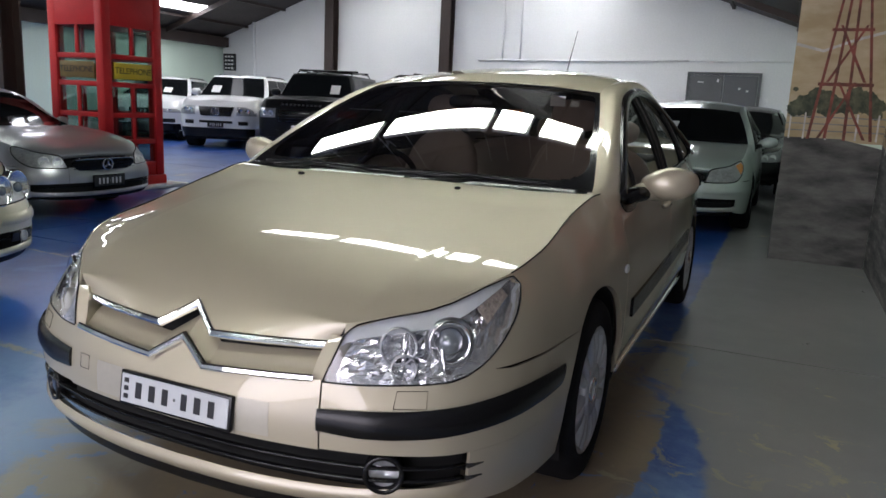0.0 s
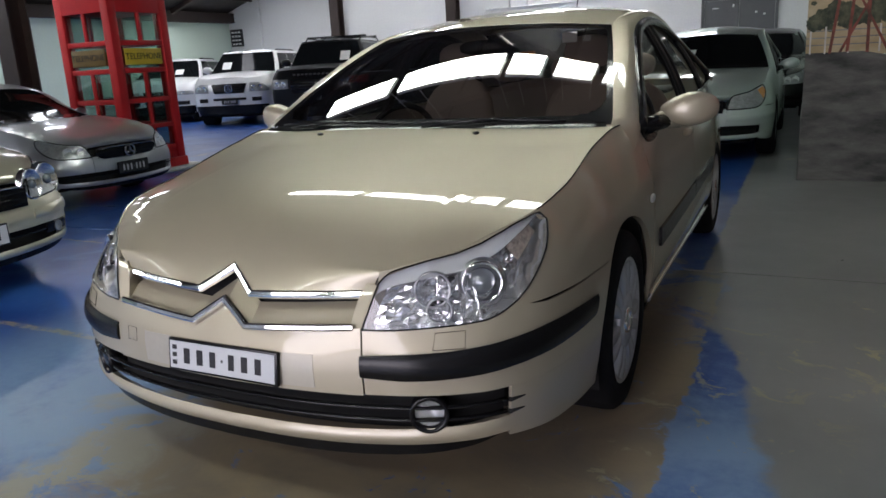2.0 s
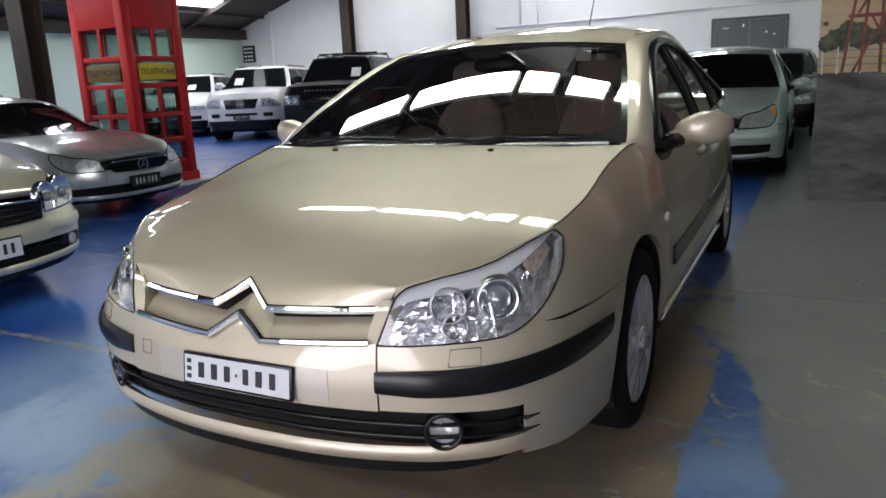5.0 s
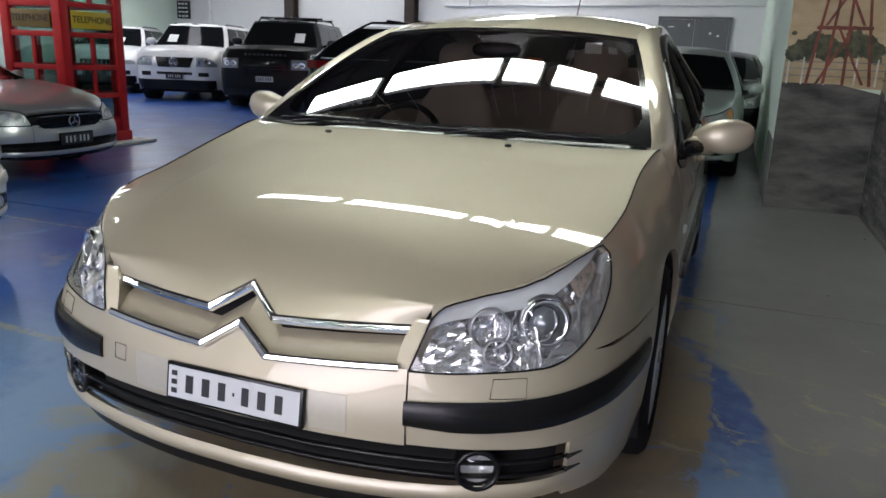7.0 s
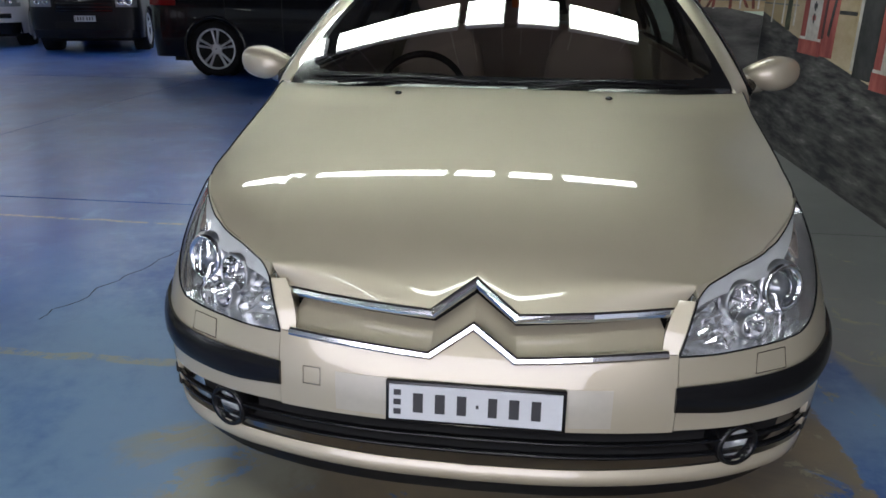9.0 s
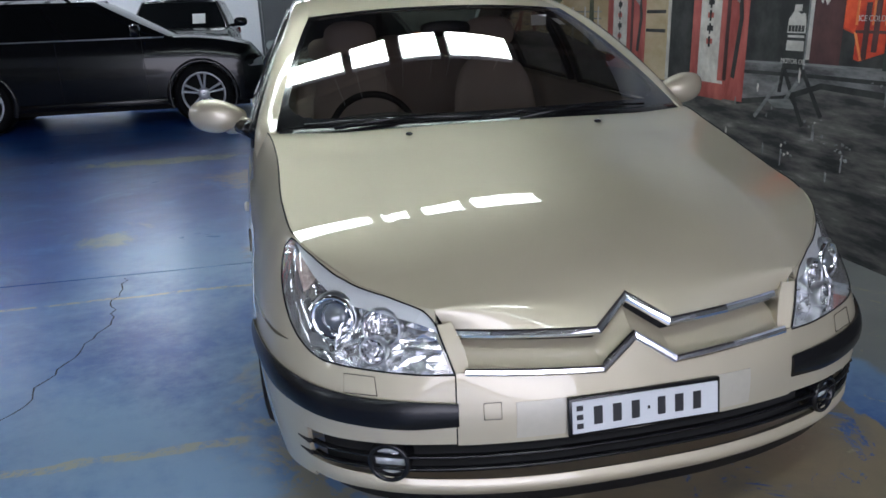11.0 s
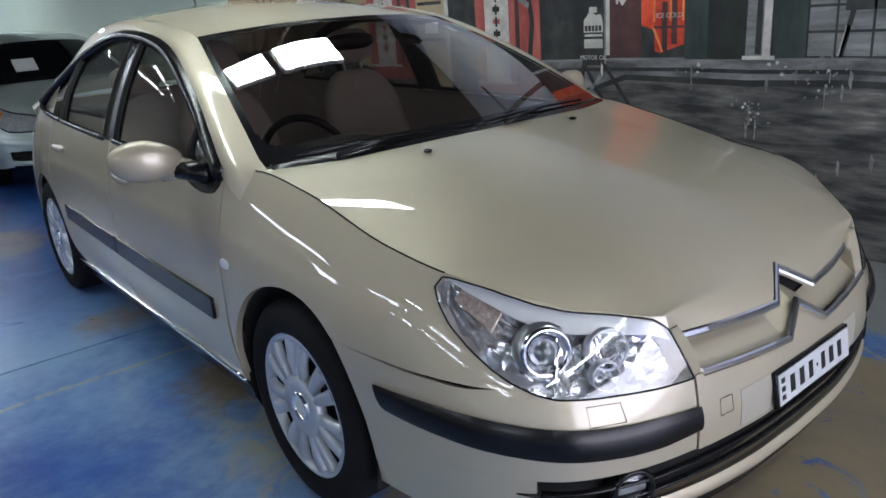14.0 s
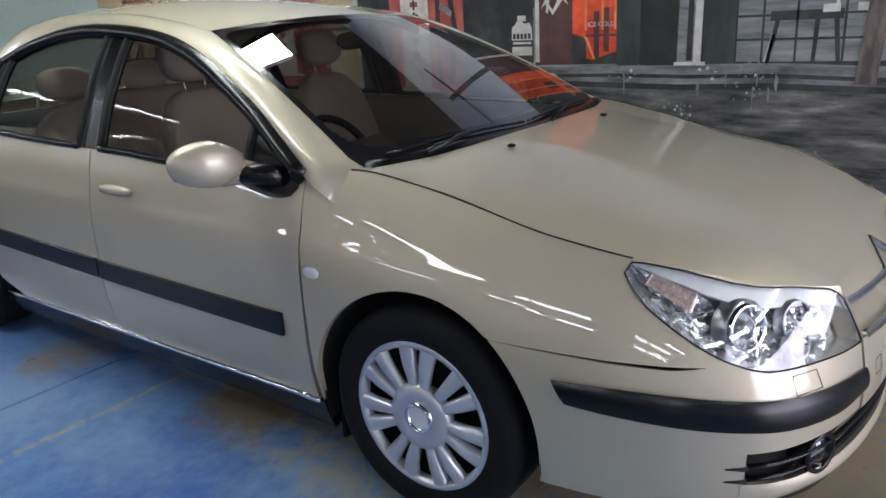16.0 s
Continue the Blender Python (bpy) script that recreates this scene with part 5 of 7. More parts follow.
def on_wall(name, pts, material, lift=1):
    """A flat painted shape on the side wall, from an outline in y and z."""
    n = len(pts)
    x0, x1 = RIGHT + 0.003, RIGHT - 0.0015 * lift
    a = sum(pts[i][0] * pts[(i + 1) % n][1] - pts[(i + 1) % n][0] * pts[i][1] for i in range(n))
    pts = pts if a > 0 else pts[::-1]
    vs = [(x1, y, z) for y, z in pts] + [(x0, y, z) for y, z in pts]
    fs = [tuple(reversed(range(n))), tuple(range(n, 2 * n))] + [(i, (i + 1) % n, n + (i + 1) % n, n + i) for i in range(n)]
    return part(name, (vs, fs), material, mural, "", False)


def on_return(name, pts, material, lift=1):
    n = len(pts)
    y0, y1 = RETURN_Y + 0.006, RETURN_Y - 0.0015 * lift
    pts = [(RETURN_X + (x - 1.5) * 0.9, z) for x, z in pts]
    a = sum(pts[i][0] * pts[(i + 1) % n][1] - pts[(i + 1) % n][0] * pts[i][1] for i in range(n))
    pts = pts if a > 0 else pts[::-1]
    vs = [(x, y1, z) for x, z in pts] + [(x, y0, z) for x, z in pts]
    fs = [tuple(range(n)), tuple(reversed(range(n, 2 * n)))] + [(i, n + i, n + (i + 1) % n, (i + 1) % n) for i in range(n)]
    return part(name, (vs, fs), material, mural, "", False)


rect = lambda a, b2, c, d: [(a, c), (b2, c), (b2, d), (a, d)]
YF = RETURN_Y - 0.005
KERB_TOP = [(3.0, 0.985), (2.3, 1.002), (1.78, 1.006), (1.40, 0.998), (0.9, 1.005), (0.4, 0.985), (FRONT, 0.90)]
KERB_LOW = [(3.0, 0.735), (2.54, 0.800), (2.23, 0.898), (1.77, 0.888), (1.42, 0.880), (0.9, 0.892), (0.4, 0.875), (FRONT, 0.75)]
lifted = lambda pts, d: [(y, z + d) for y, z in pts]
on_wall("painted_road", [(FRONT, 0.0), (YF, 0.0), (YF, 1.10), (4.6, 0.86), (3.6, 0.74)] + KERB_LOW, M_ROAD)
on_wall("painted_kerb", KERB_TOP + KERB_LOW[::-1], M_KERB)
on_wall("painted_wall", [(3.6, 0.74), (3.6, EAVE), (FRONT, EAVE)] + KERB_TOP[::-1] + [(3.0, 0.735)], M_DARK)
on_wall("painted_sky", [(YF, 1.10), (YF, EAVE), (3.6, EAVE), (3.6, 0.74), (4.6, 0.86)], M_SAND)
for z in (1.17, 1.23, 1.29):
    on_wall("painted_rail", rect(5.15, YF, z, z + 0.012), M_BOARD, 2)
for y in (5.2, 5.5, 5.8):
    on_wall("painted_fence_post", rect(y, y + 0.03, 1.02, 1.34), M_PALE, 3)
on_wall("painted_tree_trunk", [(5.42, 0.98), (5.30, 0.98), (5.33, 1.5), (5.26, 2.0), (5.34, 2.0), (5.40, 1.52)], M_LEAF, 4)
rng = random.Random(6)
for k in range(26):
    cy, cz, rr = 5.36 + rng.gauss(0, 0.16), 1.86 + rng.gauss(0, 0.09), rng.uniform(0.03, 0.07)
    on_wall("painted_leaves", [(cy + rr * rng.uniform(0.7, 1.2) * math.cos(radians(a)), cz + 0.8 * rr * rng.uniform(0.7, 1.2) * math.sin(radians(a))) for a in range(0, 360, 24)], M_LEAF, 4.2 + 0.1 * k)
for y0, y1, z0 in ((4.30, 5.00, 0.84), (2.94, 3.59, 0.73)):
    w = (y1 - y0)
    on_wall("painted_pump", rect(y0, y1, z0, 2.1), M_PUMP, 3)
    on_wall("painted_pump_face", rect(y0 + 0.46 * w, y1 - 0.16 * w, z0 + 0.10, 2.05), M_PALE, 4)
    on_wall("painted_pump_shade", rect(y0 + 0.30 * w, y0 + 0.36 * w, z0 + 0.12, 2.05), M_COLA, 4)
    on_wall("painted_plinth", rect(y0 + 0.34 * w, y1 + 0.01, z0 - 0.01, z0 + 0.095), M_PUMP, 5)
    on_wall("painted_plinth_top", rect(y0 + 0.36 * w, y1, z0 + 0.095, z0 + 0.115), M_PALE, 5)
    for k in range(6):
        yc = y0 + 0.65 * w
        on_wall("painted_glyph", rect(yc - 0.035, yc + 0.035, 1.08 + 0.085 * k, 1.115 + 0.085 * k), M_DARK if k % 2 else M_PUMP, 5)
        on_wall("painted_glyph", rect(yc - 0.008, yc + 0.010, 1.06 + 0.085 * k, 1.13 + 0.085 * k), M_DARK, 6)
    on_wall("painted_hose", [(y0 + 0.13, 1.75), (y0 + 0.05, 1.25), (y0 + 0.10, z0 + 0.14), (y0 + 0.14, z0 + 0.15), (y0 + 0.09, 1.25), (y0 + 0.17, 1.75)], M_DARK, 5)
    on_wall("painted_nozzle", [(y0 + 0.10, 1.34), (y0 + 0.20, 1.40), (y0 + 0.19, 1.44), (y0 + 0.09, 1.38)], M_BOARD, 6)
on_wall("painted_post", rect(3.90, 3.945, 0.80, 2.2), M_PALE, 3)
on_wall("painted_shade", rect(3.60, 3.90, 0.76, 2.2), M_DARK, 2)
on_wall("painted_window", rect(3.98, 4.28, 1.08, 1.9), M_SAND, 3)
for k in range(5):
    on_wall("painted_slat", rect(3.98, 4.28, 1.14 + 0.14 * k, 1.165 + 0.14 * k), M_DARK, 4)
M_HIGH = mural_mat("painted_evening_sky", (0.36, 0.42, 0.58), (0.68, 0.66, 0.66), 0.9, (1, 1, 1.6), 0.35, 0.65)
on_wall("painted_high_sky", rect(FRONT, YF, 1.98, EAVE), M_HIGH, 9)
for y, lean in ((4.6, 0.1), (2.2, -0.15), (0.4, 0.1)):
    on_wall("painted_pole", [(y, 1.98), (y + 0.05, 1.98), (y + 0.05 + lean, 2.85), (y + lean, 2.85)], M_DARK, 10)
    on_wall("painted_crossarm", [(y - 0.35 + lean, 2.60), (y + 0.42 + lean, 2.72), (y + 0.42 + lean, 2.76), (y - 0.35 + lean, 2.64)], M_DARK, 11)
# the pavement sign on its folding legs
sy0, sy1 = 2.385, 2.570
sc = (sy0 + sy1) / 2
arch = [(sy0, 0.965), (sy1, 0.965), (sy1, 1.34)] + [(sc + 0.0925 * math.cos(radians(a)), 1.34 + 0.085 * math.sin(radians(a))) for a in range(20, 180, 20)] + [(sy0, 1.34)]
on_wall("painted_sign", arch, M_DARK, 3)
em = [(sc + 0.075 * math.cos(radians(a)), 1.235 + (0.055 + 0.014 * math.cos(radians(5 * a))) * math.sin(radians(a))) for a in range(0, 181, 12)]
on_wall("painted_emblem", em + [(sc - 0.078, 1.17), (sc + 0.078, 1.17)], M_PALE, 4)
on_wall("painted_shield", rect(sc - 0.030, sc + 0.030, 1.29, 1.325), M_PALE, 5)
for k in range(5):
    on_wall("painted_mark", rect(sc - 0.066 + 0.028 * k, sc - 0.047 + 0.028 * k, 1.178, 1.212), M_DARK, 6)
on_wall("painted_bar", rect(sy0 + 0.018, sy1 - 0.018, 1.072, 1.128), M_PALE, 4)
on_wall("painted_bar", rect(sy0 + 0.022, sy1 - 0.022, 1.145, 1.158), M_PALE, 4)
on_wall("painted_sign_rim", [(sy0 - 0.004, 0.97), (sy0 + 0.004, 0.97), (sy0 + 0.004, 1.33), (sc - 0.086, 1.37), (sc - 0.094, 1.37), (sy0 - 0.004, 1.33)], M_BOARD, 5)


def wall_words(body, y, z, size, material, lift):
    cu = bpy.data.curves.new("lettering", "FONT")
    cu.body, cu.size, cu.align_x, cu.extrude = body, size, "CENTER", 0.0006
    cu.materials.append(material)
    ob = new("lettering", cu)
    ob.matrix_world = Matrix(((0, 0, -1, RIGHT - 0.0015 * lift - 0.001), (-1, 0, 0, y), (0, 1, 0, z), (0, 0, 0, 1)))
    w = ob.matrix_world.copy()
    ob.parent = mural
    ob.matrix_world = w
    return ob


wall_words("MOTOR OIL", sc, 1.000, 0.040, M_PALE, 4)
for a, b2, mt in (((2.56, 0.97), (2.575, 0.83), M_DARK), ((2.39, 0.97), (2.20, 0.725), M_DARK), ((2.55, 0.965), (2.345, 0.655), M_DARK), ((2.57, 0.90), (2.79, 0.66), M_BOARD), ((2.42, 0.90), (2.52, 0.78), M_BOARD)):
    d = Vector((b2[0] - a[0], b2[1] - a[1])).normalized()
    nx, nz = -d.y * 0.011, d.x * 0.011
    on_wall("painted_leg", [(a[0] - nx, a[1] - nz), (b2[0] - nx, b2[1] - nz), (b2[0] + nx, b2[1] + nz), (a[0] + nx, a[1] + nz)], mt, 6)
on_wall("painted_puddle", [(2.70, 0.775), (2.48, 0.800), (2.42, 0.745), (2.60, 0.735)], M_BOARD, 3)
on_wall("painted_sign_post", rect(2.350, 2.378, 1.028, 2.0), M_PALE, 3)
on_wall("painted_hoarding", rect(2.115, 2.348, 1.01, 2.0), M_COLA, 2)
sw = [(2.335, 1.36), (2.30, 1.42), (2.25, 1.35), (2.19, 1.45), (2.14, 1.38), (2.18, 1.41), (2.25, 1.32), (2.30, 1.39)]
on_wall("painted_scroll", sw, M_PALE, 4)
on_wall("painted_scroll", [(2.30, 1.34), (2.285, 1.43), (2.27, 1.43), (2.285, 1.33)], M_PALE, 4)
on_wall("painted_machine", [(2.112, 1.20), (2.018, 1.17), (2.015, 1.05), (1.980, 1.04), (1.818, 1.088), (1.816, 2.0), (2.112, 2.0)], M_RED, 3)
on_wall("painted_machine_side", [(2.110, 1.21), (2.022, 1.18), (2.022, 1.99), (2.110, 1.99)], mural_mat("painted_bright_red", (0.62, 0.05, 0.015), (0.85, 0.13, 0.04), 5), 4)
for y0, y1, z0, z1 in ((1.93, 1.965, 1.05, 1.33), (1.865, 1.90, 1.09, 1.35), (1.88, 1.96, 1.42, 1.56)):
    on_wall("painted_slot", rect(y0, y1, z0, z1), M_COLA, 5)
wall_words("ICE COLD", 1.915, 1.240, 0.040, M_PALE, 7)
on_wall("painted_jamb", rect(1.668, 1.812, 1.004, 2.2), M_TEAL, 3)
on_wall("painted_doorway", rect(1.445, 1.664, 1.004, 2.2), mural_mat("painted_black_green", (0.008, 0.011, 0.010), (0.020, 0.024, 0.021), 5), 3)
on_wall("painted_column", [(1.300, 1.02), (1.440, 1.02), (1.420, 2.2), (1.290, 2.2)], M_BOARD, 3)
on_wall("painted_column_light", [(1.302, 1.02), (1.345, 1.02), (1.325, 2.2), (1.292, 2.2)], M_PALE, 4)
on_wall("painted_column_dark", [(1.352, 1.03), (1.385, 1.03), (1.372, 2.2), (1.345, 2.2)], M_DARK, 4)
on_wall("painted_base", rect(1.275, 1.455, 1.002, 1.022), M_PALE, 5)
on_wall("painted_jamb", rect(1.115, 1.290, 1.01, 2.2), M_TEAL, 3)
for k in range(8):
    on_wall("painted_board", rect(-1.5, 1.105, 1.02 + 0.125 * k, 1.02 + 0.125 * k + 0.112), M_BOARD, 3)
for y in (0.97, 0.80, 0.57):
    on_wall("painted_stile", rect(y - 0.006, y + 0.006, 1.02, 2.0), M_DARK, 4)
on_wall("painted_bench", rect(0.58, 0.935, 1.235, 1.285), M_DARK, 4)
on_wall("painted_bench_top", rect(0.58, 0.94, 1.285, 1.297), M_BOARD, 4)
for yy, lean, mt in ((0.885, 0.035, M_DARK), (0.90, 0.03, M_PALE), (0.69, 0.0, M_DARK), (0.60, -0.03, M_DARK)):
    on_wall("painted_bench_leg", [(yy, 1.24 if mt is M_DARK else 1.16), (yy + 0.024, 1.24 if mt is M_DARK else 1.17), (yy + 0.028 + lean, 1.02), (yy + 0.008 + lean, 1.02)], mt, 5)
for y in (0.66, 0.50):
    on_wall("painted_crate", rect(y - 0.06, y + 0.02, 1.27, 1.31), M_PALE, 6)
    on_wall("painted_crate_post", rect(y - 0.055, y - 0.04, 1.31, 1.6), M_PALE, 6)
TRUNK = [(0.50, 0.90), (0.40, 0.90), (0.37, 1.3), (0.33, 1.98), (0.44, 1.98), (0.47, 1.32)]
on_wall("painted_trunk", TRUNK, mural_mat("painted_bark", (0.07, 0.055, 0.05), (0.19, 0.155, 0.14), 7, (1, 2, 0.5)), 7)
on_wall("painted_kerb_edge", lifted(KERB_TOP, 0.008) + lifted(KERB_TOP, -0.006)[::-1], M_BOARD, 2)
on_wall("painted_kerb_edge", lifted(KERB_TOP, -0.050) + lifted(KERB_TOP, -0.072)[::-1], M_DARK, 2)
on_wall("painted_gutter", lifted(KERB_LOW, 0.012) + lifted(KERB_LOW, -0.022)[::-1], M_DARK, 2)
for a, b2 in ((2.012, 2.026), (1.900, 1.914), (1.818, 1.830)):
    on_wall("painted_machine_edge", rect(a, b2, 1.22, 1.97), M_EDGE, 6)
on_wall("painted_machine_edge", [(2.03, 1.185), (2.015, 1.185), (1.955, 1.05), (1.968, 1.045)], M_EDGE, 6)
on_wall("painted_machine_band", rect(1.818, 2.02, 1.180, 1.195), M_COLA, 6)
# white splashes and drips over kerb and road
rng = random.Random(11)
for cy, cz, n in ((1.76, 0.95, 12), (1.15, 0.95, 18), (0.98, 0.97, 20), (1.40, 0.76, 16), (1.36, 0.68, 12), (2.25, 0.68, 6), (2.0, 0.55, 10), (1.0, 0.86, 10), (0.2, 0.62, 6), (-0.5, 0.8, 8), (-1.2, 0.5, 10), (2.5, 0.5, 6)):
    for _ in range(n):
        y, z, r = cy + rng.gauss(0, 0.055), cz + rng.gauss(0, 0.03), rng.uniform(0.002, 0.007)
        on_wall("paint_splash", [(y + 1.6 * r * rng.uniform(0.3, 1.5) * math.cos(radians(a)), z + r * rng.uniform(0.4, 2.2) * math.sin(radians(a))) for a in range(0, 360, 45)], M_PALE if rng.random() < 0.25 else M_BOARD, 5)
    h = rng.uniform(0.05, 0.12)
    on_wall("paint_drip", [(cy, cz), (cy + 0.005, cz), (cy + 0.003, cz - h), (cy + 0.001, cz - h)], M_BOARD, 6)
# splashes of pale paint on the road
rng = random.Random(7)
for _ in range(46):
    y, z = rng.uniform(-1.0, 3.2), rng.uniform(0.25, 0.95)
    h, w = rng.uniform(0.006, 0.05), rng.uniform(0.004, 0.014)
    on_wall("paint_splash", [(y, z - h), (y + w, z - h * 0.3), (y + w * 0.6, z + h), (y - w * 0.5, z + h * 0.4)], M_BOARD if rng.random() < 0.7 else M_PALE, 4)
# the return: sandy sky, hill line, trees, fence, windmill tower, road
XR = 2.37
on_return("painted_sky", rect(1.50, XR, 1.10, EAVE), M_SAND)
on_return("painted_road", [(1.50, 0.0), (XR, 0.0), (XR, 1.06), (2.0, 1.13), (1.50, 1.13)], mural_mat("painted_dark_track", (0.030, 0.030, 0.031), (0.16, 0.157, 0.15), 2.0, (0.8, 1, 2.4), 0.36, 0.66), 2)
rng = random.Random(2)
trees = [(1.63, 1.42, 0.10), (1.75, 1.47, 0.11), (1.55, 1.38, 0.06), (2.12, 1.46, 0.12), (2.25, 1.41, 0.10), (1.95, 1.42, 0.08)]
for _ in range(44):
    s_ = rng.choice((-1, 1))
    trees.append((1.68 + rng.uniform(-0.16, 0.20) if s_ < 0 else 2.16 + rng.uniform(-0.18, 0.18), 1.44 + rng.uniform(-0.10, 0.12), rng.uniform(0.025, 0.06)))
for ti, (cx, cz, rr) in enumerate(trees):
    on_return("painted_tree", [(cx + rr * rng.uniform(0.75, 1.2) * math.cos(radians(a)), cz + 0.8 * rr * rng.uniform(0.7, 1.2) * math.sin(radians(a))) for a in range(0, 360, 15)], M_LEAF, 2.2 + 0.1 * ti)
on_return("painted_hill", [(1.50, 1.93), (1.75, 1.87), (2.0, 1.96), (2.37, 2.06), (2.37, 2.085), (2.0, 1.985), (1.75, 1.895), (1.50, 1.955)], M_PALE, 1.6)
part("painted_side", box(RETURN_X - 0.0075, RETURN_X - 0.0015, RETURN_Y + 0.006, 7.3, 0.0, 0.62), mural_mat("painted_side_streaks", (0.03, 0.032, 0.033), (0.24, 0.27, 0.25), 2.2, (1, 1, 0.6), 0.40, 0.72), mural, "", False)
for z in (1.19, 1.25, 1.31):
    on_return("painted_rail", rect(1.50, XR, z, z + 0.009), M_BOARD, 6)
for x in (1.53, 1.66, 1.86, 2.12, 2.30):
    on_return("painted_fence_post", rect(x, x + 0.016, 1.12, 1.35), M_PALE, 6.6)
for a, b2 in (((1.71, 1.12), (1.90, 2.6)), ((2.26, 1.12), (2.06, 2.6)), ((1.86, 1.13), (1.95, 2.6)), ((2.03, 1.12), (2.0, 2.6)), ((1.80, 1.13), (2.06, 1.62)), ((2.20, 1.13), (1.92, 1.62)), ((1.82, 1.62), (2.10, 2.1)), ((2.14, 1.62), (1.88, 2.1))):
    on_return("painted_tower_leg", [(a[0] - 0.014, a[1]), (a[0] + 0.014, a[1]), (b2[0] + 0.011, b2[1]), (b2[0] - 0.011, b2[1])], M_RUST, 7.2 + 0.2 * a[0])
on_return("painted_tower_rail", rect(1.74, 2.22, 1.585, 1.615), M_RUST, 8.6)
on_return("painted_tower_rail", rect(1.80, 2.16, 2.05, 2.075), M_RUST, 8.6)


# ---- telephone box ----
# darker brown than the yellow signs, for the box's -y side
DULLSIGN = mat("dull_brown_sign", (0.20, 0.13, 0.04), 0.6, 0, 0, 0.25, 8, 60)


def telephone_box(x0, y0, w, top, h):
    """A cast red box with glazed sides; x0, y0: its corner, w: its width, h: the head of its panes."""
    ob = empty("telephone_box", "bright red telephone box with glazed sides and yellow sign panels", "telephone box", pose(x0 - w / 2, y0 + w / 2, 0.04))
    a = w / 2
    part("base", box(-a - 0.02, a + 0.02, -a - 0.02, a + 0.02, -0.04, 0.12, 0.012), RED, ob)
    for sx in (-1, 1):
        for sy in (-1, 1):
            part("corner_post", box(sx * a - (0.13 if sx > 0 else 0), sx * a + (0.13 if sx < 0 else 0), sy * a - (0.13 if sy > 0 else 0), sy * a + (0.13 if sy < 0 else 0), 0.12, top, 0.012), RED, ob)
    part("crown", box(-a + 0.003, a - 0.003, -a + 0.003, a - 0.003, h - 0.22, top - 0.001, 0.004), RED, ob)
    part("cornice", join(box(-a - 0.10, a + 0.10, -a - 0.10, a + 0.10, top + 0.002, top + 0.05, 0.012), box(-a - 0.05, a + 0.05, -a - 0.05, a + 0.05, top + 0.052, top + 0.14, 0.012)), mat("rusty_red_cornice", (0.30, 0.07, 0.035), 0.6, 0, 0, 0.25, 5, 30), ob, "dull orange red cornice")
    pane_m = glass("old_box_glass", (0.55, 0.68, 0.64), 0.03, 0.8)
    rows_z = [(h - 0.56, h - 0.22), (h - 0.90, h - 0.62), (h - 1.28, h - 0.96), (h - 1.62, h - 1.34), (h - 1.92, h - 1.68)]
    for rot in range(4):
        m = pose(0, 0, 0, 0, 0, 90 * rot)
        zl = [0.12] + [z for r in rows_z for z in r][::-1]
        part("side_panel", moved(box(-a + 0.13, a - 0.13, -a + 0.02, -a + 0.06, 0.121, h - 1.98, 0.004), m), RED, ob)
        for z0, z1 in ((h - 0.62, h - 0.56), (h - 0.96, h - 0.90), (h - 1.34, h - 1.28), (h - 1.68, h - 1.62), (h - 1.98, h - 1.92)):
            part("glazing_bar", moved(box(-a + 0.13, a - 0.13, -a + 0.015, -a + 0.055, z0, z1, 0.004), m), RED, ob)
        for i, (z0, z1) in enumerate(rows_z):
            if i != 1:
                part("glazing_bar", moved(box(-0.022, 0.022, -a + 0.017, -a + 0.053, z0, z1, 0.003), m), RED, ob)
            part("pane", moved(([(-a + 0.13, -a + 0.036, z0), (a - 0.13, -a + 0.036, z0), (a - 0.13, -a + 0.036, z1), (-a + 0.13, -a + 0.036, z1)], [(0, 1, 2, 3)]), m), pane_m, ob, "", False)
        s = part("sign_panel", moved(box(-a + 0.175, a - 0.175, -a + 0.008, -a + 0.026, h - 0.86, h - 0.66, 0.004), m), YELLOW if rot else DULLSIGN, ob, "yellow sign panel" if rot else "dull brown sign panel")
        cu = bpy.data.curves.new("lettering", "FONT")
        cu.body, cu.size, cu.align_x, cu.align_y, cu.extrude = "TELEPHONE", 0.108, "CENTER", "CENTER", 0.001
        cu.materials.append(INK)
        t = new("lettering", cu)
        t.parent = s
        t.matrix_basis = m @ pose(0, -a + 0.006, h - 0.76, 90)
    return ob


telephone_box(-6.30, 5.35, 0.95, 2.44, 2.22)
tagged(part("plinth", box(-7.7, -6.10, 5.1, 6.55, 0.0, 0.04, 0.008), WALLWHITE), "low pale concrete plinth under the telephone box", "plinth")


# ---- the other cars ----
LAMPFACE = mat("lamp_face", (0.30, 0.31, 0.32), 0.34, 0.30, 0.08, 0.35, 14, 50)


def scaled(L, Wd, H, long_bonnet=False):
    """Fits the common body to another length, width and height; a roadster's cabin sits further back."""
    sy, sx, sz = L / 4.73, Wd / 1.83, H / 1.475
    keys = [(-0.1, -0.1), (0, 0), (0.35, 0.35), (1.085, 1.12), (1.35, 1.72), (2.1, 2.42), (3.0, 3.22), (3.835, 3.90), (4.73, 4.73)]
    back = smooth_keys(keys) if long_bonnet else (lambda y: y)
    return lambda v: (v[0] * sx, float(back(v[1])) * sy, v[2] * sz)


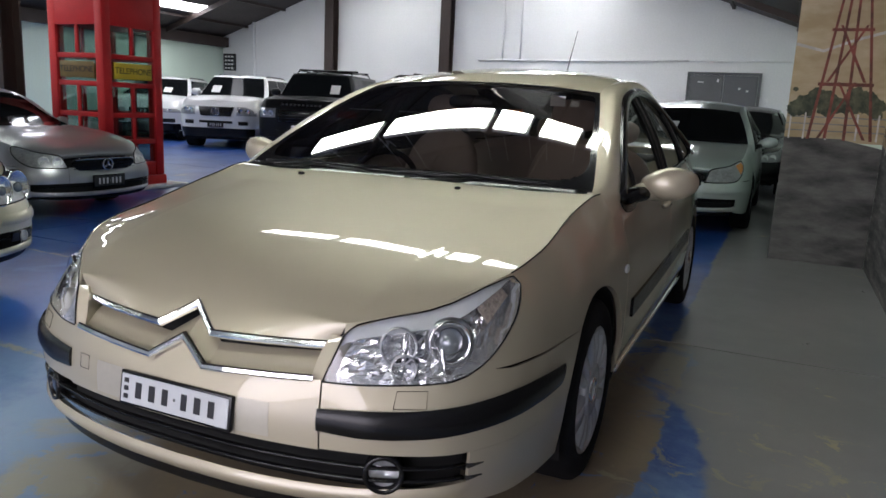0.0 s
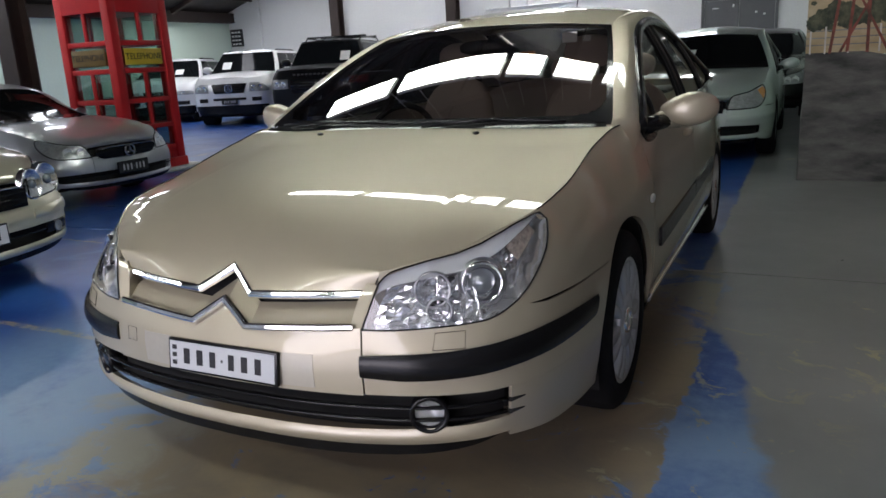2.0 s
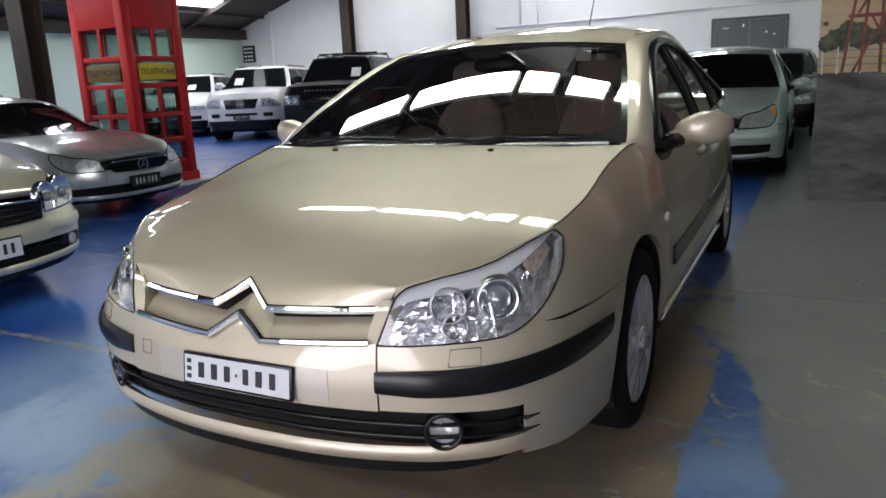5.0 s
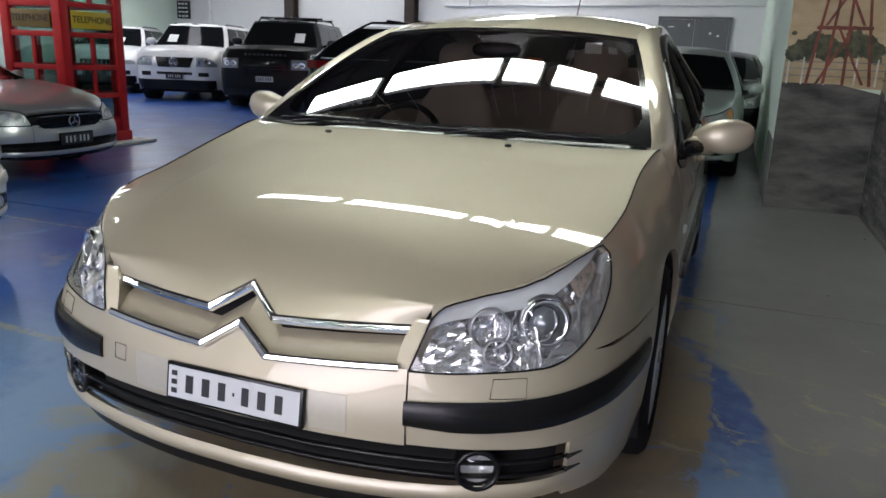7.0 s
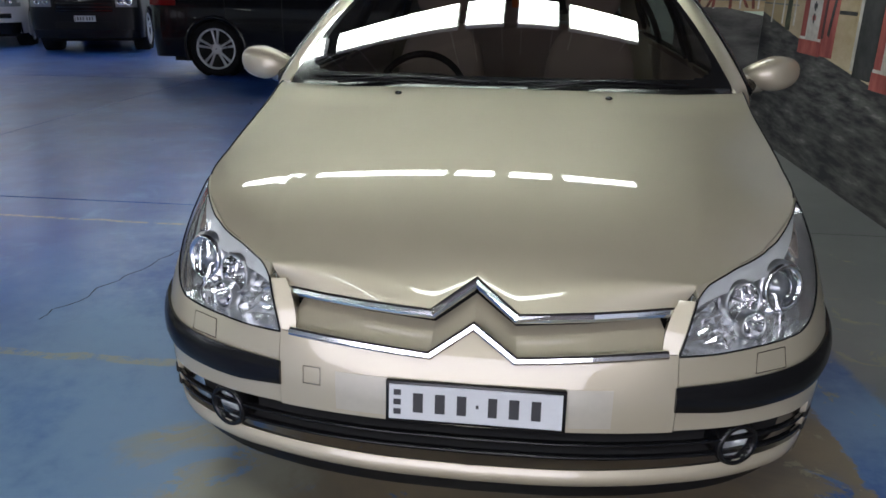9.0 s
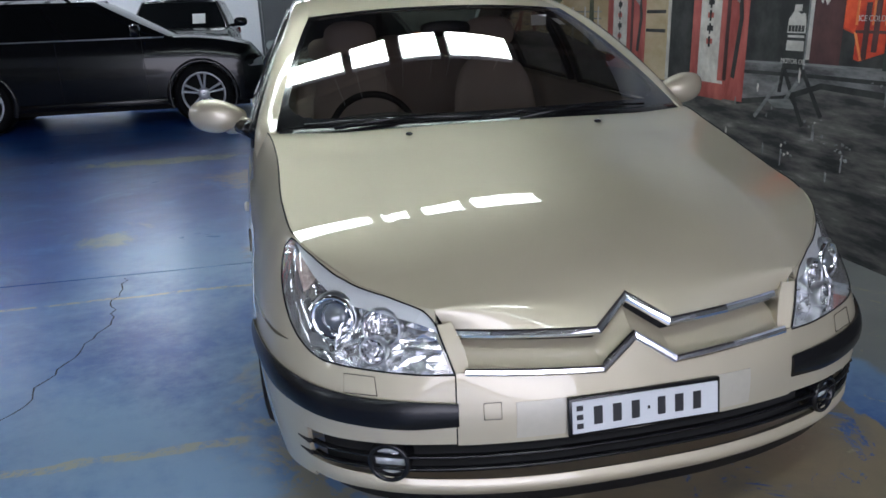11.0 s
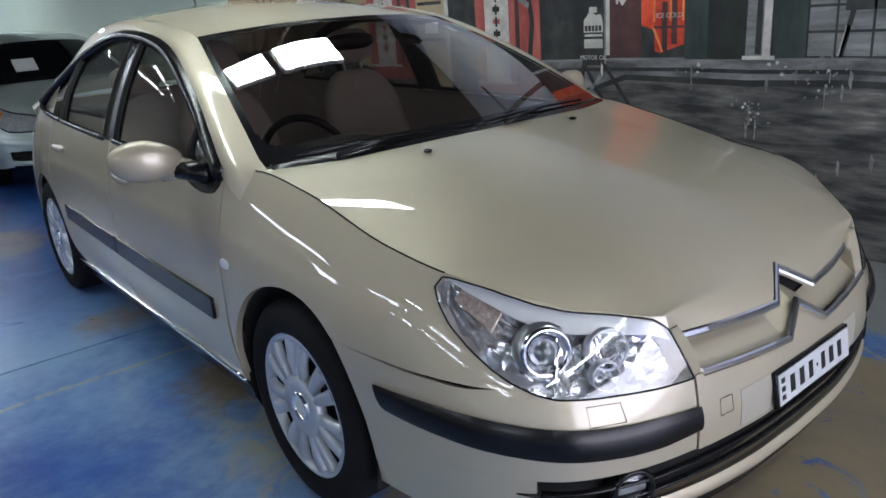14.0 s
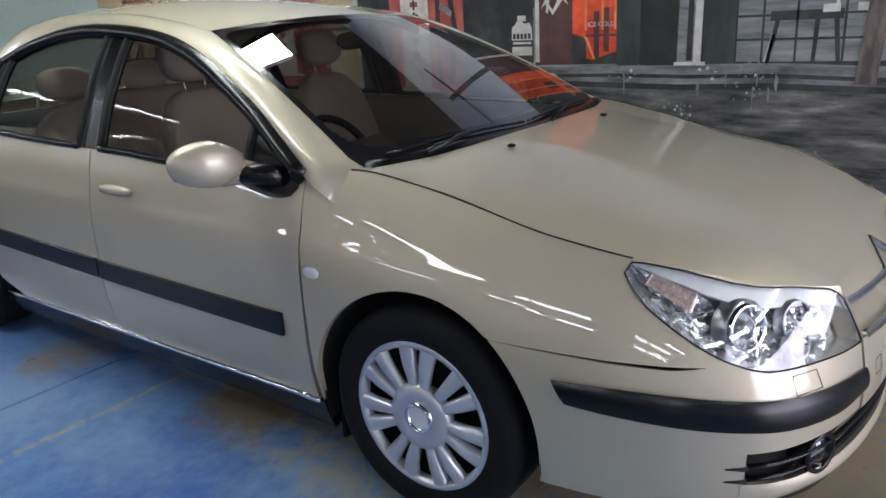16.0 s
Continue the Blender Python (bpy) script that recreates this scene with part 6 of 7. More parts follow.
def plate(parent, m, w=0.372, h=0.107, dark=False, name="number_plate"):
    """A number plate with its mark as plain bars."""
    fr = part(name, moved(box(-w / 2 - 0.008, w / 2 + 0.008, -0.006, 0.008, -h / 2 - 0.008, h / 2 + 0.008, 0.003), m), PLASTIC, parent, "number plate in a black frame")
    part("plate_face", moved(box(-w / 2, w / 2, -0.0085, -0.006, -h / 2, h / 2), m), INK if dark else PLATEWHITE, fr, "", False)
    x = -w / 2 + 0.045
    for bw in (0.036, 0.036, 0.034, 0.010, 0.032, 0.036, 0.034):
        hh = 0.28 * h if bw > 0.02 else 0.05 * h
        part("plate_bar", moved(box(x + 0.2 * bw, x + 0.8 * bw, -0.0098, -0.0085, -hh, hh), m), PLATEWHITE if dark else INK, fr, "", False)
        x += bw + 0.0115
    if not dark:
        for k in (-1, 0, 1):
            part("plate_bar", moved(box(-w / 2 + 0.010, -w / 2 + 0.026, -0.0098, -0.0085, 0.28 * h * k - 0.08 * h, 0.28 * h * k + 0.08 * h), m), INK, fr, "", False)
    return fr


def sheet_on_screen(car, warp, t, u, w, h):
    a = Vector(warp(tuple(cabin(t, u))))
    b2 = Vector(warp(tuple(cabin(t + 0.05, u))))
    up = (b2 - a).normalized()
    n = up.cross(Vector((1, 0, 0))).normalized() * -1
    n = n if n.z > 0 else -n
    vs = []
    for dx, dz in ((-w, 0), (w, 0), (w, h), (-w, h)):
        vs.append(tuple(a + Vector((dx, 0, 0)) + up * dz + n * 0.006))
    part("price_sheet", (vs + [tuple(Vector(v) - n * 0.002) for v in vs], [(0, 1, 2, 3), (7, 6, 5, 4)]), PAPER, car, "white price sheet", False)


def parked(name, label, paint, m, L, Wd, H, r=0.32, front="plain", plate_z=0.5, dark_plate=False):
    wp = scaled(L, Wd, H, front == "star")
    car, fd, rd, B = car_body(name, label, paint, Matrix(), wp, False, None, r, "alloy", front, "car", 0.55)
    p = wp((0, 0.012, plate_z))
    plate(car, pose(0, p[1] - 0.006, p[2]), dark=dark_plate)
    if front == "amber":
        sheet_on_screen(car, wp, 0.16, -0.30, 0.11, 0.26)
    at = lambda x, z, off: wp(skin(s_x(abs(x)), z, off)) if x >= 0 else mirrored(([wp(skin(s_x(-x), z, off))], []))[0][0]
    for sg in (1, -1):
        if front == "twin":
            fs = np.array([[at(sg * (0.52 + 0.20 * i / 5), 0.340 + 0.055 * j / 2, 0.004) for j in range(3)] for i in range(6)])
            fog = part("fog_surround", panel(fs if sg > 0 else fs[::-1], 0, 0.01), PLASTIC, car)
            q = at(sg * 0.62, 0.368, 0.006)
            part("fog_lamp", moved(lathe([(0.034, 0.01), (0.034, -0.006), (0.026, -0.004), (0.001, 0.0)], 20, "y"), pose(q[0], q[1], q[2], 0, 0, sg * 20)), LAMPFACE, fog)
        if front == "twin":
            for fx, r0 in ((0.70, 0.112), (0.49, 0.098)):
                q = at(sg * fx, 0.665, 0.012)
                mm = pose(q[0], q[1], q[2], -4, 0, sg * 20)
                eye = part("round_headlamp", moved(lathe([(r0, 0.03), (r0, -0.008), (r0 * 0.9, -0.014), (r0 * 0.84, -0.006)], 32, "y"), mm), CHROME, car, "round headlamp in a chrome ring")
                part("reflector", moved(lathe([(r0 * 0.85, -0.004), (r0 * 0.6, 0.014), (r0 * 0.25, 0.022), (0.001, 0.02)], 24, "y"), mm), REFLECTOR, eye)
                part("bulb_shield", moved(blob(0, -0.004, 0, r0 * 0.3, r0 * 0.25, r0 * 0.3, 2, 14, 10), mm), LENSBALL, eye)
    if front in ("star", "twin"):
        pts = [wp((x, 0.036 + 0.25 * x * x - 0.010, 0.678 - 0.010 * (abs(x) / 0.37) ** 4)) for x in np.linspace(-0.37, 0.37, 15)]
        part("grille_trim", tube(pts, 0.008, 6), CHROME, car)
    car.matrix_world = m
    return car


def suv_car(label, paint, m, L, Wd, H, front, wheel_r=0.38, sheet=0.3, rails=0.0, corner=0.36, rake=0.62, tail_drop=0.30, drop=0.13):
    """A tall car built of a rounded lower shell and a glazed cabin; its front faces -y before m is applied."""
    car = empty("suv_car", label, "car", None, "parked cars")
    hw = Wd / 2
    hood, z_low = 0.68 * H, 0.27
    nose_top = hood - drop * H
    y_cowl, y_head = 1.22, 1.22 + rake
    hubs = (0.90, L - 0.98)

    def top(y):
        q = max(0.0, min(1.0, y / y_cowl))
        return nose_top + (hood - nose_top) * (1 - (1 - q) ** 2.2) + 0.04 * max(0.0, (y - 2.0) / (L - 2.0))

    def outline(kk, n=9):
        """The plan of the lower shell at the share kk of its height: points from the nose's middle round to the tail's."""
        w = hw - 0.035 * (2 * kk - 0.9) ** 2 - 0.05 * max(0.0, (kk - 0.75) / 0.25) ** 2
        y0 = 0.03 * (1 - kk) + 0.02 + (0.17 * max(0.0, (kk - 0.66) / 0.34) ** 2)
        y1, r, rb = L - 0.04 * abs(kk - 0.4), corner, 0.22
        pts = [(x, y0 + 0.05 * (x / hw) ** 2) for x in np.linspace(0, w - r, 5)]
        yb = pts[-1][1]
        pts += [(w - r + r * math.sin(a), yb + r * 0.85 * (1 - math.cos(a))) for a in np.linspace(0, math.pi / 2, n)[1:]]
        pts += [(w, y) for y in np.linspace(yb + r * 0.85, y1 - rb, 70)[1:]]
        pts += [(w - rb * (1 - math.cos(a)), y1 - rb + rb * math.sin(a)) for a in np.linspace(0, math.pi / 2, n)[1:]]
        return pts + [(x, y1) for x in np.linspace(w - rb, 0, 4)[1:]]

    def shell(x, kk, out=0.0):
        """A point of the nose at the width x."""
        o = [q for q in outline(kk)][:13]
        y = float(np.interp(abs(x), [q[0] for q in o], [q[1] for q in o]))
        return np.array((x, y - out, z_low + kk * (top(0.1) - z_low)))

    ks = np.linspace(0, 1, 25)
    rings = [[(x, y, z_low + kk * (top(y) - z_low)) for x, y in outline(kk)] for kk in ks]
    half = np.array(rings)
    hv = [tuple(v) for v in half.reshape(-1, 3)]
    mid_of = lambda f: np.mean([hv[i] for i in f], axis=0)
    in_arch = lambda c: any(math.hypot(c[1] - hy, c[2] - wheel_r) < wheel_r * 1.10 for hy in hubs) and c[0] > hw * 0.6
    hf = [f for f in grid_faces(*half.shape[:2], True) if not in_arch(mid_of(f))]
    body = join((hv, hf), mirrored((hv, hf)))
    edge = outline(1.0)
    deck = np.array([[(x * u, y, top(y) + 0.035 * (1 - u * u) * min(1.0, 0.3 + y)) for u in np.linspace(-1, 1, 15)] for x, y in edge if x > 0.05])
    part("body", join(body, (([tuple(v) for v in deck.reshape(-1, 3)]), grid_faces(*deck.shape[:2], True))), paint, car)
    part("underbody", box(-hw + 0.16, hw - 0.16, 0.30, L - 0.3, 0.20, z_low + 0.04, 0.01), MATTE, car)
    # cabin
    z0 = hood - 0.02
    wg = lambda t: hw - 0.075 - 0.20 * t**1.2
    yf = lambda t: y_cowl + (y_head - y_cowl) * t + 0.02 * math.sin(math.pi * t)
    yb = lambda t: L - 0.10 - tail_drop * t**1.4
    zc = lambda t: z0 + (H - 0.055 - z0) * t

    def cab(t, n=7, r=0.16):
        w, a, b = wg(t), yf(t), yb(t)
        pts = [(x, a - 0.10 * (1 - (x / w) ** 2)) for x in np.linspace(0, w - r, 6)]
        y_ = pts[-1][1]
        pts += [(w - r + r * math.sin(q), y_ + r * (1 - math.cos(q))) for q in np.linspace(0, math.pi / 2, n)[1:]]
        pts += [(w, y) for y in np.linspace(y_ + r, b - r, 8)[1:]]
        pts += [(w - r + r * math.cos(q), b - r + r * math.sin(q)) for q in np.linspace(0, math.pi / 2, n)[1:]]
        return pts + [(x, b) for x in np.linspace(w - r, 0, 4)[1:]]

    tt = np.linspace(0, 1, 8)
    ch = np.array([[(x, y, zc(t)) for x, y in cab(t)] for t in tt])
    lid = cab(1.0)
    roof = np.array([[(x * u, y + (0.03 if i == 0 else 0), H - 0.055 + 0.055 * (1 - u * u) * min(1.0, 0.35 + (y - y_head + 0.2))) for u in np.linspace(-1, 1, 13)] for i, (x, y) in enumerate(lid) if x > 0.04])
    flat = lambda P: [tuple(v) for v in P.reshape(-1, 3)]
    side_faces = grid_faces(*ch.shape[:2], True)
    part("cabin", join((flat(ch), side_faces), mirrored((flat(ch), side_faces)), (flat(roof), grid_faces(*roof.shape[:2], True))), paint, car)
    ws = np.array([[(wg(t) * 0.93 * u, yf(t) - 0.10 * (1 - (0.93 * u) ** 2) - 0.012, zc(t) + 0.006) for u in np.linspace(-1, 1, 17)] for t in np.linspace(0.06, 0.93, 8)])
    part("windscreen", panel(ws, 0, 0.006, True), DARKGLASS, car, "dark windscreen")
    part("screen_scuttle", tube([tuple(p + np.array((0, -0.02, -0.02))) for p in ws[0]], 0.022, 6), PLASTIC, car)
    for sg in (1, -1):
        sd = (lambda vf: vf) if sg > 0 else mirrored
        cut = [0.0, 0.36, 0.70, 1.0]
        for i in range(3):
            G = np.zeros((8, 6, 3))
            for a in range(8):
                for b in range(6):
                    t = 0.10 + 0.78 * b / 5
                    q = cut[i] + 0.012 + (cut[i + 1] - cut[i] - 0.024) * a / 7
                    yy = yf(t) + 0.13 + (yb(t) - 0.16 - yf(t) - 0.13) * q
                    G[a, b] = (wg(t) + 0.006, yy, zc(t))
            part("side_window", sd(panel(G, 0, 0.006)), DARKGLASS, car)
        line = [(wg(0.05) + 0.012, y, zc(0.06)) for y in np.linspace(yf(0) + 0.10, yb(0) - 0.2, 12)]
        part("window_trim", sd(tube(line, 0.010, 6)), SATIN if front == "wing" else PLASTIC, car)
        mz = hood + 0.10
        mir = part("door_mirror", sd(blob(hw + 0.11, y_cowl + 0.42, mz, 0.12, 0.07, 0.085, 2.6, 16, 10)), paint, car)
        part("mirror_arm", sd(tube([(hw - 0.08, y_cowl + 0.40, mz - 0.06), (hw + 0.06, y_cowl + 0.42, mz - 0.05)], 0.03, 8)), PLASTIC, mir)
        if rails is not None:
            rz, rx = H - 0.045 + rails, wg(1) - 0.05
            part("roof_bar", sd(tube([(rx, y_head + 0.25, H - 0.05), (rx, y_head + 0.40, rz + 0.02), (rx, L - 1.05, rz + 0.02), (rx, L - 0.85, H - 0.05)], 0.018, 8)), PLASTIC, car)
        for hy in hubs:
            above = lambda vf: (vf[0], [f for f in vf[1] if max(vf[0][i][2] for i in f) > z_low - wheel_r])
            flare = lathe([(wheel_r * 1.24, -0.014), (wheel_r * 1.20, 0.004), (wheel_r * 1.10, 0.012), (wheel_r * 1.07, 0.004), (wheel_r * 1.07, -0.03)], 48)
            part("arch_flare", sd(moved(above(flare), pose(hw - 0.004, hy, wheel_r))), paint, car)
            well = lathe([(wheel_r * 1.075, -0.02), (wheel_r * 1.09, -0.28), (0.05, -0.28)], 40)
            part("wheel_well", sd(moved(well, pose(hw - 0.004, hy, wheel_r))), MATTE, car)
            wheel_parts(car, sg * (hw - 0.125), hy, wheel_r, wheel_r, sg, "alloy")
        for yd in (y_cowl + 0.38, y_cowl + 1.42, y_cowl + 2.25):
            kd = np.linspace(0.12, 0.97, 6)
            part("door_gap", sd(tube([(hw - 0.035 * (2 * q - 0.9) ** 2 + 0.001, yd, z_low + q * (top(yd) - z_low)) for q in kd], 0.004, 5)), MATTE, car)
        part("sill", sd(box(hw - 0.075, hw - 0.012, hubs[0] + wheel_r, hubs[1] - wheel_r, 0.27, 0.36, 0.012)), PLASTIC, car)

    if rails:
        for yr in (y_head + 0.62, L - 1.35):
            part("cross_bar", tube([(-wg(1) - 0.02, yr, H + rails), (wg(1) + 0.02, yr, H + rails)], 0.022, 8), PLASTIC, car, "black roof cross bar")

    def patch(name_, xa, xb, k0, k1, material, out=0.008, plabel="", nx=9, pinch=0.0, parent=None, roll=0.012):
        """A piece laid on the nose between two widths and two shares of its height."""
        P = np.array([[shell(x * (1 - pinch * (1 - j / 4)), k0 + (k1 - k0) * j / 4, out) for j in range(5)] for x in np.linspace(xa, xb, nx)])
        return part(name_, panel(P, 0, roll), material, parent or car, plabel)

    low = 0.26 if front != "bars" else 0.16
    patch("bumper_skirt", -hw * 0.93, hw * 0.93, 0.0, low, PLASTIC, 0.010, "black lower bumper", 21)
    if front == "star":
        gr = patch("grille", -0.43, 0.43, 0.60, 0.87, PLASTIC, 0.012, "black slatted grille", 11, 0.16)
        for i in range(4):
            patch("grille_slat", -0.37, 0.37, 0.635 + 0.058 * i, 0.648 + 0.058 * i, MATTE, 0.020, "", 9, 0.08, gr)
        c = shell(0, 0.735, 0.03)
        part("badge", moved(lathe([(0.080, 0.0), (0.088, -0.010), (0.098, 0.0)], 24, "y"), pose(*c)), CHROME, gr, "chrome ring badge")
        for a in (90, 210, 330):
            part("badge_arm", tube([tuple(c), tuple(c + np.array((0.088 * math.cos(radians(a)), 0, 0.088 * math.sin(radians(a)))))], [0.018, 0.006], 6), CHROME, gr)
        patch("intake", -0.40, 0.40, 0.40, 0.47, MATTE, 0.010, "", 9)
        for sg in (1, -1):
            lamp = patch("headlamp", *sorted((sg * 0.50, sg * (hw - 0.04))), 0.63, 0.88, LAMPFACE, 0.012, "clear headlamp", 9)
            for fx in (0.60, 0.74):
                c = shell(sg * fx, 0.745, 0.016)
                part("lamp_ring", moved(lathe([(0.066, 0.012), (0.066, -0.004), (0.055, -0.004), (0.03, 0.006), (0.001, 0.006)], 20, "y"), pose(*c, 0, 0, sg * 22)), CHROME, lamp)
            patch("fog_surround", *sorted((sg * 0.54, sg * 0.76)), 0.36, 0.47, MATTE, 0.010, "", 6)
    elif front == "bars":
        gr = patch("grille", -0.50, 0.50, 0.50, 0.80, PLASTIC, 0.012, "black barred grille", 11)
        for i in range(4):
            patch("grille_slat", -0.49, 0.49, 0.52 + 0.068 * i, 0.545 + 0.068 * i, GLOSSBLACK, 0.024, "", 9, 0, gr)
        for i in range(10):
            x = -0.42 + 0.093 * i
            patch("lettering_bar", x - 0.028, x + 0.028, 0.90, 0.935, SATIN, 0.012, "", 3, 0, gr, 0.004)
        patch("intake", -0.55, 0.55, 0.19, 0.32, MATTE, 0.012, "", 9)
        for sg in (1, -1):
            lamp = patch("headlamp", *sorted((sg * 0.56, sg * (hw - 0.06))), 0.60, 0.82, LAMPDIM, 0.012, "square clear headlamp", 7)
            for fx in (0.66, 0.80):
                c = shell(sg * fx, 0.71, 0.016)
                part("lamp_ring", moved(lathe([(0.060, 0.012), (0.060, -0.004), (0.048, -0.004), (0.03, 0.006), (0.001, 0.006)], 20, "y"), pose(*c, 0, 0, sg * 10)), CHROME, lamp)
    else:
        gr = patch("grille", -0.36, 0.36, 0.22, 0.80, PLASTIC, 0.012, "dark grille in a bright frame", 9, 0.15)
        for i in range(6):
            x = -0.27 + 0.108 * i
            patch("grille_slat", x - 0.012, x + 0.012, 0.26, 0.77, SATIN, 0.018, "", 3, 0, gr, 0.004)
        patch("grille_frame", -0.37, 0.37, 0.80, 0.825, SATIN, 0.016, "", 9, 0, gr)
        for sg in (1, -1):
            lamp = patch("headlamp", *sorted((sg * 0.46, sg * (hw - 0.03))), 0.66, 0.80, LAMPFACE, 0.010, "slim clear headlamp", 10)
            c = shell(sg * 0.66, 0.73, 0.014)
            part("lamp_ring", moved(lathe([(0.05, 0.012), (0.05, -0.004), (0.04, -0.004), (0.02, 0.006), (0.001, 0.006)], 20, "y"), pose(*c, 0, 0, sg * 24)), CHROME, lamp)
            patch("air_inlet", *sorted((sg * 0.48, sg * 0.80)), 0.30, 0.44, MATTE, 0.010, "", 6)
    for sg in (1, -1):
        tl = [(sg * (hw + 0.002 - 0.10 * max(0.0, (y - L + 0.22) / 0.22) ** 2), y) for y in np.linspace(L - 0.46, L - 0.06, 7)]
        G = np.array([[(x, y, zz) for zz in np.linspace(hood - 0.15, hood - 0.03, 4)] for x, y in tl])
        part("tail_lamp", panel(G if sg > 0 else G[::-1], 0, 0.02), TAILRED, car, "red tail lamp")
    c = shell(0, 0.36 if front != "bars" else 0.38, 0.030)
    plate(car, pose(*c), dark=front != "bars")
    if sheet is not None:
        a, b = Vector(ws[1, 8]), Vector(ws[4, 8])
        up = (b - a).normalized()
        nn = up.cross(Vector((1, 0, 0))).normalized()
        nn = nn if nn.y < 0 else -nn
        vs = [tuple(a + Vector((sheet + dx, 0, 0)) + up * dz + nn * 0.02) for dx, dz in ((-0.11, 0), (0.11, 0), (0.11, 0.26), (-0.11, 0.26))]
        part("price_sheet", (vs + [tuple(Vector(v) - nn * 0.003) for v in vs], [(0, 1, 2, 3), (7, 6, 5, 4)]), PAPER, car, "white price sheet", False)
    car.matrix_world = m
    return car


LAMPDIM = mat("smoked_lamp_face", (0.30, 0.31, 0.33), 0.10, 0.4, 1.0, 0.3, 12, 40)
suv_car("white luxury SUV with black grille and price sheet", WHITE, pose(-10.95, 12.55, 0, 0, 0, 22), 4.78, 1.92, 1.80, "star", 0.39, -0.42, 0.0, 0.42, 0.62, 0.34, 0.09)
suv_car("white large SUV with dark grille beside a white wall", WHITE, pose(-13.95, 13.2, 0, 0, 0, 30), 5.0, 1.98, 1.72, "wing", 0.40, 0.30, 0.0, 0.40, 0.85, 0.5)
suv_car("black boxy SUV with roof bars and barred grille", BLACK, pose(-8.25, 12.15, 0, 0, 0, 18), 4.78, 1.98, 1.90, "bars", 0.40, 0.45, 0.05, 0.20, 0.46, 0.16, 0.06)
suv_car("dark grey SUV with silver alloy wheels, side on", DARK, pose(-0.86, 10.25, 0, 0, 0, 92), 4.63, 1.90, 1.66, "wing", 0.385, None, 0.06, 0.40, 0.95, 0.66)
suv_car("dark SUV with a price sheet behind its screen", DARK, pose(-2.35, 11.9, 0, 0, 0, 0), 4.7, 1.9, 1.72, "wing", 0.37, 0.35, None, 0.36, 0.60)
parked("sedan_car", "pale green silver sedan parked behind the hatchback", PALE, pose(0.24, 6.95, 0), 4.5, 1.77, 1.47, 0.32, "amber", 0.42)
parked("estate_car", "dark grey car parked behind the pale sedan", DARK, pose(0.62, 11.6, 0), 4.5, 1.8, 1.50, 0.32, "plain")
parked("roadster_car", "silver roadster with a black slatted grille", SILVER, pose(-4.78, 4.05, 0, 0, 0, 90), 4.1, 1.71, 1.27, 0.31, "star", 0.42, True)
parked("sedan_car", "cream gold sedan with round twin headlamps", CREAM, pose(-2.68, 1.06, 0, 0, 0, 90), 4.9, 1.82, 1.42, 0.33, "twin", 0.42)
parked("estate_car", "pale green estate car beyond the steel column", PALE, pose(-12.3, 8.3, 0, 0, 0, 90), 4.7, 1.8, 1.5, 0.32, "plain")
parked("sedan_car", "dark green sedan beyond the steel column", DARK, pose(-12.2, 5.6, 0, 0, 0, 90), 4.7, 1.8, 1.45, 0.32, "plain")

# ---- the hatchback that the walk goes round ----
c5, fd, rd, B5 = car_body("hatchback_car", "champagne gold hatchback with chrome chevron grille bars, clean and parked", GOLD, Matrix(), None, True, None, 0.318, "cover", "chevron", "car", 1.0)
plate(B5, pose(0.010, 0.041, 0.465, -8), 0.370, 0.078)
back_grid = np.zeros((25, 4, 3))
for i in range(25):
    for j in range(4):
        x, z = -0.30 + 0.60 * i / 24, 0.420 + 0.090 * j / 3
        back_grid[i, j] = (x, skin(s_x(abs(x)), z, 0.0055)[1], z)
part("plate_backing", panel(back_grid, 0, 0.004), mat("pale_bumper_plastic", (0.46, 0.43, 0.36), 0.4, 0.3, 0.4, 0.05), B5, "pale plate backing")
for sg in (1, -1):
    q0 = [skin(s_x(0.612) + a, 0.528 + b2, 0.0015) for a, b2 in ((0, 0), (0.082, 0.001), (0.086, 0.043), (0.008, 0.041), (0, 0))]
    line = [(sg * q[0], q[1], q[2]) for q in q0]
    part("washer_flap", tube(line, 0.0009, 5, False), PLASTIC, B5)
part("tow_cover", tube([(x, skin(s_x(abs(x)), z, 0.0085)[1], z) for x, z in ((-0.375, 0.475), (-0.335, 0.475), (-0.335, 0.515), (-0.375, 0.515), (-0.375, 0.475))], 0.0008, 5, False), PLASTIC, B5)
for sg in (1, -1):
    part("washer_jet", blob(sg * 0.341, 1.098, 0.973, 0.012, 0.014, 0.006, 2.2, 12, 8), PLASTIC, c5)
for sg, x0, x1 in ((1, -0.68, -0.05), (1, -0.02, 0.62)):
    pts = []
    for i in range(12):
        x = x0 + (x1 - x0) * i / 11
        q = cabin(0.016 + 0.012 * math.sin(math.pi * i / 11), x / 0.79)
        pts.append((x, q[1] - 0.010, q[2] + 0.006))
    w = part("wiper", tube(pts, 0.005, 6), PLASTIC, c5, "black windscreen wiper")
    part("wiper_arm", tube([(x0 + 0.10, pts[2][1] - 0.05, pts[2][2] - 0.012), (x0 + 0.3, pts[5][1] - 0.02, pts[5][2] + 0.001), pts[7]], [0.009, 0.006, 0.003], 6), PLASTIC, w)
cowl = []
for j in range(25):
    u = -0.98 + 1.96 * j / 24
    q = cabin(0.0, u)
    cowl.append((q[0], q[1] - 0.022, q[2] - 0.014))
part("cowl_panel", bar_along(cowl, 0.075, 0.014, (0, 0.9, 0.4)), PLASTIC, c5, "black cowl panel", True)
label_grid = np.array([[cabin(0.545 + 0.055 * i / 3, 0.80 + 0.055 * j / 3) - np.array((0, -0.006, 0.006)) for j in range(4)] for i in range(4)])
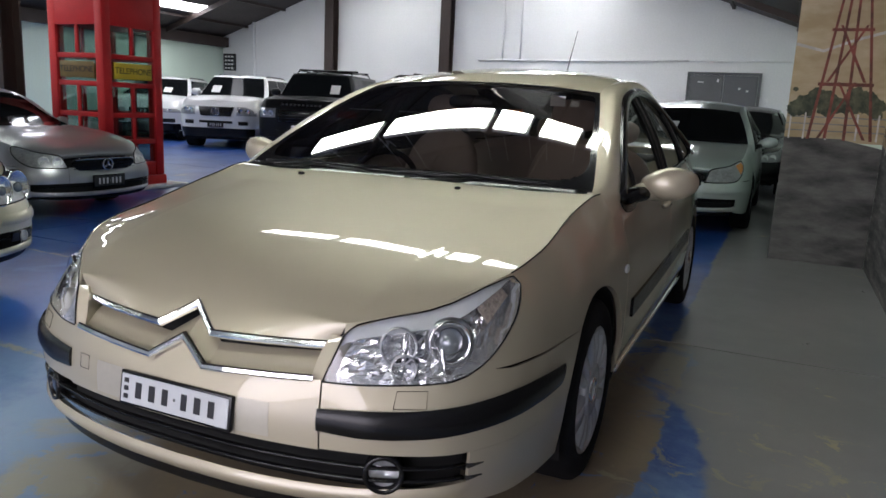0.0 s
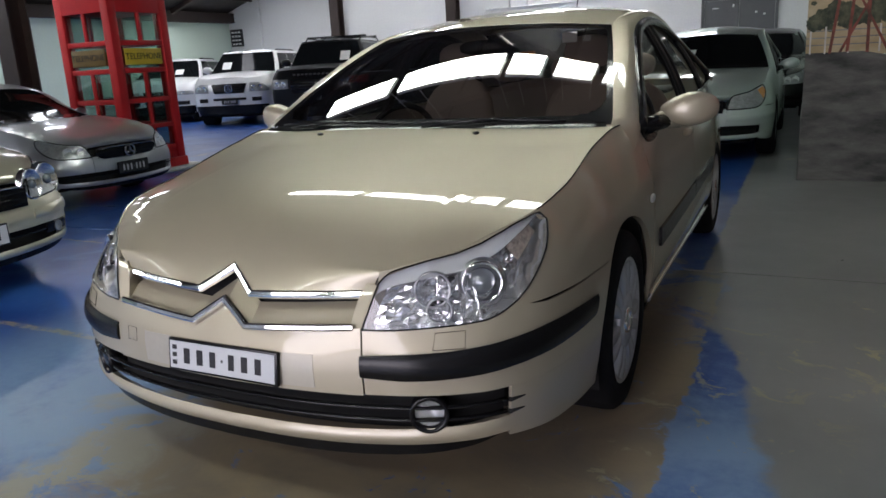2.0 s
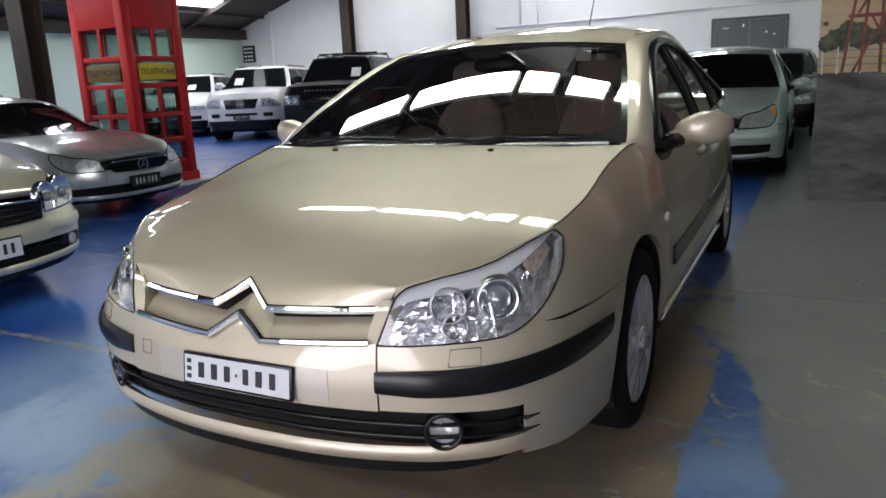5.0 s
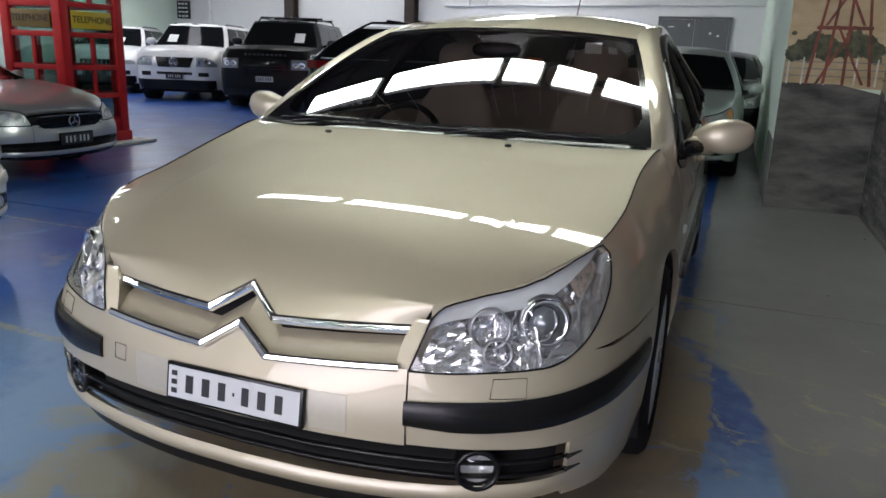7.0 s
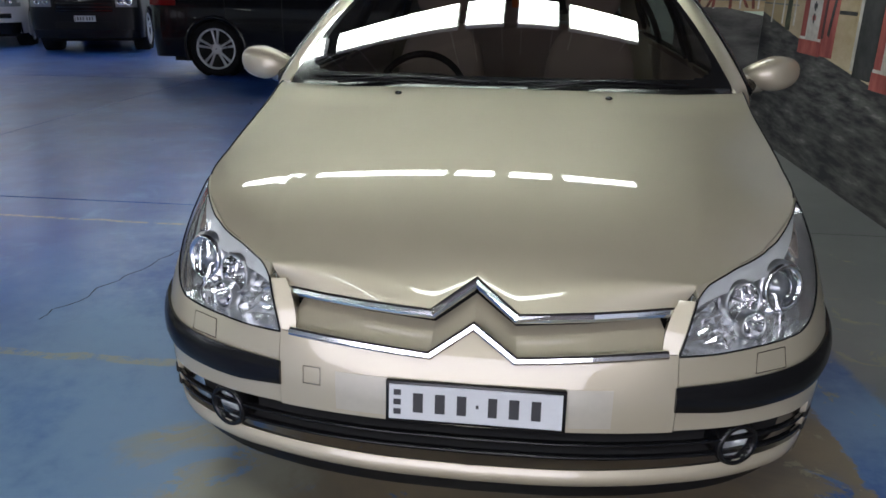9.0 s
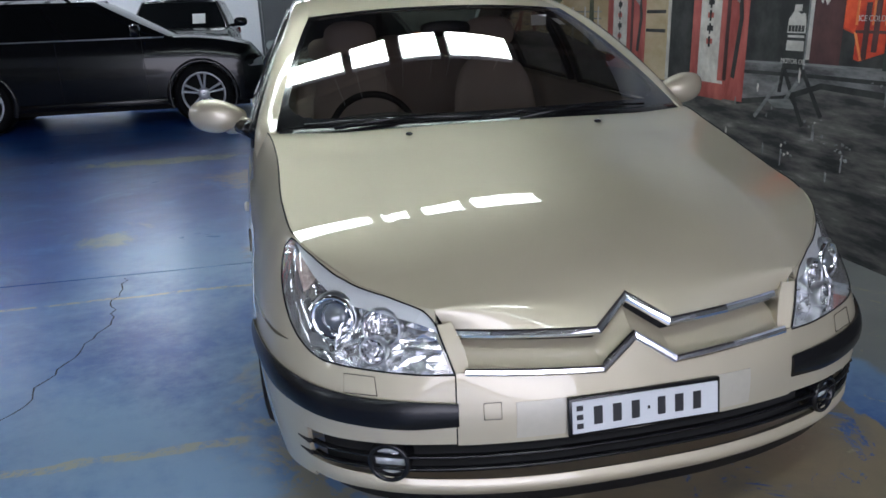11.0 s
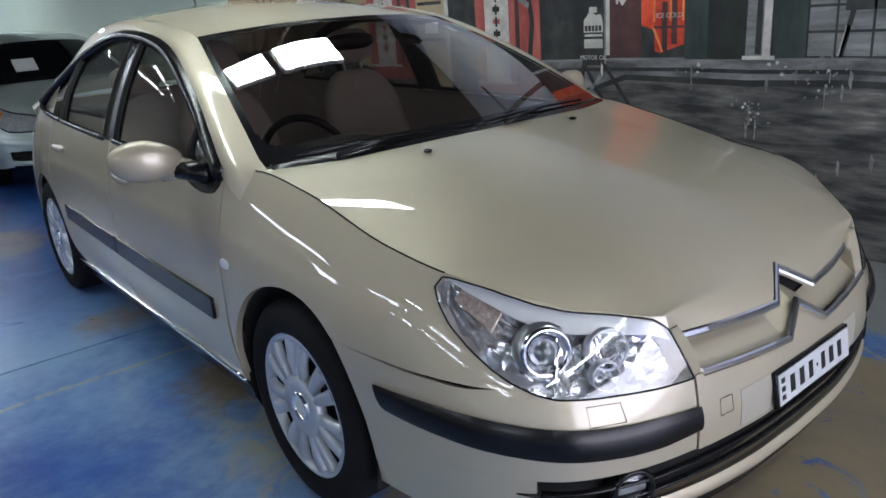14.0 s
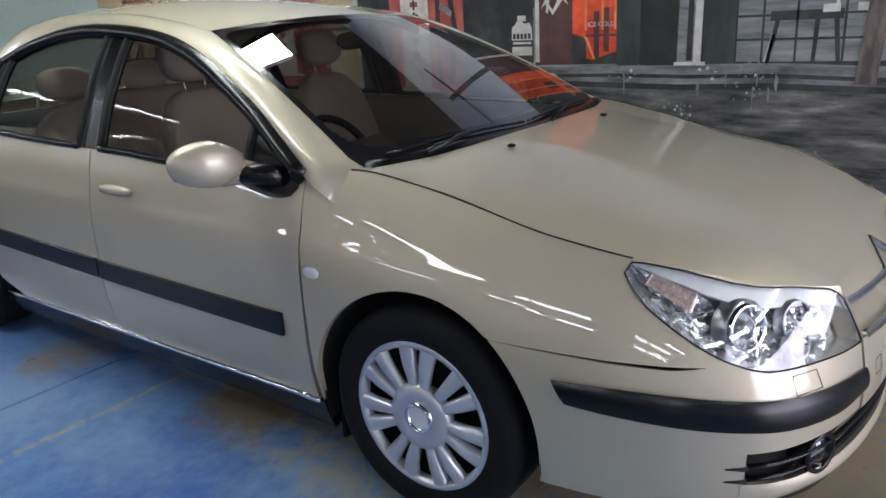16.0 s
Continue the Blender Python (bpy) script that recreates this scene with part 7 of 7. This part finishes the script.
part("screen_label", panel(label_grid, 0, 0, True), PAPER, c5, "small white label inside the windscreen")
part("aerial", tube([(0.02, 3.50, 1.43), (0.02, 3.56, 1.49), (0.03, 3.74, 1.80)], [0.010, 0.004, 0.002], 8), PLASTIC, c5, "thin black roof aerial")

# cabin inside
inside = empty("cabin_trim", "", "")
for key in list(inside.keys()):
    del inside[key]
inside.parent = c5
part("floor_pan", box(-0.74, 0.74, 1.25, 3.9, 0.28, 0.34, 0.01), TRIM, inside)
dash = []
for j in range(25):
    u = -1 + 2 * j / 24
    for yy, zz in ((1.42, 0.60), (1.60, 0.86), (1.52, 0.93), (1.36, 0.955)):
        dash.append((0.76 * u, yy - 0.16 * (1 - u * u) * (0.3 if yy > 1.5 else 1.0) + (0.08 if yy > 1.5 else 0), zz + (0.012 if zz > 0.9 else 0.0)))
part("dashboard", (dash, grid_faces(25, 4)), TRIM, inside, "grey dashboard")
part("instrument_hood", blob(-0.37, 1.60, 0.93, 0.20, 0.12, 0.05, 2.6), TRIM, inside)
whl = []
for k in range(41):
    a = 2 * math.pi * k / 40
    whl.append((-0.37 + 0.185 * math.cos(a), 1.80 + 0.075 * math.sin(a), 0.86 + 0.170 * math.sin(a)))
sw_ = part("steering_wheel", tube(whl, 0.015, 8, False), PLASTIC, inside, "black steering wheel")
part("wheel_boss", blob(-0.37, 1.785, 0.86, 0.075, 0.03, 0.06, 2.4), PLASTIC, sw_)
for a in (0, 180, 270):
    part("wheel_spoke", tube([(-0.37, 1.785, 0.86), (-0.37 + 0.18 * math.cos(radians(a)), 1.80 + 0.075 * math.sin(radians(a)), 0.86 + 0.165 * math.sin(radians(a)))], [0.022, 0.012], 6), PLASTIC, sw_)


def seat(x, y, w=0.26):
    s = part("seat", blob(x, y, 0.50, w, 0.27, 0.09, 3.0), CLOTH, inside, "beige cloth seat")
    bk = blob(0, 0, 0.31, w * 0.96, 0.085, 0.33, 2.8)
    bk = ([(vx * (1 - 0.18 * max(0, vz) / 0.64), vy + 0.03 * math.cos(vx * 9), vz) for vx, vy, vz in bk[0]], bk[1])
    part("seat_back", moved(bk, pose(x, y + 0.22, 0.52, -16)), CLOTH, s)
    part("headrest", moved(blob(0, 0, 0.745, 0.135, 0.055, 0.085, 2.6), pose(x, y + 0.22, 0.52, -14)), CLOTH, s)
    for dx in (-0.05, 0.05):
        part("headrest_post", moved(tube([(dx, 0, 0.60), (dx, 0, 0.72)], 0.007, 6), pose(x, y + 0.22, 0.52, -15)), SATIN, s)
    return s


seat(-0.37, 2.18)
seat(0.37, 2.18)
bench = part("rear_bench", blob(0, 3.05, 0.48, 0.66, 0.26, 0.10, 3.4), CLOTH, inside, "beige cloth rear bench")
part("bench_back", moved(blob(0, 0, 0.30, 0.66, 0.09, 0.32, 3.2), pose(0, 3.28, 0.50, -20)), CLOTH, bench)
for x in (-0.42, 0.0, 0.42):
    part("headrest", moved(blob(x, 0, 0.68, 0.13, 0.05, 0.075, 2.6), pose(0, 3.28, 0.50, -18)), CLOTH, bench)
part("parcel_shelf", box(-0.62, 0.62, 3.50, 4.20, 0.965, 0.985, 0.005), TRIM, inside)
for sg in (1, -1):
    dt = ruled(path((s_y(1.50), 0.30), (s_y(3.55), 0.30)), path((s_y(1.50), 0.94), (s_y(3.55), 0.975)), 20, 6, -0.055)
    vf = panel(dt, 0, 0)
    part("door_lining", vf if sg > 0 else mirrored(vf), CLOTH, inside, "beige door lining")
hl = np.array([[cabin(0.74 + 0.66 * i / 8, -0.93 + 1.86 * j / 12) - np.array((0, 0, 0.035)) for j in range(13)] for i in range(9)])
part("headlining", panel(hl, 0, 0), mat("pale_headlining", (0.45, 0.42, 0.37), 0.95, 0, 0, 0.06, 5, 200), inside, "pale headlining")
q = cabin(0.58, 0.0)
part("interior_mirror", blob(q[0], q[1] + 0.10, q[2] - 0.035, 0.115, 0.018, 0.034, 2.8), PLASTIC, inside)
part("screen_sticker", box(0.40, 0.47, 1.985, 1.989, 1.285, 1.33), PAPER, inside, "small pale sticker", False)
part("seat_tag", box(-0.03, 0.05, 2.62, 2.64, 1.20, 1.26), mat("orange_card", (0.65, 0.16, 0.03), 0.7, 0, 0, 0.05), inside, "orange card", False)
